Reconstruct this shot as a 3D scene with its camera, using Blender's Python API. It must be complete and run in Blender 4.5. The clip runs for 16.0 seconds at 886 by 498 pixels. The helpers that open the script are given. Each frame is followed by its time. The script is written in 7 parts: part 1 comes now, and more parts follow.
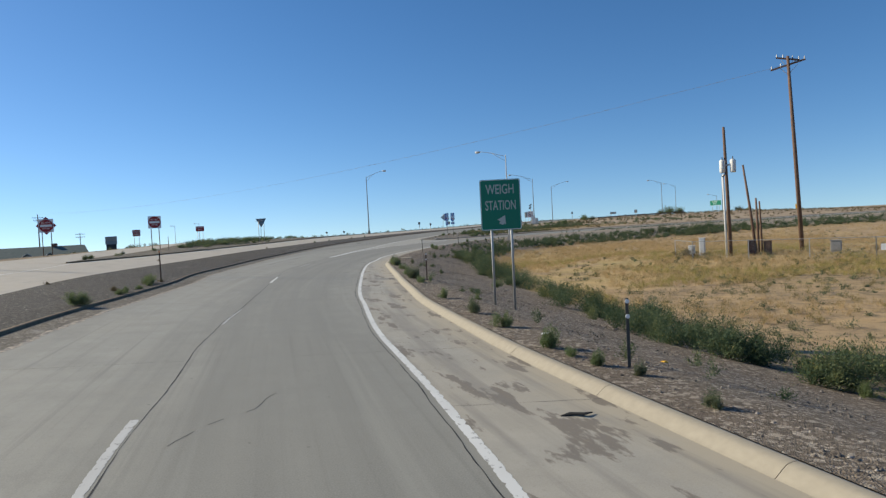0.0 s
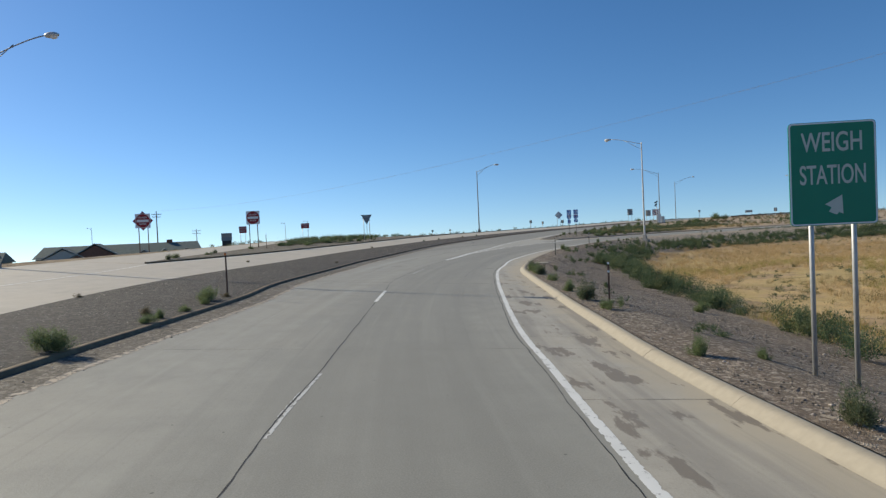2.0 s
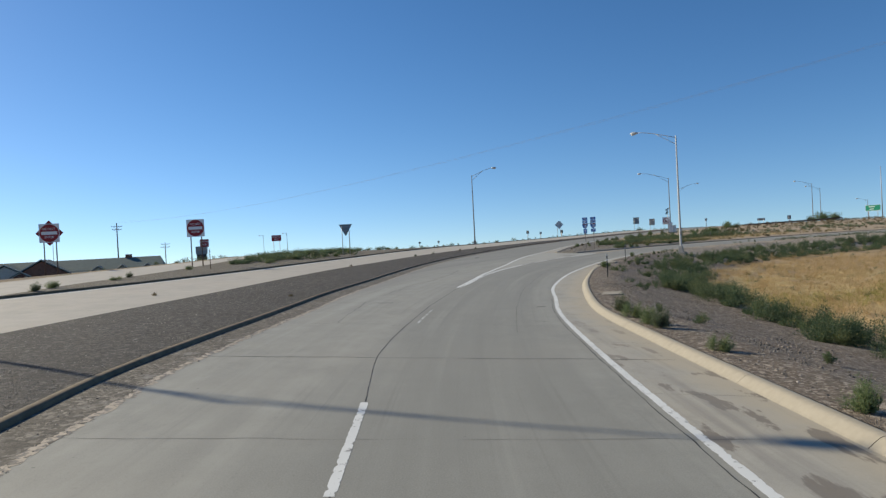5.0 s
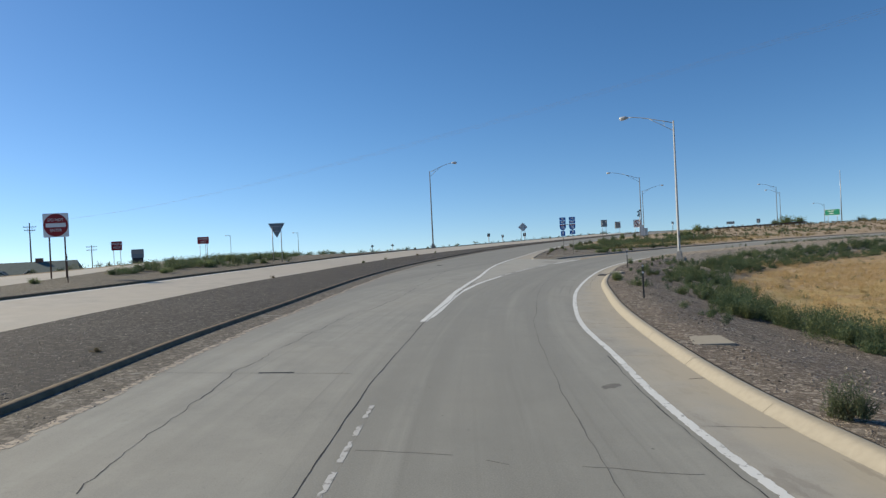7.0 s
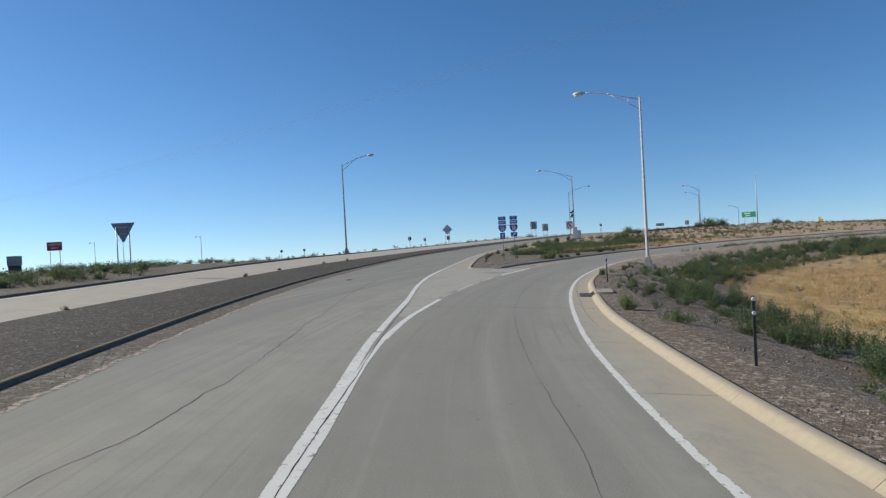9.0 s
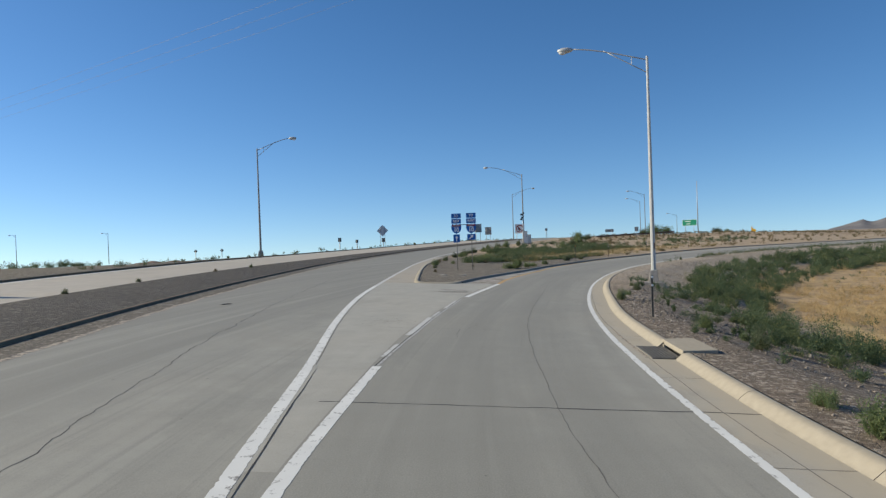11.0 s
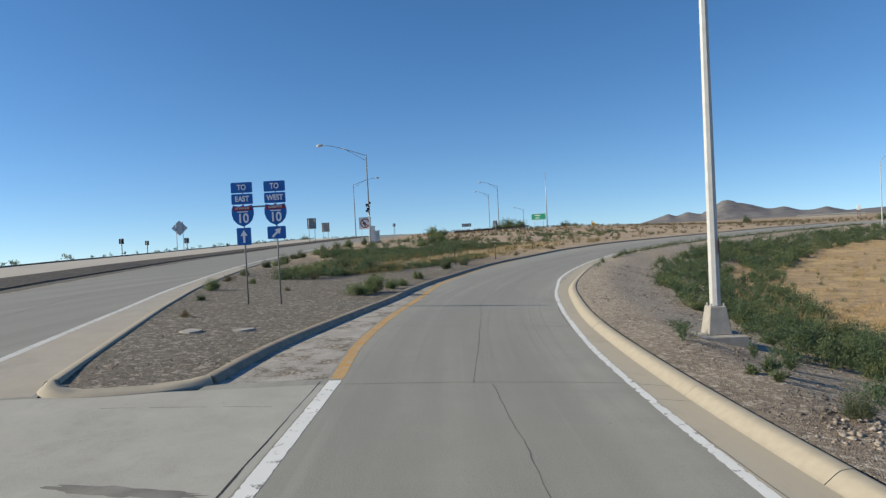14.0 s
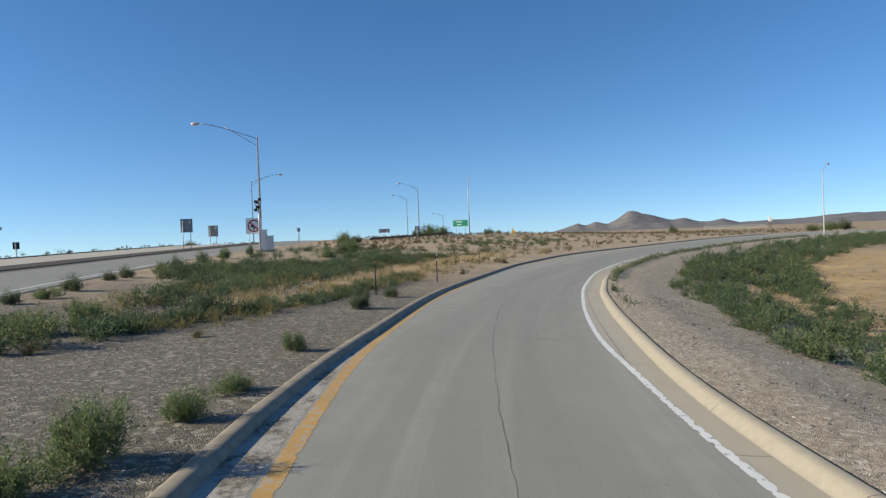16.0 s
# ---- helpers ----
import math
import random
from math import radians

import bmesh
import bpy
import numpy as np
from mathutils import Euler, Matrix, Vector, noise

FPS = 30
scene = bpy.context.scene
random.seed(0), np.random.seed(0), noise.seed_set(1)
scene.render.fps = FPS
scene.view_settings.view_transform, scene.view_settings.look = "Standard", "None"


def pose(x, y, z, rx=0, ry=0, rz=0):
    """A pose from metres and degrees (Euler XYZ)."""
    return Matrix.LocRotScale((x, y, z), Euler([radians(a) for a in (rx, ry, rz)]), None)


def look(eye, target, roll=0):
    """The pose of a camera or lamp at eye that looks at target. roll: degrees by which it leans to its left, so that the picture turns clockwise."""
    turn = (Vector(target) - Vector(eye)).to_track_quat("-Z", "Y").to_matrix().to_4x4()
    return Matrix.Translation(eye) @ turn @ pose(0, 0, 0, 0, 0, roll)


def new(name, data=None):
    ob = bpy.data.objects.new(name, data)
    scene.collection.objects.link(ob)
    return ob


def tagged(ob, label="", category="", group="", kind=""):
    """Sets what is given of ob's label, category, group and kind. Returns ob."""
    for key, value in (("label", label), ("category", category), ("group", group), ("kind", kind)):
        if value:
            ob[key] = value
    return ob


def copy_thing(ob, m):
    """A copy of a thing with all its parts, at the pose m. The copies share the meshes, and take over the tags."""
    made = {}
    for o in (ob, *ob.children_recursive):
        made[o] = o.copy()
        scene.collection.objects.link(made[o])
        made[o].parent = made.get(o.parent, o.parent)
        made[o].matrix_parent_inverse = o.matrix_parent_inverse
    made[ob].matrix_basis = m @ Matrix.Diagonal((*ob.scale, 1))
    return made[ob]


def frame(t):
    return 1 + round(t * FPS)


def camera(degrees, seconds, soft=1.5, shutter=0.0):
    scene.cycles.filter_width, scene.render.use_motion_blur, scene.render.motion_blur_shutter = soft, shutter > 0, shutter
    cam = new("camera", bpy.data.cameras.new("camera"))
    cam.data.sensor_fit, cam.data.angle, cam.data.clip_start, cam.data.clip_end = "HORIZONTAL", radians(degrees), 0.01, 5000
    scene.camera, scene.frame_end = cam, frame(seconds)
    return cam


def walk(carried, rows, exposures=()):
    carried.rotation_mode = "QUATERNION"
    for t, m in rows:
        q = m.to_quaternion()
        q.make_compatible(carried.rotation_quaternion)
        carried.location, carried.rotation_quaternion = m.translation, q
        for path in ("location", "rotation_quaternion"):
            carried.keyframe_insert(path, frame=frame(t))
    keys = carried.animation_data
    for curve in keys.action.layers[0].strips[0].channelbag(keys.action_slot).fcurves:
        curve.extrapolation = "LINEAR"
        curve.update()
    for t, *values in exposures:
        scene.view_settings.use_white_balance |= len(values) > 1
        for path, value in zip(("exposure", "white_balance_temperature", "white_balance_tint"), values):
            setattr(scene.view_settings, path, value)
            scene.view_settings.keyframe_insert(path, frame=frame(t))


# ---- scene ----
cam = camera(68.5, 16.0, 1.35)
PATH = [
    (0, (4.444, 0.428, 1.917), (4.051, 2.388, 1.851), -3.0),
    (0.5, (3.423, 2.471, 1.926), (2.888, 4.397, 1.865), -2.8),
    (1, (2.301, 4.682, 1.9), (1.677, 6.581, 1.845), -2.6),
    (1.5, (1.303, 6.694, 1.905), (0.625, 8.575, 1.851), -2.9),
    (2, (0.27, 8.933, 1.915), (-0.424, 10.808, 1.861), -2.6),
    (2.5, (-0.621, 10.857, 1.989), (-1.312, 12.733, 1.939), -2.8),
    (3, (-1.587, 12.89, 2.0), (-2.273, 14.768, 1.96), -2.4),
    (3.5, (-2.516, 14.927, 2.039), (-3.192, 16.809, 1.998), -2.9),
    (4, (-3.524, 16.996, 2.09), (-4.188, 18.882, 2.055), -3.0),
    (6.5, (-8.135, 28.68, 2.055), (-8.702, 30.598, 2.043), -2.9),
    (7, (-9.055, 31.745, 2.079), (-9.567, 33.679, 2.061), -2.8),
    (7.5, (-9.724, 34.403, 2.123), (-10.181, 36.35, 2.099), -2.8),
    (8, (-10.536, 37.48, 2.121), (-10.919, 39.443, 2.095), -2.8),
    (8.5, (-11.1, 40.278, 2.135), (-11.424, 42.251, 2.109), -2.9),
    (9, (-11.73, 43.448, 2.181), (-11.997, 45.43, 2.161), -3.1),
    (11.5, (-13.656, 58.864, 2.233), (-13.649, 60.864, 2.211), -1.9),
    (12, (-13.691, 62.331, 2.243), (-13.599, 64.329, 2.212), -2.0),
    (12.5, (-13.623, 65.394, 2.27), (-13.441, 67.385, 2.243), -1.8),
    (13, (-13.3, 69.043, 2.288), (-13.022, 71.023, 2.26), -2.2),
    (13.5, (-12.861, 72.549, 2.271), (-12.513, 74.518, 2.226), -2.8),
    (14, (-12.282, 76.591, 2.258), (-11.862, 78.546, 2.21), -2.9),
    (14.5, (-11.685, 80.167, 2.258), (-11.207, 82.109, 2.214), -2.9),
    (15, (-10.865, 84.137, 2.28), (-10.321, 86.061, 2.229), -2.6),
    (15.5, (-9.918, 88.025, 2.289), (-9.317, 89.932, 2.234), -2.3),
    (16, (-8.867, 92.167, 2.324), (-8.193, 94.049, 2.285), -2.2),
]
walk(cam, [(t, look(eye, target, roll)) for t, eye, target, roll in PATH],
     [(0, 0.22), (2, 0.18), (4, 0.18), (9, 0.22), (11.5, 0.25), (14, 0.32), (16, 0.38)])

# ---- light ----
SUN_ELEVATION, SUN_AZIMUTH = radians(27), radians(-80.8)
world = bpy.data.worlds.new("desert_sky")
world.use_nodes = True
scene.world = world
sky = world.node_tree.nodes.new("ShaderNodeTexSky")
sky.sky_type, sky.sun_disc = "NISHITA", False
sky.sun_elevation, sky.sun_rotation = SUN_ELEVATION, SUN_AZIMUTH
sky.altitude, sky.air_density, sky.dust_density, sky.ozone_density = 1300, 0.85, 0.4, 2.4
background = world.node_tree.nodes["Background"]
background.inputs["Strength"].default_value = 0.112
vivid = world.node_tree.nodes.new("ShaderNodeHueSaturation")
vivid.inputs["Saturation"].default_value = 1.22
# thin mountain air: the pale band at the horizon is narrow and low
aim = world.node_tree.nodes.new("ShaderNodeTexCoord")
lift = world.node_tree.nodes.new("ShaderNodeVectorMath")
lift.operation = "MULTIPLY_ADD"
lift.inputs[1].default_value, lift.inputs[2].default_value = (1, 1, 0.93), (0, 0, 0.058)
world.node_tree.links.new(aim.outputs["Generated"], lift.inputs[0])
world.node_tree.links.new(lift.outputs[0], sky.inputs["Vector"])
world.node_tree.links.new(sky.outputs[0], vivid.inputs["Color"])
world.node_tree.links.new(vivid.outputs[0], background.inputs["Color"])
sun = new("sun", bpy.data.lights.new("sun", "SUN"))
sun.data.energy, sun.data.angle, sun.data.color = 5.0, radians(0.53), (1.0, 0.9, 0.7)
toward = Vector((math.sin(SUN_AZIMUTH) * math.cos(SUN_ELEVATION), math.cos(SUN_AZIMUTH) * math.cos(SUN_ELEVATION), math.sin(SUN_ELEVATION)))
sun.matrix_world = look(toward * 300, (0, 0, 0))


# ---- materials ----
class Mat:
    """A small builder of node materials."""

    def __init__(self, name, rough=0.8, metal=0.0):
        self.m = bpy.data.materials.new(name)
        self.m.use_nodes = True
        self.t = self.m.node_tree
        self.bsdf = self.t.nodes["Principled BSDF"]
        self.bsdf.inputs["Roughness"].default_value = rough
        self.bsdf.inputs["Metallic"].default_value = metal
        self.bsdf.inputs["Specular IOR Level"].default_value = 0.35

    def node(self, kind, **inputs):
        n = self.t.nodes.new(kind)
        for key, value in inputs.items():
            self.put(n.inputs[key.replace("_", " ")], value)
        return n

    def put(self, socket, value):
        if isinstance(value, bpy.types.NodeSocket):
            self.t.links.new(value, socket)
        elif isinstance(value, (tuple, list)) and len(value) == 3 and socket.type == "RGBA":
            socket.default_value = (*value, 1)
        else:
            socket.default_value = value

    def coords(self, kind="Object", scale=(1, 1, 1)):
        c = self.t.nodes.new("ShaderNodeTexCoord")
        m = self.node("ShaderNodeMapping", Vector=c.outputs[kind])
        m.inputs["Scale"].default_value = scale
        return m.outputs[0]

    def noise(self, vec, scale, detail=4.0, rough=0.55):
        return self.node("ShaderNodeTexNoise", Vector=vec, Scale=scale, Detail=detail, Roughness=rough).outputs["Fac"]

    def cells(self, vec, scale, out="Color"):
        return self.node("ShaderNodeTexVoronoi", Vector=vec, Scale=scale).outputs[out]

    def ramp(self, fac, a, b, lo=0.0, hi=1.0):
        n = self.node("ShaderNodeMapRange", Value=fac)
        n.inputs["From Min"].default_value, n.inputs["From Max"].default_value = a, b
        n.inputs["To Min"].default_value, n.inputs["To Max"].default_value = lo, hi
        return n.outputs[0]

    def mix(self, fac, a, b, mode="MIX"):
        n = self.t.nodes.new("ShaderNodeMix")
        n.data_type, n.blend_type = "RGBA", mode
        self.put(n.inputs[0], fac)
        self.put(n.inputs[6], a)
        self.put(n.inputs[7], b)
        return n.outputs[2]

    def math(self, op, a, b):
        n = self.t.nodes.new("ShaderNodeMath")
        n.operation = op
        self.put(n.inputs[0], a)
        self.put(n.inputs[1], b)
        return n.outputs[0]

    def attribute(self, name):
        n = self.t.nodes.new("ShaderNodeAttribute")
        n.attribute_name = name
        return n.outputs["Fac"]

    def island(self):
        return self.t.nodes.new("ShaderNodeNewGeometry").outputs["Random Per Island"]

    def object_random(self):
        return self.t.nodes.new("ShaderNodeObjectInfo").outputs["Random"]

    def bump(self, h, strength=0.5, distance=0.02):
        n = self.node("ShaderNodeBump", Height=h, Strength=strength, Distance=distance)
        self.t.links.new(n.outputs[0], self.bsdf.inputs["Normal"])

    def color(self, c):
        self.put(self.bsdf.inputs["Base Color"], c)
        return self.m

    def rough(self, r):
        self.put(self.bsdf.inputs["Roughness"], r)


def concrete_road(name, tone, warm, tracks=True, stains=0.0):
    """Worn concrete pavement: UV holds metres across and along the lane."""
    b = Mat(name, 0.75)
    uv = b.coords("UV")
    fine = b.noise(uv, 60, 3)
    mid = b.noise(uv, 1.3, 6, 0.65)
    long_streak = b.noise(b.coords("UV", (3.2, 0.05, 1)), 1.0, 4)
    c = b.mix(b.ramp(mid, 0.3, 0.7), tuple(v * 0.86 for v in tone), tuple(v * 1.12 for v in tone))
    c = b.mix(b.ramp(long_streak, 0.42, 0.72, 0, 0.55 if tracks else 0.2), c, tuple(v * 0.72 for v in tone))
    c = b.mix(b.ramp(b.noise(uv, 0.22, 3), 0.45, 0.7, 0, 0.5), c, warm)
    if tracks:
        # rubber in the wheel paths, thin skid streaks and paler scrubbed bands between them
        d = b.math("ADD", b.node("ShaderNodeSeparateXYZ", Vector=uv).outputs[0], b.ramp(b.noise(b.coords("UV", (1, 0.15, 1)), 0.8, 4), 0.2, 0.8, -0.7, 0.7))
        worn = b.math("ADD", b.ramp(d, 2.0, 1.0, 0, 1), b.ramp(d, 4.2, 5.8, 0, 1.3))
        worn = b.math("MULTIPLY", worn, b.ramp(d, -2.4, -1.5, 0.25, 1))
        c = b.mix(b.math("MULTIPLY", worn, b.ramp(b.noise(b.coords("UV", (1.6, 0.07, 1)), 1.0, 5), 0.25, 0.65, 0.3, 0.85)), c, tuple(v * 0.7 for v in tone))
        skid = b.math("MULTIPLY", b.ramp(b.noise(b.coords("UV", (9, 0.035, 1)), 1.0, 3), 0.56, 0.68), b.ramp(b.noise(uv, 0.16, 3), 0.42, 0.6))
        c = b.mix(b.math("MULTIPLY", skid, 0.5), c, tuple(v * 0.62 for v in tone))
        pale = b.ramp(b.noise(b.coords("UV", (2.1, 0.04, 3)), 1.0, 5), 0.56, 0.72, 0, 0.5)
        c = b.mix(pale, c, tuple(v * 1.2 for v in tone))
    blot = b.math("MULTIPLY", b.ramp(b.noise(b.coords("UV", (1.0, 0.5, 1)), 0.55, 7, 0.7), 0.55, 0.63), b.ramp(b.noise(uv, 7, 5, 0.7), 0.35, 0.6, 0.2, 0.6))
    c = b.mix(blot, c, tuple(v * 0.72 for v in tone))
    c = b.mix(b.ramp(fine, 0.35, 0.75, 0, 0.4), c, tuple(v * 1.35 for v in tone))
    grain = b.noise(uv, 16, 5, 0.75)
    c = b.mix(b.ramp(grain, 0.56, 0.74, 0, 0.5), c, tuple(v * 0.66 for v in tone))
    spot = b.math("MULTIPLY", b.ramp(b.cells(uv, 2.6, "Distance"), 0.055, 0.03, 0, 0.7), b.ramp(b.noise(uv, 0.9, 3), 0.48, 0.56))
    c = b.mix(spot, c, tuple(v * 0.3 for v in tone))
    if stains:
        # UV across counts from the kerb; the tan dust lies thickest beside it
        sep = b.node("ShaderNodeSeparateXYZ", Vector=uv)
        dust = b.math("ADD", b.ramp(sep.outputs[0], 0.35, 1.25, 1, 0), b.ramp(b.noise(uv, 1.1, 5), 0.3, 0.7, -0.3, 0.3))
        c = b.mix(b.ramp(dust, 0.2, 0.8, 0, 0.85), c, warm)
        old = b.noise(b.coords("UV", (1.7, 0.5, 1)), 1.15, 6, 0.62)
        early = b.ramp(sep.outputs[1], 58, 70, 1, 0.12)
        c = b.mix(b.math("MULTIPLY", b.ramp(old, 0.555, 0.59, 0, stains), early), c, (0.165, 0.138, 0.108))
        c = b.mix(b.math("MULTIPLY", b.ramp(b.noise(b.coords("UV", (2.5, 0.12, 1)), 0.9, 5), 0.5, 0.62, 0, 0.45), early), c, (0.2, 0.185, 0.16))
    b.bump(b.math("ADD", fine, grain), 0.25, 0.01)
    return b.color(c)


def gravel_colors(b, vec, tones, size=30):
    v = b.cells(vec, size)
    g = b.node("ShaderNodeSeparateColor", Color=v)
    c = b.mix(g.outputs[0], tones[0], tones[1])
    c = b.mix(b.ramp(g.outputs[1], 0.8, 0.86), c, tones[2])
    d = b.cells(vec, size * 0.37)
    e = b.node("ShaderNodeSeparateColor", Color=d)
    c = b.mix(b.ramp(e.outputs[0], 0.3, 0.9, 0, 0.55), c, tones[1])
    c = b.mix(b.ramp(b.noise(vec, 0.35, 4), 0.35, 0.7, 0, 0.6), c, tones[3])
    c = b.mix(b.ramp(e.outputs[1], 0.74, 0.84, 0, 0.4), c, tuple(v * 0.7 for v in tones[0]))
    c = b.mix(b.ramp(e.outputs[2], 0.86, 0.9, 0, 0.6), c, tones[2])
    # shade in the gaps between stones, put into the colour by cell distance
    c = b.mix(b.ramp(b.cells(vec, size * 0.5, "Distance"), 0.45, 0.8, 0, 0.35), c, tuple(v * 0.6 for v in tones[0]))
    c = b.mix(b.ramp(b.noise(vec, 5.5, 5, 0.7), 0.5, 0.68, 0, 0.7), c, tones[0])
    return b.mix(b.ramp(b.noise(vec, 14, 4, 0.7), 0.62, 0.74, 0, 0.42), c, tones[2])


def gravel_material(name, tones):
    b = Mat(name, 0.9)
    vec = b.coords("Object")
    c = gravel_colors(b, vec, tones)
    b.bump(b.math("ADD", b.math("MULTIPLY", b.cells(vec, 52, "Distance"), 0.7), b.noise(vec, 11, 7, 0.7)), 0.8, 0.03)
    return b.color(c)


def plain(name, color, rough=0.6, metal=0.0, vary=0.12, scale=8.0):
    b = Mat(name, rough, metal)
    vec = b.coords("Object")
    n = b.noise(vec, scale, 5)
    c = b.mix(b.ramp(n, 0.3, 0.7), tuple(v * (1 - vary) for v in color), tuple(min(1, v * (1 + vary)) for v in color))
    b.bump(b.noise(vec, scale * 8, 3), 0.12, 0.005)
    return b.color(c)


def leaf_material(name, dark, light, dry, glow=0.35, withered=0.65):
    b = Mat(name, 0.65)
    r = b.island()
    vec = b.coords("Object")
    c = b.mix(r, dark, light)
    c = b.mix(b.ramp(b.noise(vec, 0.45, 3), 0.4, 0.62, 0, 0.6), c, tuple(v * 0.8 for v in dark))
    c = b.mix(b.ramp(r, 0.93, 0.96), c, dry)
    c = b.mix(b.ramp(b.noise(vec, 0.7, 4), 0.48, 0.7, 0, withered), c, dry)
    if glow:
        thin = b.node("ShaderNodeBsdfTranslucent", Color=c)
        both = b.t.nodes.new("ShaderNodeMixShader")
        both.inputs[0].default_value = glow
        b.t.links.new(b.bsdf.outputs[0], both.inputs[1])
        b.t.links.new(thin.outputs[0], both.inputs[2])
        b.t.links.new(both.outputs[0], b.t.nodes["Material Output"].inputs["Surface"])
    return b.color(c)


def island_material():
    """Stony gravel near the nose, bare tan soil further up the slope."""
    b = Mat("tan_island_gravel", 0.9)
    vec = b.coords("Object")
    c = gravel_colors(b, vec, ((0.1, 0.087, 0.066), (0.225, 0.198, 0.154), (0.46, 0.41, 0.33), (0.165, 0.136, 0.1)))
    along = b.node("ShaderNodeSeparateXYZ", Vector=vec).outputs[1]
    far = b.ramp(b.math("ADD", along, b.ramp(b.noise(vec, 0.15, 4), 0, 1, -16, 16)), 112, 128)
    soil = b.mix(b.ramp(b.noise(vec, 0.7, 6, 0.65), 0.35, 0.7), (0.33, 0.25, 0.165), (0.46, 0.365, 0.25))
    b.bump(b.math("ADD", b.math("MULTIPLY", b.cells(vec, 52, "Distance"), 0.7), b.noise(vec, 11, 7, 0.7)), 0.8, 0.03)
    return b.color(b.mix(far, c, soil))


MEDIAN_TONES = ((0.044, 0.039, 0.033), (0.1, 0.087, 0.072), (0.2, 0.174, 0.144), (0.065, 0.055, 0.044))
VERGE_TONES = ((0.1, 0.079, 0.058), (0.265, 0.214, 0.157), (0.54, 0.465, 0.365), (0.215, 0.156, 0.108))
TAN_TONES = ((0.26, 0.208, 0.148), (0.5, 0.415, 0.306), (0.7, 0.62, 0.5), (0.45, 0.352, 0.248))
M_ROAD = concrete_road("worn_concrete_lane", (0.3, 0.291, 0.25), (0.328, 0.306, 0.252))
M_SHOULDER = concrete_road("tan_concrete_gutter", (0.37, 0.346, 0.29), (0.44, 0.385, 0.288), False, 0.75)
M_GORE = concrete_road("unworn_gore_concrete", (0.365, 0.352, 0.304), (0.39, 0.36, 0.296), False)
M_OPP = concrete_road("pale_concrete_lane", (0.42, 0.382, 0.318), (0.45, 0.398, 0.312), False)
M_LEFT_ISLAND = gravel_material("dry_olive_soil", ((0.1, 0.088, 0.064), (0.2, 0.172, 0.126), (0.33, 0.28, 0.21), (0.14, 0.12, 0.083)))
M_MEDIAN = gravel_material("dark_median_gravel", MEDIAN_TONES)
M_ISLAND = island_material()
M_KERB_GREY = plain("grey_kerb_concrete", (0.165, 0.123, 0.075), 0.85, 0, 0.25, 4)
M_KERB_ISLAND = plain("weathered_kerb_concrete", (0.26, 0.225, 0.175), 0.85, 0, 0.22, 5)
M_KERB_TAN = plain("faded_yellow_kerb", (0.335, 0.298, 0.232), 0.85, 0, 0.07, 9)
M_JOINT = plain("dark_joint_sealant", (0.035, 0.032, 0.03), 0.7)


def gritty_concrete(name="gritty_pale_concrete", cut=0.47, tone=1.0, grime=1.0):
    """Pale broken concrete with grit and dead grass lodged in it."""
    b = Mat(name, 0.9)
    vec = b.coords("Object")
    c = b.mix(b.ramp(b.noise(vec, 2.2, 5), 0.3, 0.7), tuple(v * tone for v in (0.3, 0.28, 0.245)), tuple(v * tone for v in (0.42, 0.39, 0.345)))
    grit = gravel_colors(b, vec, tuple(tuple(v * grime for v in t) for t in ((0.07, 0.06, 0.047), (0.2, 0.172, 0.132), (0.42, 0.37, 0.3), (0.13, 0.108, 0.082))))
    c = b.mix(b.ramp(b.noise(vec, 1.6, 6, 0.7), cut, cut + 0.09, 0, 0.95), c, grit)
    b.bump(b.noise(vec, 18, 5), 0.6, 0.02)
    return b.color(c)


M_GRIT = gritty_concrete("gritty_pale_concrete", 0.5, 0.98, 1.35)
M_DIRT = gritty_concrete("dirty_gutter", 0.33, 0.66, 0.75)


def worn_paint(name, color, under, wear):
    b = Mat(name, 0.7)
    uv = b.coords("UV")
    n = b.noise(uv, 7, 6, 0.65)
    c = b.mix(b.ramp(n, wear, wear + 0.06), under, color)
    c = b.mix(b.ramp(b.noise(uv, 0.8, 3), 0.4, 0.8, 0, 0.4), c, tuple(v * 0.6 for v in color))
    return b.color(c)


M_WHITE_PAINT = worn_paint("worn_white_paint", (0.72, 0.72, 0.68), (0.25, 0.24, 0.22), 0.36)
M_GORE_PAINT = worn_paint("grimy_white_paint", (0.58, 0.575, 0.54), (0.28, 0.27, 0.24), 0.36)
M_DASH_PAINT = worn_paint("flaking_white_paint", (0.54, 0.53, 0.495), (0.28, 0.27, 0.24), 0.43)
M_STAIN = plain("old_tar_stain", (0.2, 0.19, 0.165), 0.85, 0, 0.3, 3)
M_CRACK = plain("grey_hairline_crack", (0.13, 0.122, 0.108), 0.85)
M_YELLOW_PAINT = worn_paint("worn_yellow_paint", (0.5, 0.3, 0.1), (0.42, 0.35, 0.25), 0.43)
M_EDGE = worn_paint("crumbled_pale_mortar", (0.46, 0.385, 0.29), (0.17, 0.15, 0.125), 0.46)
M_STEEL = plain("galvanised_steel", (0.42, 0.42, 0.41), 0.5, 0.55, 0.1, 12)
M_PALE_STEEL = plain("pale_lamp_pole", (0.5, 0.5, 0.48), 0.55, 0.3, 0.08, 5)
M_GREY_POLE = plain("weathered_grey_pole", (0.24, 0.235, 0.225), 0.55, 0.4, 0.12, 5)
M_CONCRETE = plain("footing_concrete", (0.32, 0.3, 0.268), 0.85, 0, 0.15, 6)
M_GREEN = plain("green_sign_sheeting", (0.008, 0.2, 0.115), 0.4, 0, 0.06, 2)
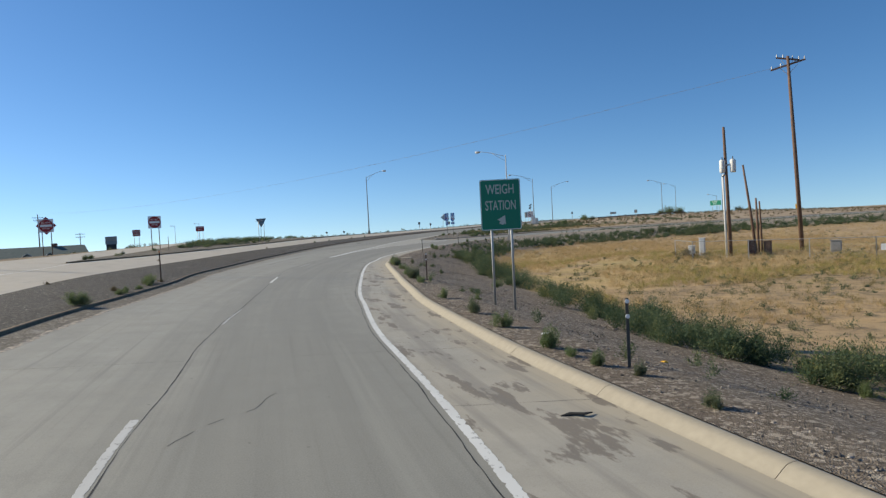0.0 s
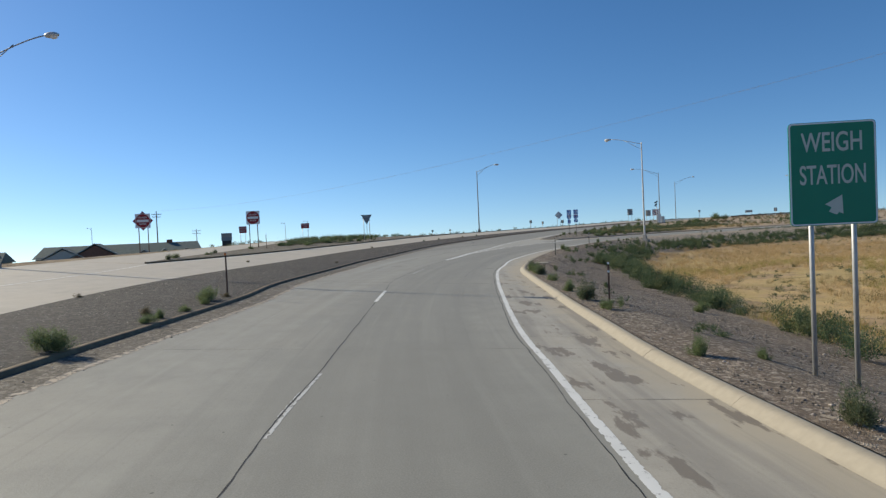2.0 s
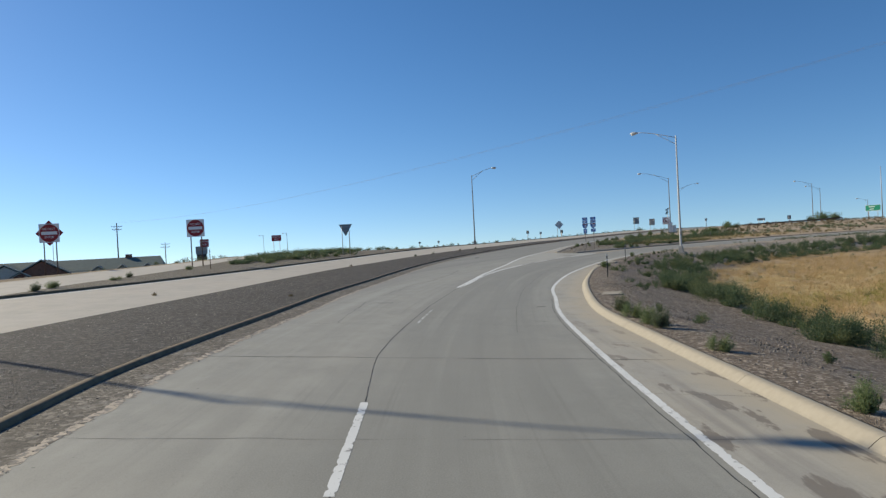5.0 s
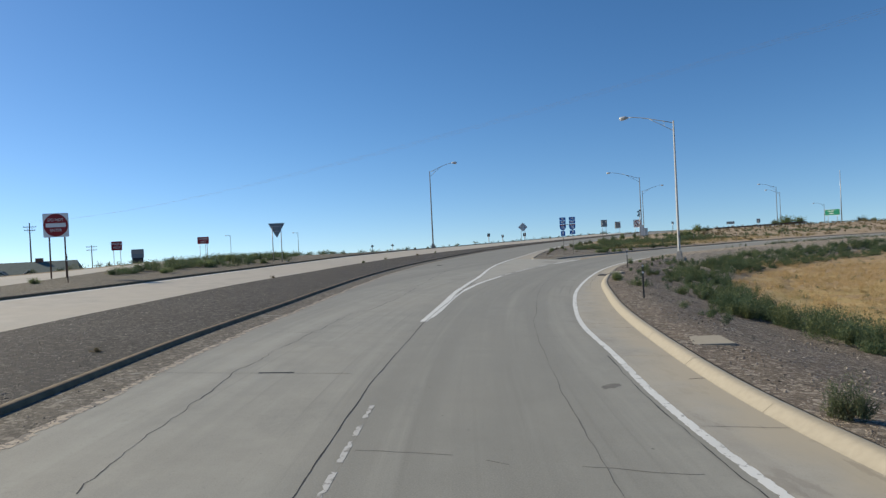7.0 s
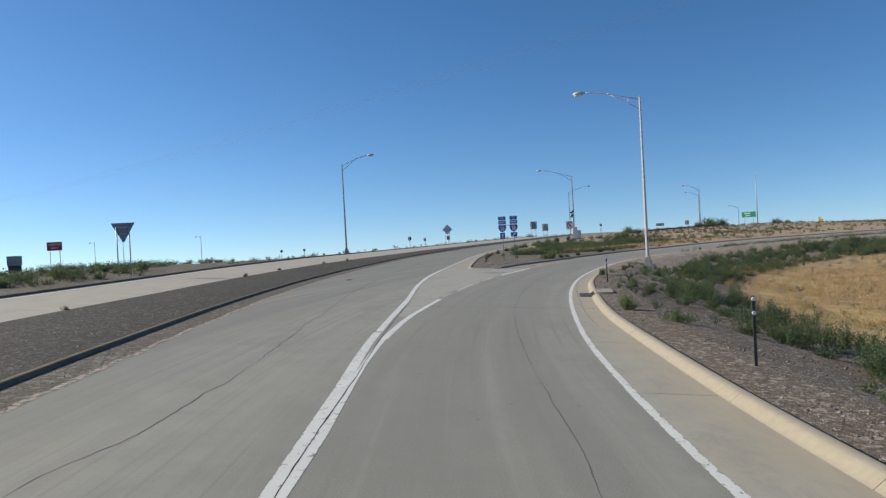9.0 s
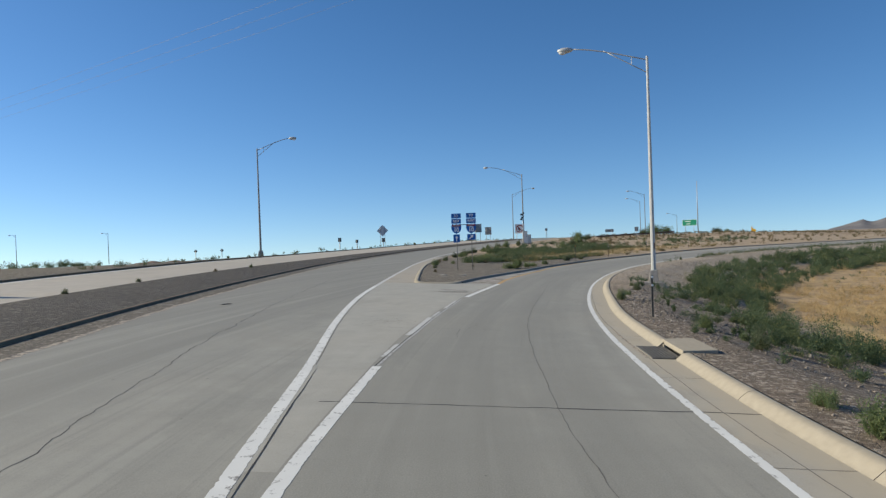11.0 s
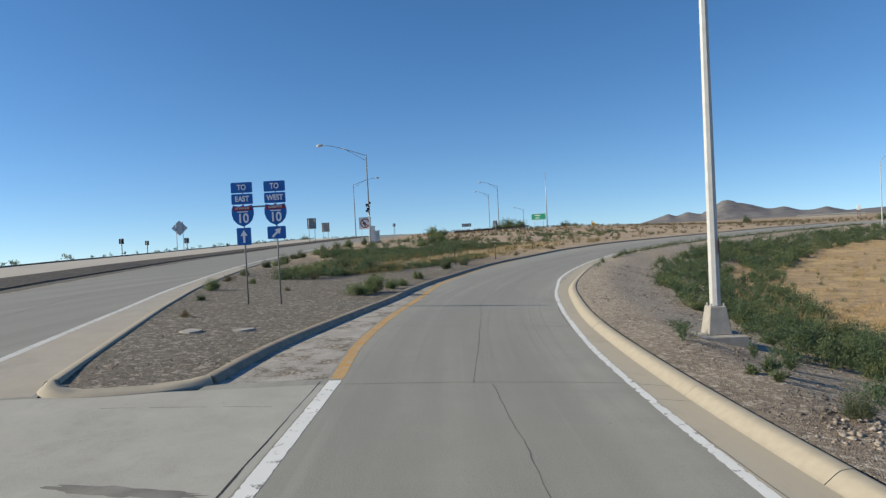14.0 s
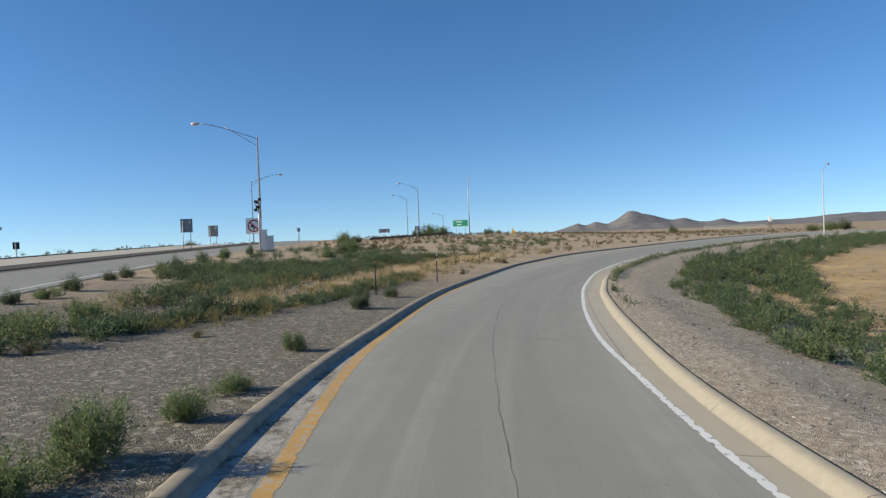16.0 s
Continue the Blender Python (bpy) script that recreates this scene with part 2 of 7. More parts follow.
M_BLUE = plain("blue_sign_sheeting", (0.01, 0.115, 0.4), 0.4, 0, 0.06, 2)
M_RED = plain("red_sign_sheeting", (0.27, 0.02, 0.024), 0.45, 0, 0.08, 2)
M_SIGN_WHITE = plain("white_sign_sheeting", (0.75, 0.76, 0.75), 0.4, 0, 0.04, 2)
# legend white dimmed in its colour, as the sign stands backlit
M_DIMMED_WHITE = plain("dimmed_white_legend", (0.52, 0.55, 0.48), 0.5, 0, 0.06, 2)
M_PALE_BACK = plain("pale_aluminium_sign_back", (0.5, 0.53, 0.56), 0.6, 0.1, 0.1, 4)
M_SIGN_BACK = plain("bare_aluminium_sign_back", (0.23, 0.25, 0.26), 0.5, 0.4, 0.12, 4)
M_YELLOW_SIGN = plain("yellow_sign_sheeting", (0.75, 0.42, 0.02), 0.45)
M_WOOD = plain("weathered_pole_wood", (0.16, 0.1, 0.07), 0.9, 0, 0.25, 4)
M_RUST = plain("rusty_post_steel", (0.13, 0.08, 0.06), 0.8, 0.2, 0.25, 9)
M_DARK = plain("dark_plastic_and_shade", (0.03, 0.03, 0.032), 0.5)
M_POST = plain("dull_green_post_steel", (0.075, 0.075, 0.068), 0.65, 0.2, 0.2, 9)
M_GRATE = plain("grimy_grate_steel", (0.17, 0.16, 0.14), 0.65, 0.3, 0.25, 14)
M_WHITE_BOX = plain("white_cabinet_paint", (0.68, 0.68, 0.65), 0.5, 0, 0.08, 3)
M_ORANGE = plain("orange_reflector", (0.75, 0.23, 0.04), 0.4)
M_LAMP = plain("lamp_lens", (0.7, 0.7, 0.68), 0.3)
M_ROOF = plain("grey_green_roof", (0.115, 0.15, 0.135), 0.85, 0, 0.15, 1.5)
M_BRICK = plain("red_brown_gable", (0.25, 0.11, 0.07), 0.85, 0, 0.2, 2)
M_STUCCO = plain("cream_stucco", (0.55, 0.48, 0.4), 0.85, 0, 0.08, 2)
M_GLASS = plain("dark_glass", (0.02, 0.025, 0.03), 0.1)
M_RUBBER = plain("tyre_rubber", (0.02, 0.02, 0.02), 0.9)
M_WEED = leaf_material("dusty_weed_leaves", (0.052, 0.09, 0.044), (0.13, 0.182, 0.092), (0.23, 0.225, 0.075), 0.36, 0.42)
M_BUSH = leaf_material("grey_green_bush_leaves", (0.085, 0.112, 0.06), (0.17, 0.2, 0.108), (0.24, 0.225, 0.12), 0.4)
M_FRESH = leaf_material("pale_green_weed_leaves", (0.1, 0.145, 0.06), (0.22, 0.275, 0.118), (0.31, 0.3, 0.125), 0.42, 0.5)
M_TUFT = leaf_material("olive_straw_tufts", (0.16, 0.135, 0.055), (0.3, 0.25, 0.1), (0.42, 0.32, 0.14))
M_YGRASS = leaf_material("yellow_green_grass", (0.25, 0.24, 0.06), (0.44, 0.39, 0.12), (0.5, 0.38, 0.15))
M_DRYBUSH = leaf_material("dry_scrub", (0.1, 0.085, 0.045), (0.21, 0.17, 0.09), (0.3, 0.22, 0.1))
M_GRASS = leaf_material("golden_dry_grass", (0.43, 0.3, 0.14), (0.63, 0.46, 0.245), (0.42, 0.32, 0.14))
M_SILT = concrete_road("silty_concrete", (0.365, 0.333, 0.275), (0.4, 0.34, 0.252), False)
M_STRAW = leaf_material("bleached_straw", (0.55, 0.42, 0.25), (0.76, 0.62, 0.42), (0.6, 0.44, 0.24))
M_STEM = plain("brown_weed_stems", (0.13, 0.1, 0.055), 0.9)
M_STONE = leaf_material("loose_stones", (0.07, 0.06, 0.05), (0.26, 0.225, 0.19), (0.42, 0.37, 0.32), 0.0)


def ground_material():
    b = Mat("desert_ground", 0.95)
    vec = b.coords("Object")
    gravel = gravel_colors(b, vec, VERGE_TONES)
    along = b.node("ShaderNodeSeparateXYZ", Vector=vec).outputs[1]
    gravel = b.mix(b.ramp(b.math("ADD", along, b.ramp(b.noise(vec, 0.12, 3), 0, 1, -14, 14)), 78, 92), gravel, gravel_colors(b, vec, TAN_TONES))
    n1, n2, n3 = b.noise(vec, 0.11, 5), b.noise(vec, 0.7, 6, 0.65), b.noise(vec, 6, 4)
    across = b.node("ShaderNodeSeparateXYZ", Vector=vec).outputs[0]
    soil = b.mix(b.ramp(n2, 0.3, 0.7), (0.32, 0.225, 0.125), (0.5, 0.36, 0.2))
    soil = b.mix(b.ramp(b.noise(vec, 1.9, 6, 0.7), 0.5, 0.62, 0, 0.8), soil, (0.185, 0.148, 0.095))
    grass = b.mix(b.ramp(n2, 0.35, 0.65), (0.4, 0.285, 0.13), (0.55, 0.4, 0.2))
    grass = b.mix(b.math("MULTIPLY", b.ramp(n1, 0.43, 0.55, 0, 0.4), b.ramp(along, 72, 86, 1, 0.1)), grass, (0.33, 0.275, 0.095))
    bare = b.math("ADD", b.math("ADD", b.ramp(b.math("SUBTRACT", along, b.math("MULTIPLY", across, 0.15)), 26, 38, 0.8, 0.0), b.ramp(along, 72, 88, 0.0, 0.35)), b.ramp(b.noise(vec, 0.2, 5, 0.6), 0.3, 0.7, -0.1, 0.75))
    grass = b.mix(b.ramp(bare, 0.42, 0.6), grass, soil)
    drift = b.node("ShaderNodeMapping", Vector=vec, Scale=(0.5, 1.5, 1.0)).outputs[0]
    grass = b.mix(b.ramp(b.noise(drift, 0.5, 6, 0.65), 0.5, 0.64, 0, 0.4), grass, (0.62, 0.42, 0.2))
    grass = b.mix(b.ramp(b.noise(drift, 0.85, 5, 0.7), 0.58, 0.68, 0, 0.75), grass, (0.2, 0.155, 0.075))
    desert = b.mix(b.ramp(n2, 0.35, 0.7), (0.27, 0.2, 0.13), (0.4, 0.31, 0.205))
    desert = b.mix(b.ramp(b.noise(vec, 0.45, 6, 0.7), 0.55, 0.63, 0, 0.8), desert, (0.12, 0.115, 0.06))
    desert = b.mix(b.ramp(across, -40, -70, 0, 0.85), desert, (0.13, 0.12, 0.085))
    c = b.mix(b.attribute("field"), desert, b.mix(b.ramp(n3, 0.6, 0.8, 0, 0.4), grass, soil))
    edge = b.math("ADD", b.attribute("gravel"), b.ramp(n2, 0.2, 0.8, -0.35, 0.35))
    c = b.mix(b.ramp(edge, 0.42, 0.58), c, gravel)
    b.bump(b.math("ADD", b.math("MULTIPLY", b.cells(vec, 52, "Distance"), 0.7), b.noise(vec, 11, 7, 0.7)), 0.8, 0.03)
    return b.color(c)


M_GROUND = ground_material()


# ---- plan and heights ----
def curve(points, step=1.0):
    """Dense smooth polyline (centripetal-like Catmull-Rom, resampled by arc length) through plan points."""
    p = np.array(points, float)
    p = np.vstack([2 * p[0] - p[1], p, 2 * p[-1] - p[-2]])
    out = []
    for i in range(1, len(p) - 2):
        for u in np.linspace(0, 1, 24, endpoint=False):
            a, b, c, d = p[i - 1], p[i], p[i + 1], p[i + 2]
            out.append(0.5 * (2 * b + (c - a) * u + (2 * a - 5 * b + 4 * c - d) * u * u + (3 * b - a - 3 * c + d) * u ** 3))
    out = np.array(out + [p[-2]])
    s = np.r_[0, np.cumsum(np.hypot(*np.diff(out, axis=0).T))]
    t = np.arange(0, s[-1], step)
    return np.stack([np.interp(t, s, out[:, k]) for k in (0, 1)], 1)


# line of travel: approach, curve and ramp
SPINE = curve([(20, -32), (10, -11), (4.6, 0.2), (0, 9.5), (-4.7, 19.6), (-8.4, 29.8), (-11.2, 40.5), (-12.9, 50.5), (-13.6, 60), (-13.3, 69.5),
               (-11.7, 80), (-8.9, 92), (-5.2, 101.5), (-0.2, 110.5), (6.4, 120.3), (16.8, 132.3), (31.5, 146.5), (50, 160.5), (78, 177.4), (120, 195.8), (180, 210.8)], 0.3)
RKERB = curve([(21, -22), (14.5, -9), (9.6, 0.5), (5.8, 7.6), (3.7, 11.6), (2.3, 14.6), (0, 19.9), (-1.3, 23.5), (-2.6, 27.1), (-4, 31.2), (-5.6, 35.8), (-7.1, 40.4),
               (-8, 45.1), (-8.8, 51.1), (-9.25, 57), (-9.5, 62.2), (-9.35, 68), (-8.95, 74), (-8.1, 79.5), (-7.0, 85.2), (-5.5, 91), (-3.6, 96.4),
               (-2.1, 100), (0.1, 104.3), (3.2, 109.9), (6.7, 115.5), (12.8, 123.5), (26.4, 136.9), (45.8, 151.6), (76, 170.2), (118, 188.4), (178, 203.4)], 0.3)


def near(line, x, y):
    """Index of the nearest node and signed distance (left of the line is positive)."""
    x, y = np.atleast_1d(np.asarray(x, float)), np.atleast_1d(np.asarray(y, float))
    tang = np.gradient(line, axis=0)
    tang /= np.hypot(tang[:, 0], tang[:, 1])[:, None]
    idx, dist = np.zeros(len(x), int), np.zeros(len(x))
    for k in range(0, len(x), 4000):
        dx, dy = x[k:k + 4000, None] - line[:, 0], y[k:k + 4000, None] - line[:, 1]
        i = np.argmin(dx * dx + dy * dy, 1)
        r = np.arange(len(i))
        ox, oy = dx[r, i], dy[r, i]
        side = tang[i, 0] * oy - tang[i, 1] * ox
        d = np.sign(side) * np.hypot(ox, oy)
        inner = (i > 0) & (i < len(line) - 1)
        idx[k:k + 4000], dist[k:k + 4000] = i, np.where(inner, np.where(np.hypot(ox, oy) < 2, side, d), side)
    return idx, dist


def grade_height(x, y):
    """Banked grade of the roads, islands and medians."""
    x, y = np.atleast_1d(np.asarray(x, float)), np.atleast_1d(np.asarray(y, float))
    i, d = near(SPINE, x, y)
    tang = np.gradient(SPINE, axis=0)[i]
    tang /= np.hypot(tang[:, 0], tang[:, 1])[:, None]
    along = np.clip((x - SPINE[i, 0]) * tang[:, 0] + (y - SPINE[i, 1]) * tang[:, 1], -0.2, 0.2)
    y0 = SPINE[i, 1] + along * tang[:, 1]
    z0 = np.interp(y0, [-32, 0, 20, 40, 60, 80, 95, 120, 170], [-0.42, -0.27, -0.13, -0.02, 0.06, 0.11, 0.12, 0.02, 0.15])
    left = np.clip(d, 0, 26) * 0.05 + np.clip(d - 26, 0, 34) * np.interp(y0, [85, 110], [0.008, 0.03])
    left = left * (1 - 0.8 * np.clip((x - 60) / 60, 0, 1))
    return z0 + np.where(d > 0, left, 0.05 * np.clip(d, -9, 0))


def verge_height(x, y):
    """Ground outside the right kerb: gravel shoulder falling to the sunken field."""
    i, d = near(RKERB, x, y)
    r = np.clip(-d, 0, None)
    top = grade_height(RKERB[i, 0], RKERB[i, 1]) + 0.13
    drop = np.interp(r, [0, 1.2, 2.6, 4.2, 7.5, 12], [0.0, 0.08, 0.44, 0.84, 1.52, 1.85])
    drop = drop + (top + 1.8 - 1.85) * np.clip((r - 7) / 8, 0, 1)
    yard = 0.65 * np.exp(-((x - 19) ** 2 + (y - 54) ** 2) / 220) * np.clip((r - 9) / 6, 0, 1)
    return np.where(d < 0, top - drop + yard, top)


def height(x, y):
    x, y = np.atleast_1d(np.asarray(x, float)), np.atleast_1d(np.asarray(y, float))
    _, d = near(RKERB, x, y)
    return np.where(d < 0, verge_height(x, y), grade_height(x, y))


def offset(line, d):
    """The line moved to its left by d metres."""
    t = np.gradient(line, axis=0)
    t /= np.hypot(t[:, 0], t[:, 1])[:, None]
    return line + d * np.stack([-t[:, 1], t[:, 0]], 1)


def span(line, y0, y1):
    """The stretch of a line between two northings, its ends cut exactly there."""
    k = (line[:, 1] > y0) & (line[:, 1] < y1)
    ends = [[np.interp(v, line[:, 1], line[:, 0]), v] for v in (y0, y1) if line[0, 1] <= v <= line[-1, 1]]
    low = [e for e in ends if e[1] == y0]
    high = [e for e in ends if e[1] == y1]
    return np.array(low + line[k].tolist() + high)


def resample(line, n):
    s = np.r_[0, np.cumsum(np.hypot(*np.diff(line, axis=0).T))]
    t = np.linspace(0, s[-1], n)
    return np.stack([np.interp(t, s, line[:, k]) for k in (0, 1)], 1)


LKERB = curve([(8.5, -26), (2.5, -11), (-3, 1.5), (-7.6, 12), (-9.1, 15.8), (-10.3, 19.3), (-12.3, 25.2), (-14.25, 30), (-16.55, 38.4), (-18, 43.8), (-19.5, 51),
               (-20.5, 55.8), (-22, 64.1), (-23, 72.2), (-23.5, 80), (-23.7, 90), (-23.5, 101), (-22.4, 113), (-19.6, 130), (-14.5, 152), (-6, 180), (7.5, 220), (25, 265)], 0.3)
OPPR = curve([(4, -21), (-3, -7), (-9, 6), (-15, 18.4), (-18.3, 25.6), (-20.4, 32), (-22.8, 42.5), (-24.2, 48.5), (-26.1, 58.2), (-27.2, 68), (-28, 77), (-28.2, 90),
              (-27.6, 100), (-25.9, 113), (-22.9, 131), (-17.8, 153), (-9.3, 181), (4.2, 221), (21.5, 266)], 0.5)
OPPL = curve([(-28.3, 37.4), (-29.3, 46.5), (-30.5, 56), (-31.8, 66), (-32.8, 77), (-33.4, 88), (-33, 100), (-31.6, 114), (-28.6, 132), (-23.5, 154.5), (-15, 183), (-1.5, 223), (16, 268)], 0.5)
OFFR = curve([(-28.3, 37.4), (-31.2, 44), (-33.6, 51.3), (-38.6, 64), (-45, 78), (-54, 96), (-66, 118), (-84, 148), (-120, 200)], 0.5)
OFFL = curve([(-14, -18), (-20.5, 2), (-26.8, 18), (-31.5, 30), (-34.5, 38.6), (-36.8, 46), (-40, 55), (-44.5, 66.5), (-51, 80.5), (-60, 98.5), (-72, 120.5), (-90, 150.5), (-126, 203)], 0.5)
RLINE = curve([(16.5, -23), (10.6, -9), (6, 1), (2.6, 8.8), (0.2, 14), (-1.75, 19), (-3.15, 22.7), (-5.1, 28.75), (-6.6, 33.6), (-8.3, 39.7), (-9.2, 44.4), (-10, 48.8),
               (-10.5, 54.8), (-10.62, 60), (-10.42, 66.8), (-9.95, 72.9), (-9.05, 79.1), (-7.5, 86.3), (-5.9, 91.8), (-4.1, 97), (-2.3, 101.3), (-0.5, 105.2),
               (2.9, 111.2), (7.3, 118), (14, 126.6), (26, 138.4), (45, 153), (75, 171.7), (117, 189.8), (177, 204.8)], 0.3)
IKERBL = curve([(-15.8, 86.0), (-16.05, 91.7), (-16.2, 97), (-16.1, 104.5), (-14.9, 117.7), (-12.2, 132), (-7.3, 151), (1.3, 178), (14.8, 217), (32, 262)], 0.3)
IKERBR = curve([(-13.8, 86.0), (-12.9, 89.1), (-11.3, 93.1), (-9.6, 97.1), (-8.15, 100.9), (-5.8, 105.9), (-0.3, 116.1), (8.2, 128.3), (13, 134), (22, 143.3), (38, 155.8),
                (54, 167), (80, 183.5), (121, 202), (181, 217)], 0.3)
CENTRE = curve([(8.2, -10), (3.6, -1), (0.19, 5.5), (-1.2, 8.55), (-2.46, 11.19), (-3.2, 12.93), (-4.1, 15.16), (-5.1, 17.9), (-7.95, 25.3), (-9.4, 29.2), (-10.8, 32.9), (-12.4, 39.6), (-13.1, 43.3), (-13.9, 47.8)], 0.3)
GOREL = curve([(-13.9, 47.8), (-14.6, 52.7), (-14.95, 55), (-15.28, 57.5), (-15.72, 61.6), (-16.2, 66.5), (-16.8, 71.6), (-17.2, 76.4), (-17.38, 81), (-17.4, 90), (-17.3, 97), (-17.1, 104.5), (-15.9, 117.9),
               (-13.2, 132.3), (-8.3, 151.3), (0.3, 178.3), (13.8, 217.3)], 0.3)
GORER = curve([(-13.9, 48.2), (-14.15, 50.4), (-14.41, 52.2), (-14.75, 54.65), (-15.0, 57.1), (-15.11, 58.8), (-15.2, 61.8), (-15.08, 65.9), (-14.95, 68.5), (-14.8, 70.6), (-14.4, 73.65), (-14.12, 75.8), (-13.55, 78.8), (-13.35, 80), (-11.9, 86.3)], 0.3)
GOREJ = curve([(-13.87, 47.8), (-14.23, 50.4), (-14.54, 53), (-14.83, 55.15), (-15.17, 57.9), (-15.6, 61.8), (-16.04, 66.5)], 0.3)
RAMPJ = curve([(-15.09, 66.6), (-14.95, 68.2), (-14.82, 69.55), (-14.7, 70.62), (-14.46, 72.96), (-14.21, 74.98), (-13.9, 77.19), (-13.48, 80.2), (-12.9, 82.9), (-12.13, 86.2)], 0.3)
YELLOW = curve([(-11.9, 86.3), (-11.3, 89.3), (-10.25, 92.9), (-8.85, 96.9), (-7.6, 100.6), (-6.3, 104), (-4.1, 108.6), (-0.4, 115.4), (7.6, 127.4), (12.5, 133), (22, 142.2), (38, 154.6), (54, 166)], 0.3)
RJOINT = curve([(-8.75, 36), (-9.4, 38.8), (-10.2, 42.7), (-11.1, 48), (-11.36, 50.8), (-11.7, 53.7), (-11.96, 56.5), (-12.17, 59.6), (-12.33, 64), (-12.0, 71.5), (-11.35, 76.4), (-10.3, 82.2), (-9.65, 85.9), (-8.75, 90.3), (-7.34, 94.8), (-6.07, 98.2), (-4.31, 102.5), (-2.19, 107.1), (0.85, 112.7), (9.2, 125.2), (20, 137.5)], 0.3)
LJOINT = curve([(-13.5, 36.2), (-13.95, 37.5), (-14.3, 38.6), (-14.6, 39.6), (-15.0, 40.9), (-15.35, 42.4), (-15.7, 44.4), (-15.85, 45.7), (-16.3, 48.3), (-16.3, 50.6), (-16.55, 53.2), (-16.9, 55.7), (-17.75, 60.9), (-19.1, 70.6), (-19.8, 80), (-20, 92), (-19.6, 104)], 0.3)
OPPR = offset(OPPR, -0.35)
LPAVE = offset(LKERB, -0.92)
RFACE = offset(RKERB, 0.26)


def mesh_object(name, verts, faces, material, parent=None, uv=None, smooth=False, label=""):
    me = bpy.data.meshes.new(name)
    if isinstance(faces, np.ndarray):
        n, k = faces.shape
        me.vertices.add(len(verts))
        me.vertices.foreach_set("co", np.asarray(verts, np.float32).ravel())
        me.loops.add(n * k)
        me.loops.foreach_set("vertex_index", faces.astype(np.int32).ravel())
        me.polygons.add(n)
        me.polygons.foreach_set("loop_start", np.arange(0, n * k, k, dtype=np.int32))
        me.update(calc_edges=True)
    else:
        me.from_pydata([tuple(v) for v in verts], [], faces)
    if uv is not None:
        layer = me.uv_layers.new(name="UVMap")
        loops = np.zeros(len(me.loops), int)
        me.loops.foreach_get("vertex_index", loops)
        layer.data.foreach_set("uv", np.asarray(uv, float)[loops].astype(np.float32).ravel())
    if smooth:
        me.polygons.foreach_set("use_smooth", [True] * len(me.polygons))
    me.materials.append(material)
    ob = new(name, me)
    if parent is not None:
        ob.parent = parent
    if label:
        ob["label"] = label
    return ob


def lattice(rows, cols):
    i = np.arange((rows - 1) * (cols - 1))
    a = (i // (cols - 1)) * cols + i % (cols - 1)
    return np.stack([a, a + 1, a + cols + 1, a + cols], 1)


def sink(x, y):
    """Fall of the ground to the left of the opposite road, where it climbs to the overpass."""
    _, d = near(OPPL, x, y)
    f = np.clip((d - 1.2) / 14, 0, 1) * np.clip((y - 94) / 16, 0, 1)
    deep = 3.4 + 2.6 * np.clip((y - 110) / 40, 0, 1) * np.clip((x + 125) / 25, 0, 1)
    return deep * f * f * (3 - 2 * f)


def loft(name, left, right, n, material, lift=0.0, crown=0.0, parent=None, every=1.0, across=None, falls=False):
    """A surface between two lines in plan, on the graded height."""
    length = max(np.hypot(*np.diff(q, axis=0).T).sum() for q in (left, right))
    rows = max(2, int(length / every))
    a, b = resample(left, rows), resample(right, rows)
    u = np.linspace(0, 1, n)
    xy = (a[:, None] * (1 - u)[None, :, None] + b[:, None] * u[None, :, None]).reshape(-1, 2)
    rise = np.tile(lift[0] * (1 - u) + lift[1] * u, rows) if isinstance(lift, tuple) else lift
    z = grade_height(xy[:, 0], xy[:, 1]) + rise + crown * np.tile(1 - (2 * u - 1) ** 2, rows)
    if falls:
        z = z - sink(xy[:, 0], xy[:, 1])
    i, d = near(SPINE if across is None else across, xy[:, 0], xy[:, 1])
    return mesh_object(name, np.c_[xy, z], lattice(rows, n), material, parent, np.c_[d, i * 0.3], True)


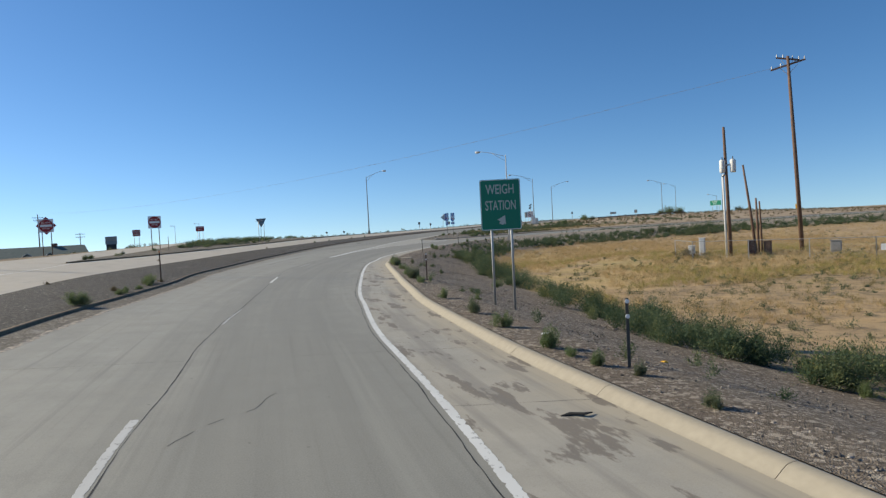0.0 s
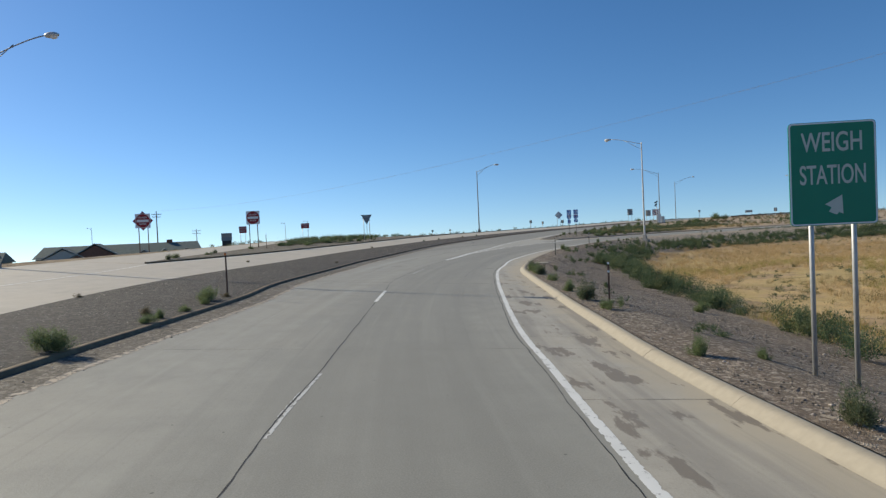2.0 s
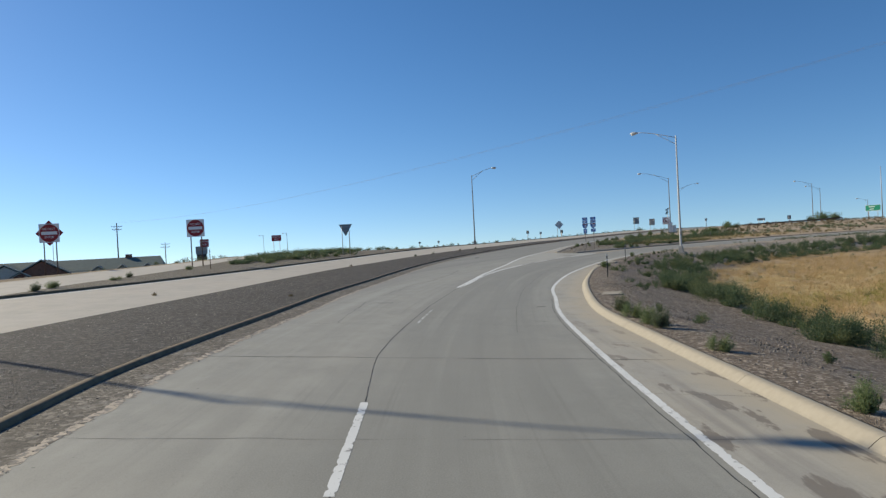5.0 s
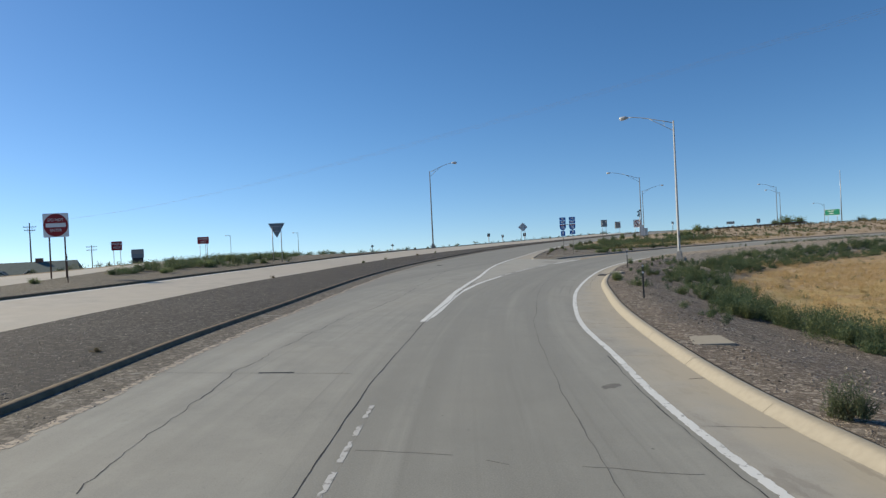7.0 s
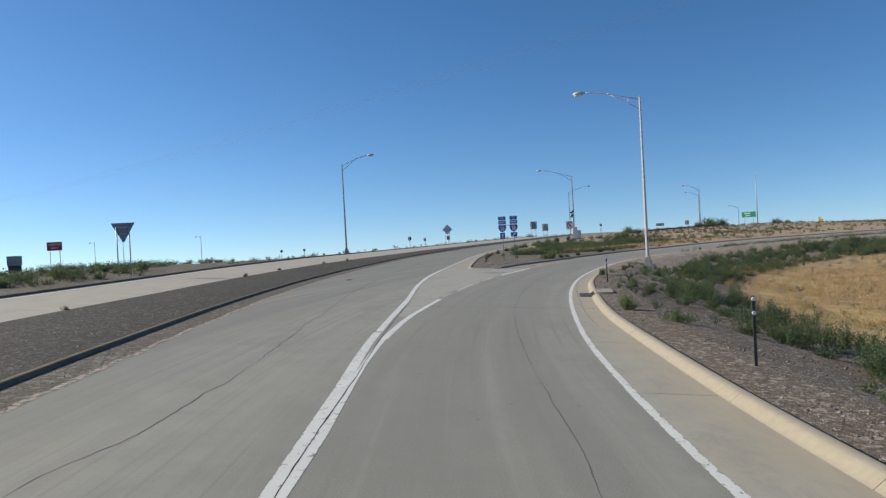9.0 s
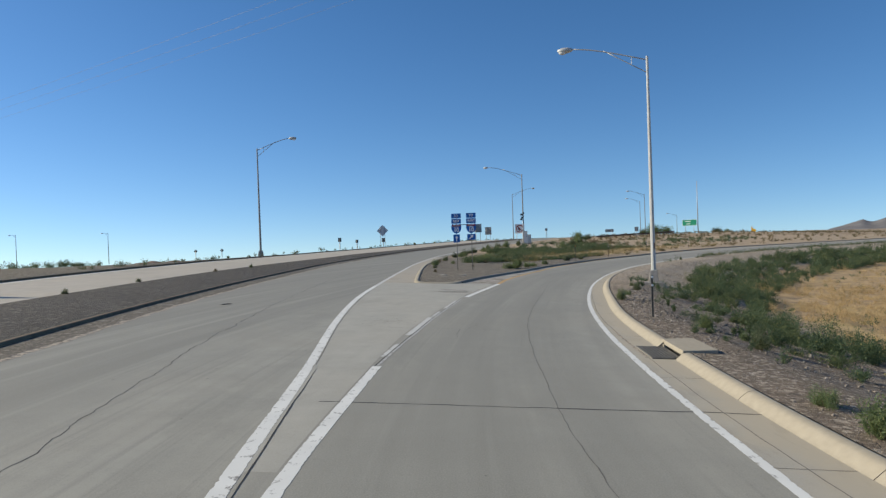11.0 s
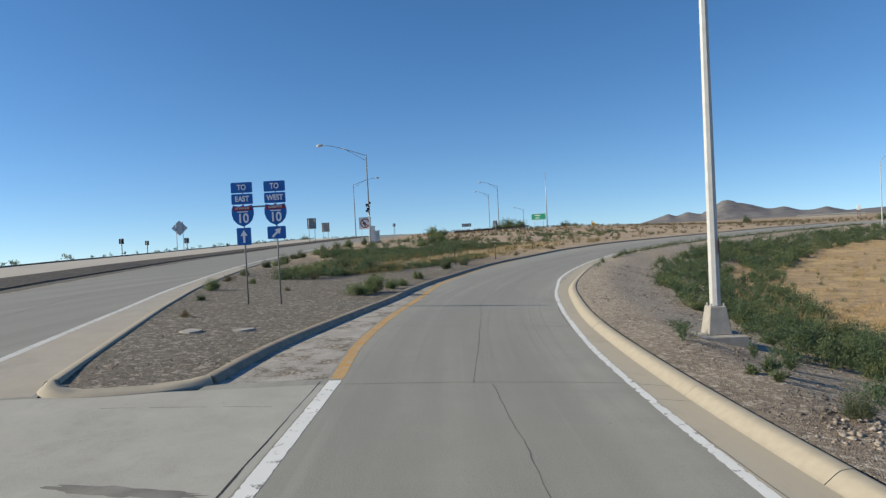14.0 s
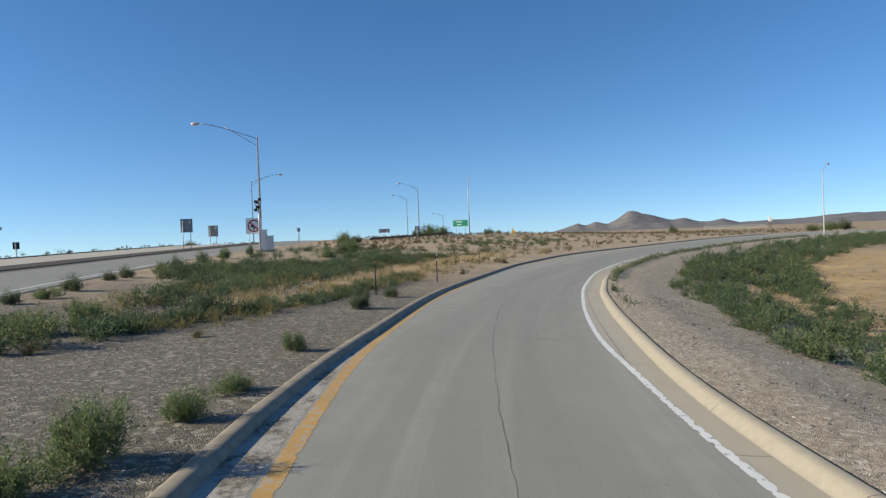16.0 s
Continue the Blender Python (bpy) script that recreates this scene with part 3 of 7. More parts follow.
def ribbon(name, line, a, b, material, lift, parent=None, pieces=None, label="", wobble=0.0, ragged=0.0, vary=0.0):
    """Paint or sealant on a road, between offsets a and b (left positive) of a line; pieces: stretches of arc length."""
    s = np.r_[0, np.cumsum(np.hypot(*np.diff(line, axis=0).T))]
    made = []
    for s0, s1 in pieces or [(0, s[-1])]:
        n = max(2, int((s1 - s0) / (0.04 if ragged else 0.12 if vary or wobble else 0.5)))
        t = np.linspace(s0, s1, n)
        mid = np.stack([np.interp(t, s, line[:, k]) for k in (0, 1)], 1)
        if wobble:
            tang = np.gradient(mid, axis=0)
            tang /= np.hypot(tang[:, 0], tang[:, 1])[:, None]
            w = np.array([noise.noise((q * 0.9, 7.3, 0)) + 0.6 * noise.noise((q * 2.7, 1.3, 4)) + 0.3 * noise.noise((q * 6.1, 4.4, 1)) for q in t]) * wobble
            mid = mid + w[:, None] * np.stack([-tang[:, 1], tang[:, 0]], 1)
        sides = [offset(mid, a), offset(mid, b)]
        if vary:
            # a joint that opens and closes along its length
            wide = np.array([max(0.12, 1 + vary * (1.1 * noise.noise((q * 0.35, 2.9, 8)) + 0.9 * noise.noise((q * 1.9, 6.1, 3)) + 0.6 * noise.noise((q * 4.7, 3.7, 5)))) for q in t])[:, None]
            sides = [mid + (q - mid) * wide for q in sides]
        if ragged:
            # chipped edges: each side wanders inwards by itself
            tang = np.gradient(mid, axis=0)
            tang /= np.hypot(tang[:, 0], tang[:, 1])[:, None]
            for q, sign in ((0, -1), (1, 1)):
                bite = np.array([max(0, 0.3 * noise.noise((u * 0.7, q * 9.1, 2)) + 0.35 * noise.noise((u * 3.1, q * 5.7, 6)) + 0.55 * noise.noise((u * 8.3, q * 3.3, 4)) + 0.6 * noise.noise((u * 17.0, q * 2.3, 7))) for u in t]) * ragged
                sides[q] = sides[q] + (sign * bite)[:, None] * np.stack([-tang[:, 1], tang[:, 0]], 1)
            bare = np.einsum("ij,ij->i", sides[0] - sides[1], np.stack([-tang[:, 1], tang[:, 0]], 1)) < 0
            sides[1][bare] = sides[0][bare]
        xy = np.stack(sides, 1).reshape(-1, 2)
        z = grade_height(xy[:, 0], xy[:, 1]) + 0.4 * lift
        uv = np.c_[np.tile([a, b], n), np.repeat(t, 2)]
        made.append(mesh_object(name, np.c_[xy, z], lattice(n, 2), material, parent, uv, False, label))
    return made


def empty(name, x, y, z, turn=0.0):
    ob = new(name)
    ob.matrix_world = pose(x, y, z, 0, 0, turn)
    return ob


def part(name, bm, material, parent=None, label="", smooth=False):
    me = bpy.data.meshes.new(name)
    bmesh.ops.recalc_face_normals(bm, faces=bm.faces)
    bm.to_mesh(me)
    bm.free()
    if smooth:
        me.polygons.foreach_set("use_smooth", [True] * len(me.polygons))
    me.materials.append(material)
    ob = new(name, me)
    if parent is not None:
        ob.parent = parent
    if label:
        ob["label"] = label
    return ob


def box_bm(sx, sy, sz, at=(0, 0, 0), bevel=0.0, turn=None):
    """A box resting on at (its base centre)."""
    bm = bmesh.new()
    m = Matrix.Translation((at[0], at[1], at[2] + sz / 2))
    if turn is not None:
        m = m @ turn
    bmesh.ops.create_cube(bm, size=1, matrix=m @ Matrix.Diagonal((sx, sy, sz, 1)))
    if bevel:
        bmesh.ops.bevel(bm, geom=list(bm.edges), offset=bevel, segments=2, affect="EDGES", profile=0.5)
    return bm


def tube_bm(points, radii, sides=10, bm=None):
    """A tapered round tube through points."""
    bm = bm or bmesh.new()
    pts = [Vector(p) for p in points]
    rings = []
    for i, p in enumerate(pts):
        d = (pts[min(i + 1, len(pts) - 1)] - pts[max(i - 1, 0)]).normalized()
        u = d.orthogonal().normalized() if abs(d.z) < 0.9 else Vector((1, 0, 0)).cross(d).normalized()
        v = d.cross(u)
        r = radii[i] if isinstance(radii, (list, tuple)) else radii
        rings.append([bm.verts.new(p + r * (math.cos(a) * u + math.sin(a) * v)) for a in [2 * math.pi * k / sides for k in range(sides)]])
    for a, b in zip(rings, rings[1:]):
        for k in range(sides):
            bm.faces.new((a[k], a[(k + 1) % sides], b[(k + 1) % sides], b[k]))
    bm.faces.new(rings[0][::-1])
    bm.faces.new(rings[-1])
    return bm


def plate_bm(outline, y0, y1, bevel=0.0):
    """A plate with an outline in x, z, from y0 (front) to y1."""
    bm = bmesh.new()
    f = [bm.verts.new((x, y0, z)) for x, z in outline]
    b = [bm.verts.new((x, y1, z)) for x, z in outline]
    bm.faces.new(f)
    bm.faces.new(b[::-1])
    for i in range(len(outline)):
        j = (i + 1) % len(outline)
        bm.faces.new((f[i], b[i], b[j], f[j]))
    return bm


def rounded(w, h, r, cx=0.0, cz=0.0, seg=5):
    pts = []
    for sx, sz, a0 in ((1, 1, 0), (-1, 1, 90), (-1, -1, 180), (1, -1, 270)):
        for k in range(seg + 1):
            a = radians(a0 + 90 * k / seg)
            pts.append((cx + sx * (w / 2 - r) + r * math.cos(a), cz + sz * (h / 2 - r) + r * math.sin(a)))
    return pts


def frame_bm(outer, inner, y0, y1):
    """A flat ring between two outlines of equal count."""
    bm = bmesh.new()
    o = [bm.verts.new((x, y0, z)) for x, z in outer]
    i = [bm.verts.new((x, y0, z)) for x, z in inner]
    ob = [bm.verts.new((x, y1, z)) for x, z in outer]
    ib = [bm.verts.new((x, y1, z)) for x, z in inner]
    n = len(outer)
    for k in range(n):
        j = (k + 1) % n
        for q in ((o[k], o[j], i[j], i[k]), (ob[k], ib[k], ib[j], ob[j]), (o[k], ob[k], ob[j], o[j]), (i[k], i[j], ib[j], ib[k])):
            bm.faces.new(q)
    return bm


def lettering(name, text, size, at, material, parent, y=-0.02, stretch=1.0, depth=0.002, bold=0.0):
    """Flat raised lettering facing -y, centred at x, z."""
    cu = bpy.data.curves.new(name, "FONT")
    cu.body, cu.size, cu.align_x, cu.align_y, cu.extrude = text, size, "CENTER", "CENTER", depth
    cu.offset = bold
    ob = new(name, cu)
    dg = bpy.context.evaluated_depsgraph_get()
    me = bpy.data.meshes.new_from_object(ob.evaluated_get(dg))
    bpy.data.objects.remove(ob)
    me.name = name
    me.transform(Matrix.Translation((at[0], y, at[1])) @ Matrix.Rotation(radians(90), 4, "X") @ Matrix.Diagonal((stretch, 1, 1, 1)))
    me.materials.clear()
    me.materials.append(material)
    ob = new(name, me)
    ob.parent = parent
    return ob


def ground_at(x, y):
    return float(surface(x, y)[0])


# ---- roads and ground ----
def terrain(x, y):
    """Height of the open ground."""
    x, y = np.atleast_1d(np.asarray(x, float)), np.atleast_1d(np.asarray(y, float))
    z = height(x, y)
    _, off_left = near(OFFL, x, y)
    fall = np.clip((off_left - 0.5) / 30, 0, 1) * np.clip((185 - y) / 40, 0, 1)
    z = z - np.maximum(4.3 * fall * fall * (3 - 2 * fall), sink(x, y))
    far = np.hypot(x + 8, y - 70)
    # beyond the roads the plain slopes away to the valley in the west
    west = np.clip((-np.degrees(np.arctan2(x + 20, y - 80)) - 1) / 12, 0, 1) * (y > 0)
    return z * np.clip(1 - (far - 230) / 500, 0.0, 1) - 0.035 * west * np.clip(far - 150, 0, None)


def surface(x, y):
    """Height on which things stand: kerbed islands and the median are raised."""
    x, y = np.atleast_1d(np.asarray(x, float)), np.atleast_1d(np.asarray(y, float))
    z = terrain(x, y)
    _, a = near(LKERB, x, y)
    _, b = near(OPPR, x, y)
    wide = np.clip(a - b, 0.5, None)
    u = np.clip(a / wide, 0, 1)
    z = np.where((a > 0) & (b < 0), grade_height(x, y) + 0.065 - 0.053 * u + 0.03 * (1 - (2 * u - 1) ** 2), z)
    _, l = near(IKERBL, x, y)
    _, r = near(IKERBR, x, y)
    z = np.where((l < 0) & (r > 0) & (y > 86), grade_height(x, y) + 0.08, z)
    _, p = near(OPPL, x, y)
    _, q = near(OFFR, x, y)
    z = np.where((p > 0) & (q < 0) & (y > 38), grade_height(x, y) + 0.068 - sink(x, y), z)
    return z


def setting(ob, label, category):
    return tagged(ob, label, category, kind="structure")


road = setting(loft("road", span(LPAVE, -20, 86), span(RLINE, -20, 86), 16, M_ROAD), "grey worn concrete two-lane road with dark wheel tracks", "road")
setting(loft("road_ahead", span(LPAVE, 86, 240), span(IKERBL, 86, 240), 10, M_ROAD), "grey concrete road climbing to the overpass", "road")
setting(loft("road_ramp", span(IKERBR, 86, 200), span(RLINE, 86, 200), 8, M_ROAD), "grey concrete on-ramp curving round a sunken field", "road")
shoulder = setting(loft("pavement_shoulder", span(RLINE, -20, 200), span(RFACE, -20, 198), 4, M_SHOULDER, across=RKERB), "tan stained concrete shoulder beside the kerb", "shoulder")
gutter = setting(loft("pavement_gutter", span(offset(LKERB, -0.1), -20, 240), span(LPAVE, -20, 240), 4, M_DIRT, 0.0015), "dirty gutter with gravel and flaking concrete", "gutter")
opposite = setting(loft("road_opposite", span(OFFL, -15, 37.4), span(OPPR, -15, 37.4), 10, M_OPP), "pale concrete road beyond the median", "road")
setting(loft("road_opposite_ahead", span(OPPL, 37.4, 240), span(OPPR, 37.4, 240), 7, M_OPP), "pale concrete road beyond the median", "road")
setting(loft("road_off_ramp", span(OFFL, 37.4, 195), span(OFFR, 37.4, 195), 6, M_OPP, 0.01, falls=True), "pale concrete exit ramp", "road")
median = setting(loft("median", span(OPPR, -15, 240), span(offset(LKERB, 0.05), -15, 240), 11, M_MEDIAN, (0.012, 0.065), 0.03), "dark gravel median between kerbs", "median")
island = setting(loft("island", span(offset(IKERBL, -0.05), 86.3, 190), span(offset(IKERBR, 0.05), 86.3, 190), 30, M_ISLAND, 0.08), "stony traffic island between road and ramp", "island")
for v in island.data.vertices:
    # the gravel thins out over the low nose
    v.co.z -= 0.05 * min(1, max(0, (87.9 - v.co.y) / 1.5))
setting(loft("island_left", span(offset(OFFR, 0), 37.6, 195), span(offset(OPPL, 0.1), 37.6, 195), 16, M_LEFT_ISLAND, 0.065, falls=True), "weedy island between exit ramp and road", "island")


def ground_sheet():
    def axis(lo, hi, step, far):
        mid = np.arange(lo, hi + step, step)
        grow = step * 1.16 ** np.arange(1, 60)
        out = np.cumsum(grow)
        out = out[out < far]
        return np.r_[lo - out[::-1], mid, hi + out]

    xs, ys = axis(-66, 90, 1.6, 4200), axis(-30, 170, 1.6, 4200)
    gx, gy = np.meshgrid(xs, ys)
    x, y = gx.ravel(), gy.ravel()
    z = terrain(x, y)
    _, dk = near(RKERB, x, y)
    _, dl = near(OFFL, x, y)
    _, dr = near(IKERBR, x, y)
    _, dml = near(OPPL, x, y)
    ramp_zone = (dk > -9) & (dr < 1.5) & (y > 80)
    corridor = (dk > -9) & (dl < 1.0) & (y < 88)
    ahead = (dl < 1.0) & (dk > -9) & (y >= 84) & (y < 193)
    under = corridor | ramp_zone | (ahead & (x < 80))
    far = np.hypot(x + 8, y - 70)
    bumps = np.array([noise.noise((a * 0.08, b * 0.08, 0)) for a, b in zip(x, y)]) * 0.12
    z = z + np.where(dk < -10, bumps, 0) * np.clip(1 - far / 900, 0, 1) - np.where(under & (far < 260), 0.45, 0)
    me = bpy.data.meshes.new("ground")
    me.from_pydata(np.c_[x, y, z].tolist(), [], lattice(len(ys), len(xs)).tolist())
    me.polygons.foreach_set("use_smooth", [True] * len(me.polygons))
    field = ((dk < -5.5) & (x < 75) & (y < 165)).astype(np.float32) * np.clip((-dk - 5.5) / 2, 0, 1)
    zone_attributes(me, np.zeros(len(x)), field)
    me.materials.append(M_GROUND)
    return setting(new("ground", me), "dry desert ground with golden grass and bare soil", "ground")


def zone_attributes(me, gravel, field):
    for name, values in (("gravel", gravel), ("field", field)):
        me.attributes.new(name, "FLOAT", "POINT").data.foreach_set("value", np.asarray(values, np.float32))


def verge_sheet():
    line = span(RKERB, -18, 190)
    rows = resample(line, int(len(line) * 0.3 / 0.6))
    r = np.r_[0.05, 0.3, np.arange(0.7, 8, 0.5), 8.8, 9.8, 11]
    xy = np.stack([offset(rows, -q) for q in r], 1).reshape(-1, 2)
    z = verge_height(xy[:, 0], xy[:, 1])
    rr = np.tile(r, len(rows))
    z = z + np.array([noise.noise((a * 0.5, b * 0.5, 3)) for a, b in xy]) * 0.07 * np.clip(rr / 2, 0, 1) - np.where(rr > 10.5, 0.4, 0)
    me = bpy.data.meshes.new("gravel_verge")
    me.from_pydata(np.c_[xy, z].tolist(), [], lattice(len(rows), len(r)).tolist())
    me.polygons.foreach_set("use_smooth", [True] * len(me.polygons))
    gravel = np.clip((7.4 - rr) / 1.8, 0, 1)
    zone_attributes(me, gravel, np.clip((rr - 6.6) / 1.8, 0, 1))
    me.materials.append(M_GROUND)
    return setting(new("verge", me), "gravel verge sloping down to the field", "verge")


ground_sheet()
verge_sheet()


def kerb(name, line, profile, material, y0, y1, label, length=3.05, toward_left=True):
    """A kerb of cast lengths: profile is (offset to the left, height above grade)."""
    top = empty(name, 0, 0, 0)
    setting(top, label, "kerb")
    cut = line if y0 is None else span(line, y0, y1)
    s = np.r_[0, np.cumsum(np.hypot(*np.diff(cut, axis=0).T))]
    n = len(profile)
    for k in range(int(s[-1] / length)):
        t = np.linspace(k * length + 0.004, (k + 1) * length - 0.004, 5)
        mid = np.stack([np.interp(t, s, cut[:, q]) for q in (0, 1)], 1)
        tang = np.gradient(mid, axis=0)
        tang /= np.hypot(tang[:, 0], tang[:, 1])[:, None]
        base = grade_height(mid[:, 0], mid[:, 1])
        nudge = random.uniform(-0.003, 0.003)
        verts = [(mid[i, 0] - tang[i, 1] * o, mid[i, 1] + tang[i, 0] * o, base[i] + h + nudge) for i in range(5) for o, h in profile]
        faces = [(i * n + j, i * n + (j + 1) % n, (i + 1) * n + (j + 1) % n, (i + 1) * n + j) for i in range(4) for j in range(n)]
        # the end faces have corners of their own, so that the arris stays crisp
        verts += verts[:n] + verts[4 * n:5 * n]
        faces += [tuple(range(5 * n, 6 * n))[::-1], tuple(range(6 * n, 7 * n))]
        mesh_object("kerb_length", verts, faces, material, top, None, True)
    return top


ROLL = [(0.28, -0.1), (0.28, 0.003), (0.255, 0.012), (0.215, 0.044), (0.17, 0.082), (0.13, 0.112), (0.1, 0.127), (0.06, 0.134), (0.01, 0.136), (-0.02, 0.132), (-0.04, 0.112), (-0.045, -0.1)]
BLOCK = [(0.09, -0.1), (0.09, 0.07), (0.08, 0.088), (0.05, 0.096), (0.0, 0.094), (-0.035, 0.088), (-0.056, 0.072), (-0.07, 0.045), (-0.085, 0.01), (-0.09, -0.1)]
kerb("kerb_right", RKERB, ROLL, M_KERB_TAN, -15, 67.97, "faded yellow rolled concrete kerb", 3.046)
kerb("kerb_ramp_right", RKERB, ROLL, M_KERB_TAN, 69.18, 165, "faded yellow rolled concrete kerb past the drain")
LOW = [(o, h * 0.78 if h > 0 else h) for o, h in BLOCK]
kerb("kerb_median", LKERB, LOW, M_KERB_GREY, -15, 190, "grey concrete kerb of the gravel median")
TALL = [(o * 1.35, h * 1.15) for o, h in BLOCK]
kerb("kerb_island_ramp", offset(IKERBR, 0), TALL, M_KERB_ISLAND, 86.4, 190, "grey concrete kerb of the traffic island")
kerb("kerb_island_road", offset(IKERBL, 0), [(-a, h) for a, h in TALL[::-1]], M_KERB_TAN, 86.6, 190, "pale concrete kerb of the traffic island")


def kerb_nose():
    """The rounded end of the island: a low worn concrete lip that rises into the kerbs."""
    line = resample(curve([(-13.68, 86.4), (-14.2, 86.16), (-14.9, 86.02), (-15.45, 86.05), (-15.74, 86.26), (-15.83, 86.62)], 0.1), 40)
    tang = np.gradient(line, axis=0)
    tang /= np.hypot(tang[:, 0], tang[:, 1])[:, None]
    u = np.linspace(0, 1, 40)
    tall = np.interp(u, [0, 0.1, 0.3, 0.72, 0.88, 1], [0.125, 0.075, 0.032, 0.03, 0.075, 0.125])
    reach = np.interp(u, [0, 0.15, 0.4, 0.6, 0.85, 1], [0.09, 0.2, 0.42, 0.42, 0.2, 0.09])
    inward = np.stack([tang[:, 1], -tang[:, 0]], 1)
    rows = []
    for o, h in ((-0.13, -1.0), (-0.13, 0.03), (-0.09, 0.3), (-0.05, 0.72), (0.0, 0.96), (0.04, 1.0), (0.55, 1.0), (1.0, 0.9), (1.0, -1.0)):
        shift = np.full(40, o) if o <= 0.04 else reach * o
        xy = line + inward * shift[:, None]
        rows.append(np.c_[xy, grade_height(xy[:, 0], xy[:, 1]) + (tall * h if h > 0 else -0.1)])
    verts = np.stack(rows, 1).reshape(-1, 3)
    ob = mesh_object("kerb_nose", verts, lattice(40, 9), M_KERB_TAN, None, None, True)
    setting(ob, "pale worn concrete nose of the island", "kerb")


kerb_nose()
setting(loft("pavement_gore", span(offset(GOREL, -0.08), 61.5, 85.98), span(offset(GORER, 0.11), 61.5, 85.98), 8, M_GORE, 0.001), "pale unworn concrete gore before the island", "pavement")
setting(loft("pavement_dust", span(offset(GOREL, -0.08), 85.98, 116), span(offset(IKERBL, 0.08), 86.1, 116), 5, M_SILT, 0.0012), "pale concrete strip silted tan along the island kerb", "silt")
kerb("kerb_left_island", offset(OPPL, 0), [(-a, h) for a, h in BLOCK[::-1]], M_KERB_GREY, 37.6, 190, "grey concrete kerb of the weedy island")

setting(loft("pavement_ramp_gutter", span(offset(IKERBR, -0.1), 86.3, 130), span(offset(YELLOW, 0.14), 86.3, 130), 6, M_GRIT, 0.0015), "dirty gutter strip between kerb and yellow line", "gutter")
marks = setting(empty("trim_road_marks", 0, 0, 0), "worn white and yellow road markings", "road marking")
ribbon("edge_line", span(RLINE, -15, 84), 0.072, -0.062, M_WHITE_PAINT, 0.006, marks, ragged=0.05)
ribbon("edge_line", span(RLINE, 84.02, 180), 0.066, -0.058, M_WHITE_PAINT, 0.006, marks, ragged=0.085)
ribbon("lane_dash", offset(span(CENTRE, 3.8, 7.1), 0.08), 0.055, -0.05, M_GORE_PAINT, 0.006, marks, ragged=0.04)
ribbon("lane_dash", span(CENTRE, 14.4, 17.2), -0.014, -0.062, M_GORE_PAINT, 0.006, marks, ragged=0.06)
ribbon("lane_dash", span(CENTRE, 14.9, 16.2), 0.03, 0.012, M_DASH_PAINT, 0.006, marks, ragged=0.08)
ribbon("lane_dash", span(CENTRE, 26.0, 29.0), 0.052, -0.056, M_WHITE_PAINT, 0.006, marks, ragged=0.05)
ribbon("lane_dash", offset(span(CENTRE, 36.6, 39.6), -0.22), 0.036, -0.03, M_DASH_PAINT, 0.006, marks, [(0, 0.6), (0.85, 1.5), (1.7, 2.1), (2.4, 3.0)], ragged=0.07)
ribbon("gore_line", span(GOREL, 47.8, 58.4), 0.115, -0.075, M_WHITE_PAINT, 0.006, marks, ragged=0.035)
ribbon("gore_line", span(GOREL, 58.55, 84), 0.09, -0.085, M_WHITE_PAINT, 0.006, marks, ragged=0.035)
ribbon("gore_line", span(GOREL, 84, 210), 0.085, -0.085, M_GORE_PAINT, 0.006, marks, ragged=0.04)
ribbon("gore_dash", span(GORER, 48.6, 57.4), 0.055, -0.055, M_WHITE_PAINT, 0.007, marks, ragged=0.025)
ribbon("gore_dash", span(GORER, 57.4, 66.6), 0.08, -0.085, M_WHITE_PAINT, 0.007, marks, ragged=0.03)
ribbon("gore_dash", span(GORER, 79.6, 86.2), 0.095, -0.09, M_WHITE_PAINT, 0.007, marks, ragged=0.03)
# beyond the nose of the gore only a thin strip and some flakes beside the joint are left
ribbon("gore_dash", span(RAMPJ, 66.7, 78.8), -0.012, -0.062, M_DASH_PAINT, 0.007, marks, ragged=0.03)
for y0, y1, wide in ((67.5, 68.9, 0.1), (70.2, 73.45, 0.15), (73.65, 74.85, 0.1), (75.7, 78.1, 0.105)):
    ribbon("gore_dash", span(RAMPJ, y0, y1), wide, 0.012, M_GORE_PAINT, 0.007, marks, ragged=0.085)
ribbon("yellow_line", YELLOW, 0.105, -0.1, M_YELLOW_PAINT, 0.005, marks, ragged=0.06)
ribbon("opposite_edge_line", offset(span(OPPL, 38, 190), -0.5), 0.07, -0.07, M_WHITE_PAINT, 0.006, marks)
ribbon("opposite_gore_line", curve([(-21.6, 22), (-23.4, 27), (-25.0, 31.2), (-25.9, 33.4), (-27.3, 36.3), (-28.2, 38)], 0.3), 0.06, -0.06, M_WHITE_PAINT, 0.012, marks, ragged=0.05)
joints = setting(empty("trim_joints", 0, 0, 0), "dark sealed joints and cracks in the concrete", "joint")
ribbon("joint", CENTRE, 0.0075, -0.0075, M_JOINT, 0.004, joints, wobble=0.016, vary=0.8)
ribbon("joint", offset(span(GOREL, 66.6, 84), -0.11), 0.006, -0.006, M_CRACK, 0.0085, joints, wobble=0.01)
ribbon("joint", GOREJ, 0.008, -0.008, M_JOINT, 0.0085, joints, wobble=0.014, vary=0.6)
for stretch in (span(RJOINT, 36, 85.5), curve([(-9.98, 85.61), (-8.96, 89.08), (-7.3, 94.9)], 0.3), span(RJOINT, 95, 137)):
    ribbon("crack", stretch, 0.0042, -0.0042, M_CRACK, 0.004, joints, wobble=0.03, vary=1.0)
ribbon("crack", LJOINT, 0.0055, -0.0055, M_JOINT, 0.004, joints, wobble=0.09, vary=1.0)
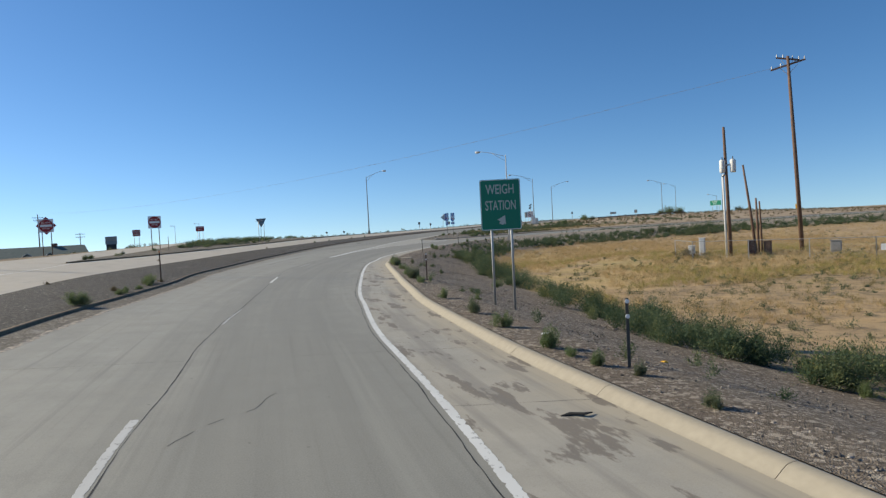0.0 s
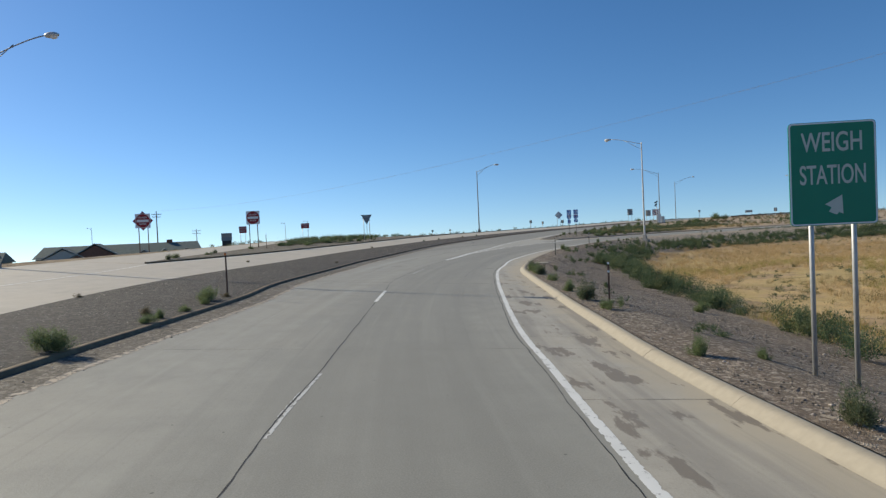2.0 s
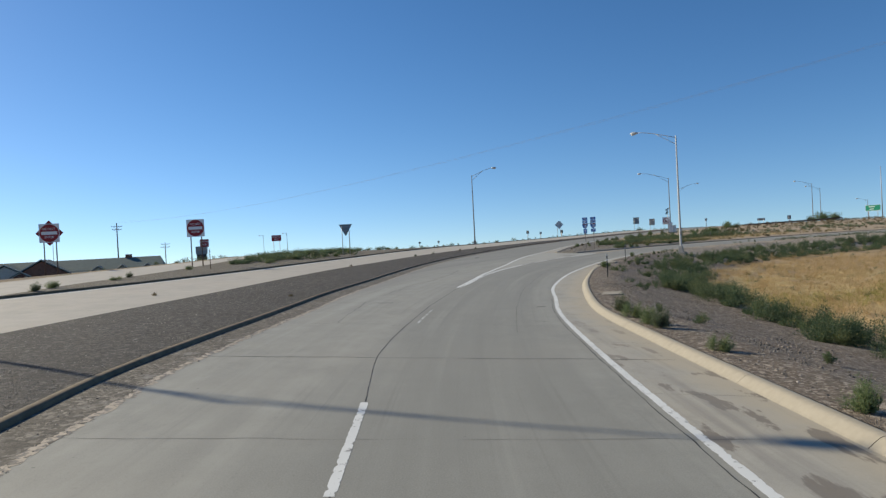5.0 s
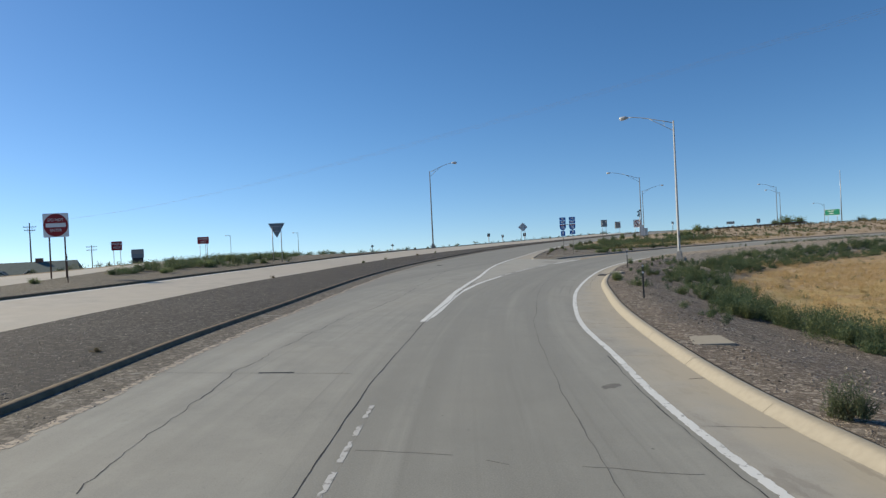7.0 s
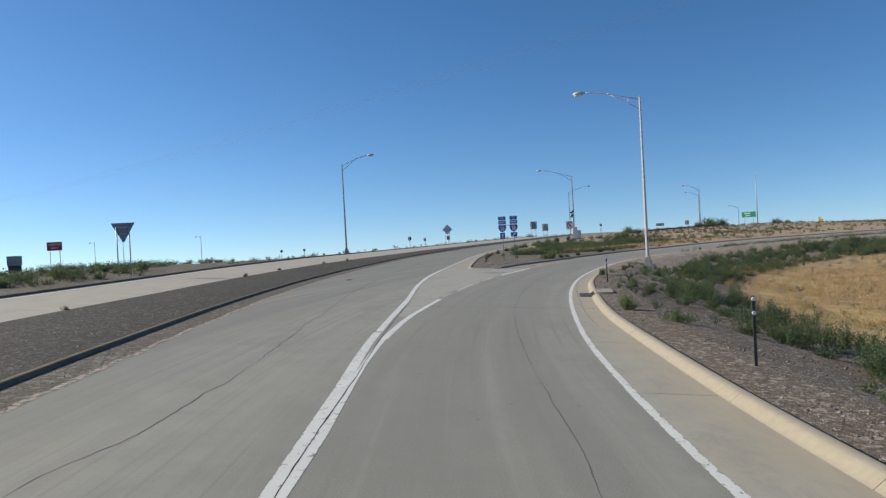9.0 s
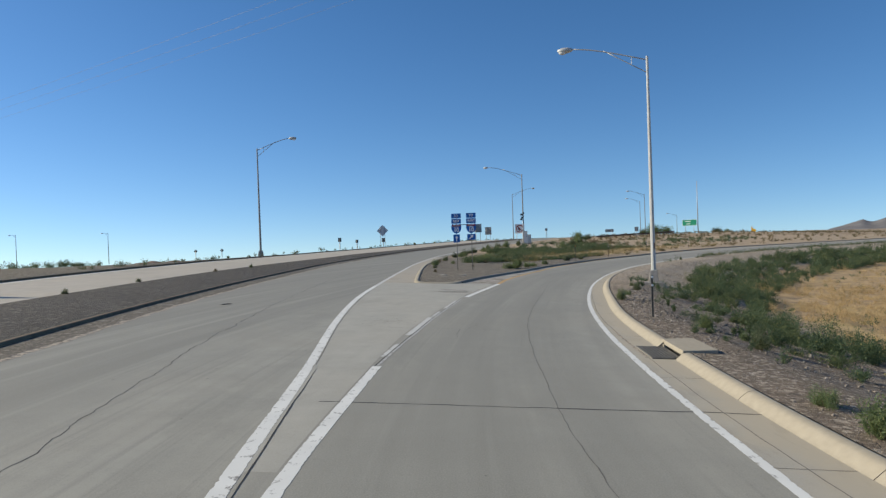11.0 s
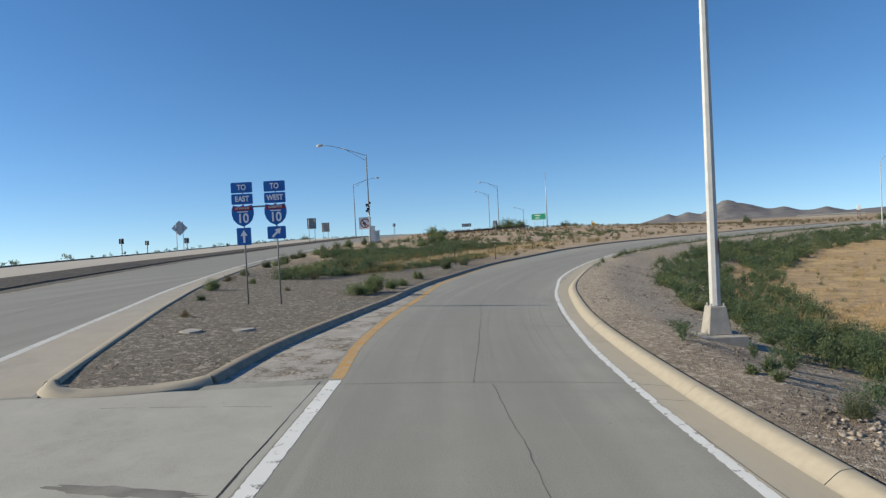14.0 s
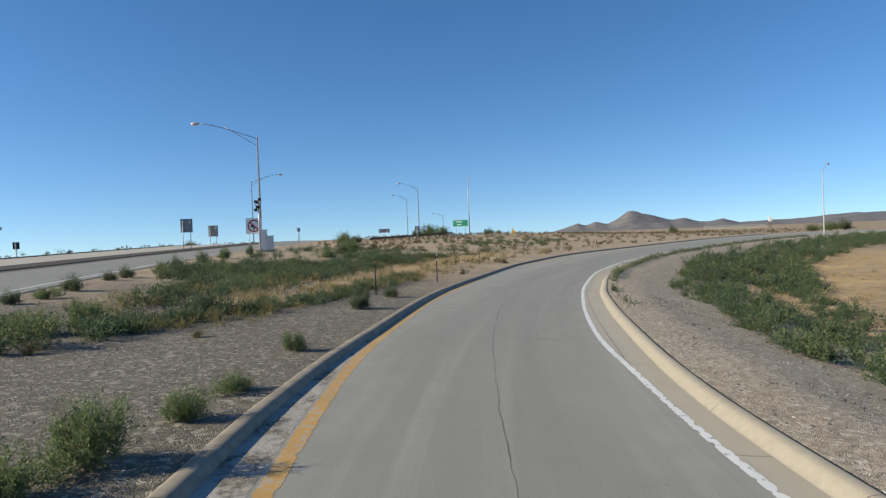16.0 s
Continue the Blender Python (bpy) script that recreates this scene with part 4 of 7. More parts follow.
ribbon("crack", curve([(0.3, 6.3), (0.32, 7.1), (0.52, 7.8), (0.4, 8.3), (0.45, 8.7)], 0.1), 0.005, -0.005, M_JOINT, 0.004, joints, [(0, 0.5), (0.75, 1.0), (1.35, 2.3)], wobble=0.04)
ribbon("joint", RAMPJ, 0.008, -0.008, M_JOINT, 0.006, joints, wobble=0.012, vary=0.7)
ribbon("crack", curve([(-15.33, 71.35), (-14.6, 71.4), (-13.7, 71.34), (-12.44, 71.32)], 0.1), 0.0035, -0.0035, M_CRACK, 0.005, joints, [(0, 0.7), (1.1, 1.7), (2.2, 2.7)], wobble=0.02)
ribbon("crack", curve([(-13.68, 71.28), (-13.74, 70.63), (-13.74, 69.95)], 0.1), 0.006, -0.005, M_CRACK, 0.005, joints, [(0, 0.5), (0.6, 0.9), (1.05, 1.3)], wobble=0.06)
ribbon("cross_joint", curve([(-12.0, 36.1), (-11.6, 36.3)], 0.1), 0.008, -0.006, M_JOINT, 0.0045, joints)
ribbon("cross_joint", curve([(-11.7, 37.85), (-10.6, 37.95), (-10.1, 37.82), (-9.2, 38.0), (-8.8, 37.96), (-8.3, 38.05)], 0.1), 0.006, -0.006, M_CRACK, 0.0045, joints, [(0, 1.0), (1.35, 1.6), (2.3, 3.4)], wobble=0.04)


def stain(x, y, rx, ry, turn, seed):
    """A thin blot of old tar with a frayed outline."""
    n = 46
    a = np.linspace(0, 2 * np.pi, n, endpoint=False)
    r = np.array([1 + 0.45 * noise.noise((2.2 * math.cos(q), 2.2 * math.sin(q), seed)) + 0.3 * noise.noise((7 * math.cos(q), 7 * math.sin(q), seed)) for q in a])
    u, v = rx * r * np.cos(a), ry * r * np.sin(a)
    c, s = math.cos(radians(turn)), math.sin(radians(turn))
    px, py = np.r_[x, x + u * c - v * s], np.r_[y, y + u * s + v * c]
    z = grade_height(px, py) + 0.0018
    mesh_object("stain", np.c_[px, py, z], [(0, 1 + k, 1 + (k + 1) % n) for k in range(n)], M_STAIN, joints)


stain(-13.9, 81.6, 0.62, 0.3, 8, 1.0)
stain(-13.85, 82.42, 0.7, 0.1, -20, 4.0)
stain(-14.5, 81.78, 0.42, 0.07, -5, 5.0)
stain(-9.2, 41.5, 0.22, 0.1, 60, 12.0)
for k, (x, y) in enumerate(((-12.73, 53.64), (-13.1, 55.29), (-12.95, 54.77), (-13.64, 53.93), (-11.72, 53.39), (-14.08, 56.55), (-12.1, 52.13), (-12.48, 51.34), (-13.24, 72.3), (-13.25, 72.0), (-13.34, 71.75), (-13.43, 71.5))):
    # chips out of the slab
    stain(x, y, 0.045, 0.022, 10 * k, 20.0 + k)
for k in range(60):
    # pitted patch
    stain(random.gauss(-15.5, 0.3), random.gauss(72.4, 0.5), random.uniform(0.01, 0.04), random.uniform(0.008, 0.018), random.uniform(-90, 90), 40.0 + k)
ribbon("cross_joint", curve([(-14.84, 85.26), (-13.8, 85.1), (-12.75, 84.9)], 0.1), 0.007, -0.006, M_CRACK, 0.005, joints, [(0, 0.45), (0.6, 1.3), (1.5, 2.1)], wobble=0.04)
ribbon("cross_joint", curve([(-11.93, 85.95), (-9.97, 85.66), (-8.06, 85.2), (-7.16, 84.7)], 0.2), 0.006, -0.006, M_CRACK, 0.005, joints, wobble=0.02)
for x0, y0, x1, y1 in ((-10.3, 91.5, -6.3, 90.6), (-5.3, 105.85, -0.7, 104.2), (-2.6, 110.9, 2.0, 108.7), (1.6, 117.2, 5.9, 114.6)):
    # slab joints across the ramp
    ribbon("cross_joint", np.linspace((x0, y0), (x1, y1), 20), 0.007, -0.006, M_CRACK, 0.005, joints, wobble=0.03, vary=0.9)
ribbon("gutter_crack", curve([(-9.2, 48.0), (-8.6, 48.0)], 0.1), 0.01, -0.01, M_JOINT, 0.005, joints, wobble=0.05)
ribbon("gutter_crack", curve([(-8.05, 42.3), (-7.6, 42.5)], 0.1), 0.01, -0.01, M_JOINT, 0.005, joints, wobble=0.05)
ribbon("patch", np.array([(-14.65, 41.0), (-14.4, 41.09), (-14.12, 41.18)]), 0.05, -0.04, M_JOINT, 0.005, joints)
ribbon("cross_joint", np.array([(-16.2, 40.6), (-13.2, 41.35)]), 0.006, -0.006, M_CRACK, 0.0045, joints)
ribbon("joint", offset(RLINE, 0.15), 0.0065, -0.0065, M_JOINT, 0.004, joints, [(20, 72)], wobble=0.025, vary=0.9)
ribbon("joint", offset(span(RKERB, 60, 160), 0.72), 0.006, -0.006, M_CRACK, 0.005, joints, wobble=0.015)
ribbon("mortar_edge", offset(span(RKERB, 67.9, 71.2), 0.74), 0.03, -0.025, M_EDGE, 0.007, joints, ragged=0.08)
for at in range(-2, 34):
    # joints across the gutter pan
    i = np.argmin(np.abs(RKERB[:, 1] - (70.7 + (at - 14) * 4.4)))
    lead = np.array([RFACE[i] * (1 - u) + RLINE[np.argmin(np.hypot(*(RLINE - RKERB[i]).T))] * u for u in np.linspace(0, 1, 14)])
    ribbon("gutter_joint", lead, 0.0045, -0.0045, M_CRACK, 0.005, joints, wobble=0.03, vary=1.1)
ribbon("mortar_edge", span(LPAVE, 4, 120), 0.09, -0.07, M_EDGE, 0.006, joints, wobble=0.07, ragged=0.2)
for k in range(24):
    # cross joints of the slabs, square to the line of travel
    at = 34 + k * 4.6
    i = min(len(SPINE) - 2, int(at / 0.3))
    d = SPINE[i + 1] - SPINE[i]
    d = d / np.hypot(*d)
    left, right = np.array([-d[1], d[0]]), np.array([d[1], -d[0]])
    reach = 7.2 if SPINE[i, 1] < 50 else 1.9
    strong = k in (8, 15)
    lead = np.array([SPINE[i] + left * reach * (1 - u) + right * 4.0 * u for u in np.linspace(0, 1, 40)])
    if strong or (k % 2 and SPINE[i, 1] < 46):
        ribbon("cross_joint", lead, 0.012 if strong else 0.0035, -0.012 if strong else -0.0035, M_JOINT if strong else M_CRACK, 0.0045, joints, wobble=0.04, vary=0.7 if strong else 1.3)

# ---- signs ----
def post(parent, x, z0, z1, material=M_STEEL, y=0.05, r=0.032):
    return part("post", tube_bm([(x, y, z0), (x, y, z1)], r, 8), material, parent, smooth=True)


def weigh_station_sign(x, y, turn):
    z = ground_at(x, y)
    top = tagged(empty("road_sign", x, y, z, turn), "green weigh station sign on two round steel posts", "road sign")
    h0, h1, w = 1.75 - z, 3.27 - z, 1.22
    cz = (h0 + h1) / 2
    panel = part("panel", plate_bm(rounded(w, h1 - h0, 0.06, 0, cz), -0.01, 0.01), M_GREEN, top, "green panel with white lettering")
    part("border", frame_bm(rounded(w - 0.015, h1 - h0 - 0.015, 0.055, 0, cz), rounded(w - 0.055, h1 - h0 - 0.055, 0.04, 0, cz), -0.0135, -0.0101), M_SIGN_WHITE, panel, "white border")
    lettering("lettering", "WEIGH", 0.4, (0, h1 - 0.31), M_DIMMED_WHITE, panel, -0.013, 0.66, bold=0.004)
    lettering("lettering", "STATION", 0.4, (0, h1 - 0.79), M_DIMMED_WHITE, panel, -0.013, 0.56, bold=0.004)
    ax, az = 0.03, h0 + 0.3
    arrow = [(-0.15, 0.01), (0.09, 0.14), (0.1, -0.14), (0.04, -0.11), (0.01, -0.15), (-0.1, -0.1), (-0.06, -0.04)]
    part("arrow", plate_bm([(ax + a, az + b) for a, b in arrow], -0.0135, -0.0101), M_DIMMED_WHITE, panel, "white arrow")
    for px in (-0.3, 0.3):
        post(top, px, -0.35, h1 - 0.1, M_STEEL, 0.05, 0.038)
    return top


def shield_outline(w, h, cz):
    half = [(0, 0.5), (0.12, 0.44), (0.3, 0.47), (0.43, 0.5), (0.5, 0.28), (0.5, 0.05), (0.43, -0.18), (0.28, -0.36), (0, -0.5)]
    pts = [(x * w, cz + z * h) for x, z in half]
    return pts[::-1] + [(-x, z) for x, z in pts[1:-1]]


def interstate_assembly(x, y, turn):
    z = ground_at(x, y)
    top = tagged(empty("interstate_sign", x, y, z, turn), "twin blue interstate ten direction signs on steel posts", "road sign")
    for px, word, tilt in ((-0.47, "EAST", 0), (0.47, "WEST", 1)):
        post(top, px, -0.3, 3.5, M_GREY_POLE, 0.04, 0.024)
        for text, zc in (("TO", 3.38), (word, 3.05)):
            p = part("panel", plate_bm(rounded(0.61, 0.3, 0.03, px, zc), -0.01, 0.0), M_BLUE, top, "blue panel with white word")
            lettering("lettering", text, 0.215, (px, zc), M_SIGN_WHITE, p, -0.013, 0.84, bold=0.005)
        zc = 2.57
        s = part("shield", plate_bm([(px + a, b) for a, b in shield_outline(0.63, 0.62, zc)], -0.012, 0.0), M_BLUE, top, "blue shield with white numerals and red band")
        band = [(px + a, b) for a, b in shield_outline(0.57, 0.56, zc)]
        cut = zc + 0.15
        upper = [(a, max(b, cut)) for a, b in band if b > cut - 0.06]
        part("legend_bar", plate_bm(rounded(0.3, 0.03, 0.005, px, zc + 0.115), -0.0155, -0.0121), M_SIGN_WHITE, s, "unreadable white legend")
        part("band", plate_bm(upper, -0.0155, -0.0121), M_RED, s, "red band")
        lettering("lettering", "10", 0.37, (px, zc - 0.08), M_SIGN_WHITE, s, -0.015, 0.9, bold=0.008)
        lettering("lettering", "INTERSTATE", 0.085, (px, zc + 0.215), M_SIGN_WHITE, s, -0.018, 0.85)
        w, h, zc = (0.41, 0.5, 1.98) if not tilt else (0.53, 0.36, 2.05)
        p = part("panel", plate_bm(rounded(w, h, 0.03, px, zc), -0.01, 0.0), M_BLUE, top, "blue panel with white arrow")
        arrow = [(-0.03, -0.18), (0.03, -0.18), (0.03, 0.02), (0.1, 0.02), (0, 0.18), (-0.1, 0.02), (-0.03, 0.02)]
        a = radians(-45 if tilt else 0)
        pts = [(px + u * math.cos(a) - v * math.sin(a), zc + u * math.sin(a) + v * math.cos(a)) for u, v in arrow]
        part("arrow", plate_bm(pts, -0.0135, -0.0101), M_SIGN_WHITE, p, "white arrow")
    part("cross_bar", box_bm(0.94, 0.03, 0.045, (0, 0.05, 2.8)), M_GREY_POLE, top)
    return top


def disc(r, cx, cz, n=40):
    return [(cx + r * math.cos(2 * math.pi * k / n), cz + r * math.sin(2 * math.pi * k / n)) for k in range(n)]


def no_entry_sign(x, y, turn, w, top_z, diamond=False):
    z = ground_at(x, y)
    label = "red and white no-entry sign backed by a dark diamond sign" if diamond else "red and white no-entry sign on two posts"
    top = tagged(empty("no_entry_sign", x, y, z, turn), label, "road sign", "no-entry signs")
    cz = top_z - z - w / 2
    if diamond:
        q = w * 0.68
        part("rear_panel", plate_bm([(0, cz + q), (-q, cz), (0, cz - q), (q, cz)], 0.02, 0.035), M_RED, top, "diamond panel behind")
    panel = part("panel", plate_bm(rounded(w, w, 0.05, 0, cz), -0.01, 0.0), M_SIGN_WHITE, top, "square white panel")
    part("disc", plate_bm(disc(w * 0.475, 0, cz), -0.014, -0.0101), M_RED, panel, "red disc")
    part("bar", plate_bm(rounded(w * 0.78, w * 0.17, 0.01, 0, cz), -0.018, -0.0141), M_SIGN_WHITE, panel, "white bar")
    lettering("lettering", "DO NOT", w * 0.17, (0, cz + w * 0.22), M_SIGN_WHITE, panel, -0.0175, 0.9)
    lettering("lettering", "ENTER", w * 0.17, (0, cz - w * 0.22), M_SIGN_WHITE, panel, -0.0175, 0.9)
    for px in (-w * 0.3, w * 0.3):
        post(top, px, -0.3, cz + w * 0.3, M_RUST, 0.06, 0.04)
    return top


def wrong_way_sign(x, y, turn, top_z, w=1.35, h=0.85):
    z = ground_at(x, y)
    top = tagged(empty("wrong_way_sign", x, y, z, turn), "small red wrong-way sign on two posts", "road sign", "wrong-way signs")
    cz = top_z - z - h / 2
    panel = part("panel", plate_bm(rounded(w, h, 0.04, 0, cz), -0.01, 0.0), M_RED, top, "red panel")
    lettering("lettering", "WRONG", h * 0.34, (0, cz + h * 0.2), M_SIGN_WHITE, panel, -0.013)
    lettering("lettering", "WAY", h * 0.34, (0, cz - h * 0.2), M_SIGN_WHITE, panel, -0.013)
    for px in (-w * 0.32, w * 0.32):
        post(top, px, -0.3, cz, M_STEEL, 0.05, 0.035)
    return top


def sign_back(x, y, turn, top_z, outline, label, w, group="", spread=0.3, brace=True, material=M_SIGN_BACK):
    """A sign seen from behind: bare metal panel, braces and two posts; outline is in x, z from its top."""
    z = ground_at(x, y)
    top = tagged(empty("road_sign", x, y, z, turn), label, "road sign", group)
    t = top_z - z
    part("panel", plate_bm([(a * w, t + b * w) for a, b in outline], 0.0, 0.012), material, top, "bare metal back")
    low = t + min(b for _, b in outline) * w
    for px in (-spread * w, spread * w):
        post(top, px, -0.3, t - 0.1 * w, M_STEEL, -0.045, 0.035)
    if brace:
        for q in (0.25, 0.6):
            part("brace", box_bm(w * (1 - q) * 0.9, 0.03, 0.05, (0, -0.02, t - (t - low) * q)), M_STEEL, top)
    return top


TRIANGLE = [(-0.5, 0), (-0.47, -0.05), (-0.03, -0.84), (0.03, -0.84), (0.47, -0.05), (0.5, 0)][::-1]
SQUARE = [(-0.5, 0), (-0.5, -1.2), (0.5, -1.2), (0.5, 0)]
DIAMOND = [(0, 0), (-0.5, -0.5), (0, -1), (0.5, -0.5)]
weigh_station_sign(2.36, 19.95, 14)
interstate_assembly(-13.45, 95.95, -12)
no_entry_sign(-36.6, 58.85, 24, 1.22, 4.57)
no_entry_sign(-45.6, 54.9, 30, 1.3, 4.75, True)
wrong_way_sign(-58.4, 102.2, 24, 4.3)
wrong_way_sign(-68.3, 98.9, 32, 4.25, 1.2, 1.1)
sign_back(-34.55, 77.6, 16, 4.27, TRIANGLE, "triangular give-way sign seen from its bare back", 1.3, spread=0.26)
sign_back(-25.9, 155.5, 4, 5.25, DIAMOND, "diamond warning sign seen from its bare back", 1.75, spread=0.2, brace=False, material=M_PALE_BACK)
sign_back(-11.0, 163.5, -6, 5.1, SQUARE, "dark rectangular sign seen from behind on two posts", 1.15, spread=0.32)
sign_back(-8.3, 190.0, -8, 5.1, SQUARE, "pale rectangular sign seen from behind on two posts", 1.3, spread=0.32, material=M_CONCRETE)
sign_back(4.5, 197.0, -8, 4.55, SQUARE, "narrow grey sign plate on a slim post", 0.5, spread=0.15, brace=False)
sign_back(15.6, 186.0, -12, 3.75, [(-0.5, 0), (-0.5, -0.35), (0.5, -0.35), (0.5, 0)], "low wide dark sign beside the guard rail", 1.6, brace=False)
sign_back(22.0, 190.0, -12, 4.1, SQUARE, "dark narrow sign beside the guard rail", 0.75, spread=0.1, brace=False)
for sx, sy, st, sw in ((-34, 163, 3.6, 0.55), (-31.3, 164, 3.2, 0.45), (-27.6, 170, 3.4, 0.6)):
    sign_back(sx, sy, 5, st, SQUARE, "small dark roadside marker plate on a post", sw, "roadside markers", 0.08, False, M_DARK)
for sx, sy in ((-73.5, 199.5), (-68.5, 202)):
    sign_back(sx, sy, 5, 2.6, DIAMOND, "small dark diamond marker on a thin post", 0.85, "diamond markers", 0.05, False, M_DARK)


def guide_sign(x, y, turn, top_z, w, h):
    z = ground_at(x, y)
    top = tagged(empty("guide_sign", x, y, z, turn), "small green guide sign beside a tall mast", "road sign")
    cz = top_z - z - h / 2
    p = part("panel", plate_bm(rounded(w, h, 0.15, 0, cz), -0.02, 0.02), M_GREEN, top, "green panel")
    part("border", frame_bm(rounded(w - 0.06, h - 0.06, 0.13, 0, cz), rounded(w - 0.16, h - 0.16, 0.1, 0, cz), -0.026, -0.0201), M_SIGN_WHITE, p, "white border")
    for k, (lw, lz) in enumerate(((w * 0.42, 0.2), (w * 0.3, -0.2))):
        part("lettering", plate_bm(rounded(lw, h * 0.09, 0.03, -0.4, cz + lz * h), -0.026, -0.0201), M_SIGN_WHITE, p, "unreadable white lettering")
    for px in (-w * 0.3, w * 0.3):
        post(top, px, -0.5, cz, M_STEEL, 0.08, 0.08)
    return top


guide_sign(58.2, 264, -42, 6.8, 4.6, 1.9)
mast = tagged(empty("flag_mast", 60.5, 263, ground_at(60.5, 263)), "tall thin grey steel mast", "mast")
part("pole", tube_bm([(0, 0, -0.5), (0, 0, 8), (0, 0, 16.2)], [0.16, 0.13, 0.08], 8), M_STEEL, mast, smooth=True)
part("cap", tube_bm([(0, 0, 16.2), (0, 0, 16.35)], [0.14, 0.1], 8), M_STEEL, mast)
warn = tagged(empty("warning_sign", 108, 332, ground_at(108, 332), -25), "yellow stepped marker panel on a far embankment", "road sign")
part("panel", plate_bm([(-0.8, 1.0), (0.9, 1.0), (0.9, 2.3), (-0.2, 2.5), (-0.4, 3.4), (-0.8, 3.4)], -0.1, 0.1), M_YELLOW_SIGN, warn, "yellow stepped panel")
post(warn, 0, -0.5, 3.2, M_STEEL, 0.08, 0.07)


# ---- street lamps ----
def street_lamp(x, y, elbow, reach, aim, rise, label, footing=True):
    """A tapered pole with a trussed arm; elbow: level of its top; aim: turn of the arm from +x."""
    z = ground_at(x, y)
    steel = M_PALE_STEEL if "pale" in label else M_GREY_POLE
    elbow = elbow - z
    top = tagged(empty("street_lamp", x, y, z, aim), label, "street lamp", "street lamps")
    foot = 0.0
    if footing:
        part("footing", box_bm(0.95, 0.95, 0.5, (0, 0, -0.36), 0.015), M_CONCRETE, top, "concrete footing")
        bm = bmesh.new()
        lo = [bm.verts.new((a * 0.24, b * 0.24, 0.14)) for a, b in ((-1, -1), (1, -1), (1, 1), (-1, 1))]
        hi = [bm.verts.new((a * 0.165, b * 0.165, 0.72)) for a, b in ((-1, -1), (1, -1), (1, 1), (-1, 1))]
        for k in range(4):
            bm.faces.new((lo[k], lo[(k + 1) % 4], hi[(k + 1) % 4], hi[k]))
        bm.faces.new(hi)
        bm.faces.new(lo[::-1])
        bmesh.ops.bevel(bm, geom=list(bm.edges), offset=0.015, segments=1, affect="EDGES")
        part("base", bm, M_CONCRETE, top, "tapered grey breakaway base")
        for a, b in ((-1, -1), (1, -1), (1, 1), (-1, 1)):
            part("bolt", tube_bm([(a * 0.125, b * 0.125, 0.72), (a * 0.125, b * 0.125, 0.78)], 0.02, 6), M_STEEL, top)
        foot = 0.72
    part("pole", tube_bm([(0, 0, foot), (0, 0, elbow * 0.5), (0, 0, elbow)], [0.115, 0.092, 0.062], 8), steel, top)
    part("pole_cap", tube_bm([(0, 0, elbow), (0, 0, elbow + 0.1)], [0.07, 0.03], 8), steel, top)
    upper = [(reach * u, 0, elbow - 0.1 + rise * (1.25 * u - 0.25 * u ** 4)) for u in (0, 0.2, 0.4, 0.6, 0.75, 0.88, 1.0)]
    lower = [(reach * u, 0, elbow - 0.75 + (rise + 0.62) * (u / 0.66)) for u in (0, 0.2, 0.4, 0.56)]
    arm = part("arm", tube_bm(upper, 0.032, 8), steel, top, smooth=True)
    part("lower_tube", tube_bm(lower, 0.024, 8), steel, arm, smooth=True)
    part("strut", tube_bm([lower[1], upper[1]], 0.015, 6), steel, arm)
    hz = elbow - 0.1 + rise
    bm = bmesh.new()
    bmesh.ops.create_uvsphere(bm, u_segments=14, v_segments=8, radius=0.5, matrix=Matrix.Translation((reach + 0.3, 0, hz - 0.02)) @ Matrix.Diagonal((0.82, 0.36, 0.3, 1)))
    head = part("lamp_head", bm, M_PALE_STEEL, top, "pale cobra-head housing", True)
    bm = bmesh.new()
    bmesh.ops.create_uvsphere(bm, u_segments=12, v_segments=8, radius=0.5, matrix=Matrix.Translation((reach + 0.42, 0, hz - 0.1)) @ Matrix.Diagonal((0.42, 0.28, 0.26, 1)))
    part("lens", bm, M_LAMP, head, "clear glass lens", True)
    return top


near_lamp = street_lamp(-3.98, 88.6, 11.15, 3.75, 165, 0.95, "tall pale steel street lamp on a tapered concrete base")
rust = part("rust_patch", box_bm(0.05, 0.004, 0.3, (0, 0, 0)), M_RUST, near_lamp, "orange-brown rust patch")
rust.matrix_local = near_lamp.matrix_world.inverted() @ pose(-3.93, 88.485, 1.55, 0, 0, 25)
street_lamp(-34.25, 121.5, 12.4, 3.4, 0, 1.1, "tall grey street lamp beside the opposite road")
street_lamp(-4.3, 155.0, 12.15, 5.2, 167, 1.5, "tall grey street lamp carrying traffic cameras")
street_lamp(-33.2, 32.0, 11.45, 4.2, 12, 1.2, "tall grey street lamp beside the opposite road")
street_lamp(-1.6, 210, 13.1, 4.8, 8, 1.4, "far grey street lamp beside the overpass", False)
street_lamp(33.8, 226, 12.9, 3.8, 170, 1.2, "far grey street lamp beside the overpass", False)
street_lamp(45, 272, 13.6, 3.8, 170, 1.2, "far grey street lamp beside the overpass", False)
street_lamp(91.4, 176, 11.2, 2.2, 20, 1.4, "far pale street lamp beside the ramp", False)
street_lamp(66, 300, 9.5, 3.0, 170, 0.8, "far grey street lamp beside the overpass", False)
for px, py in ((-150, 250), (-170, 263), (-128, 262), (-205, 190)):
    street_lamp(px, py, 9.0, 1.6, 180, 0.1, "distant thin street lamp on the skyline", False)


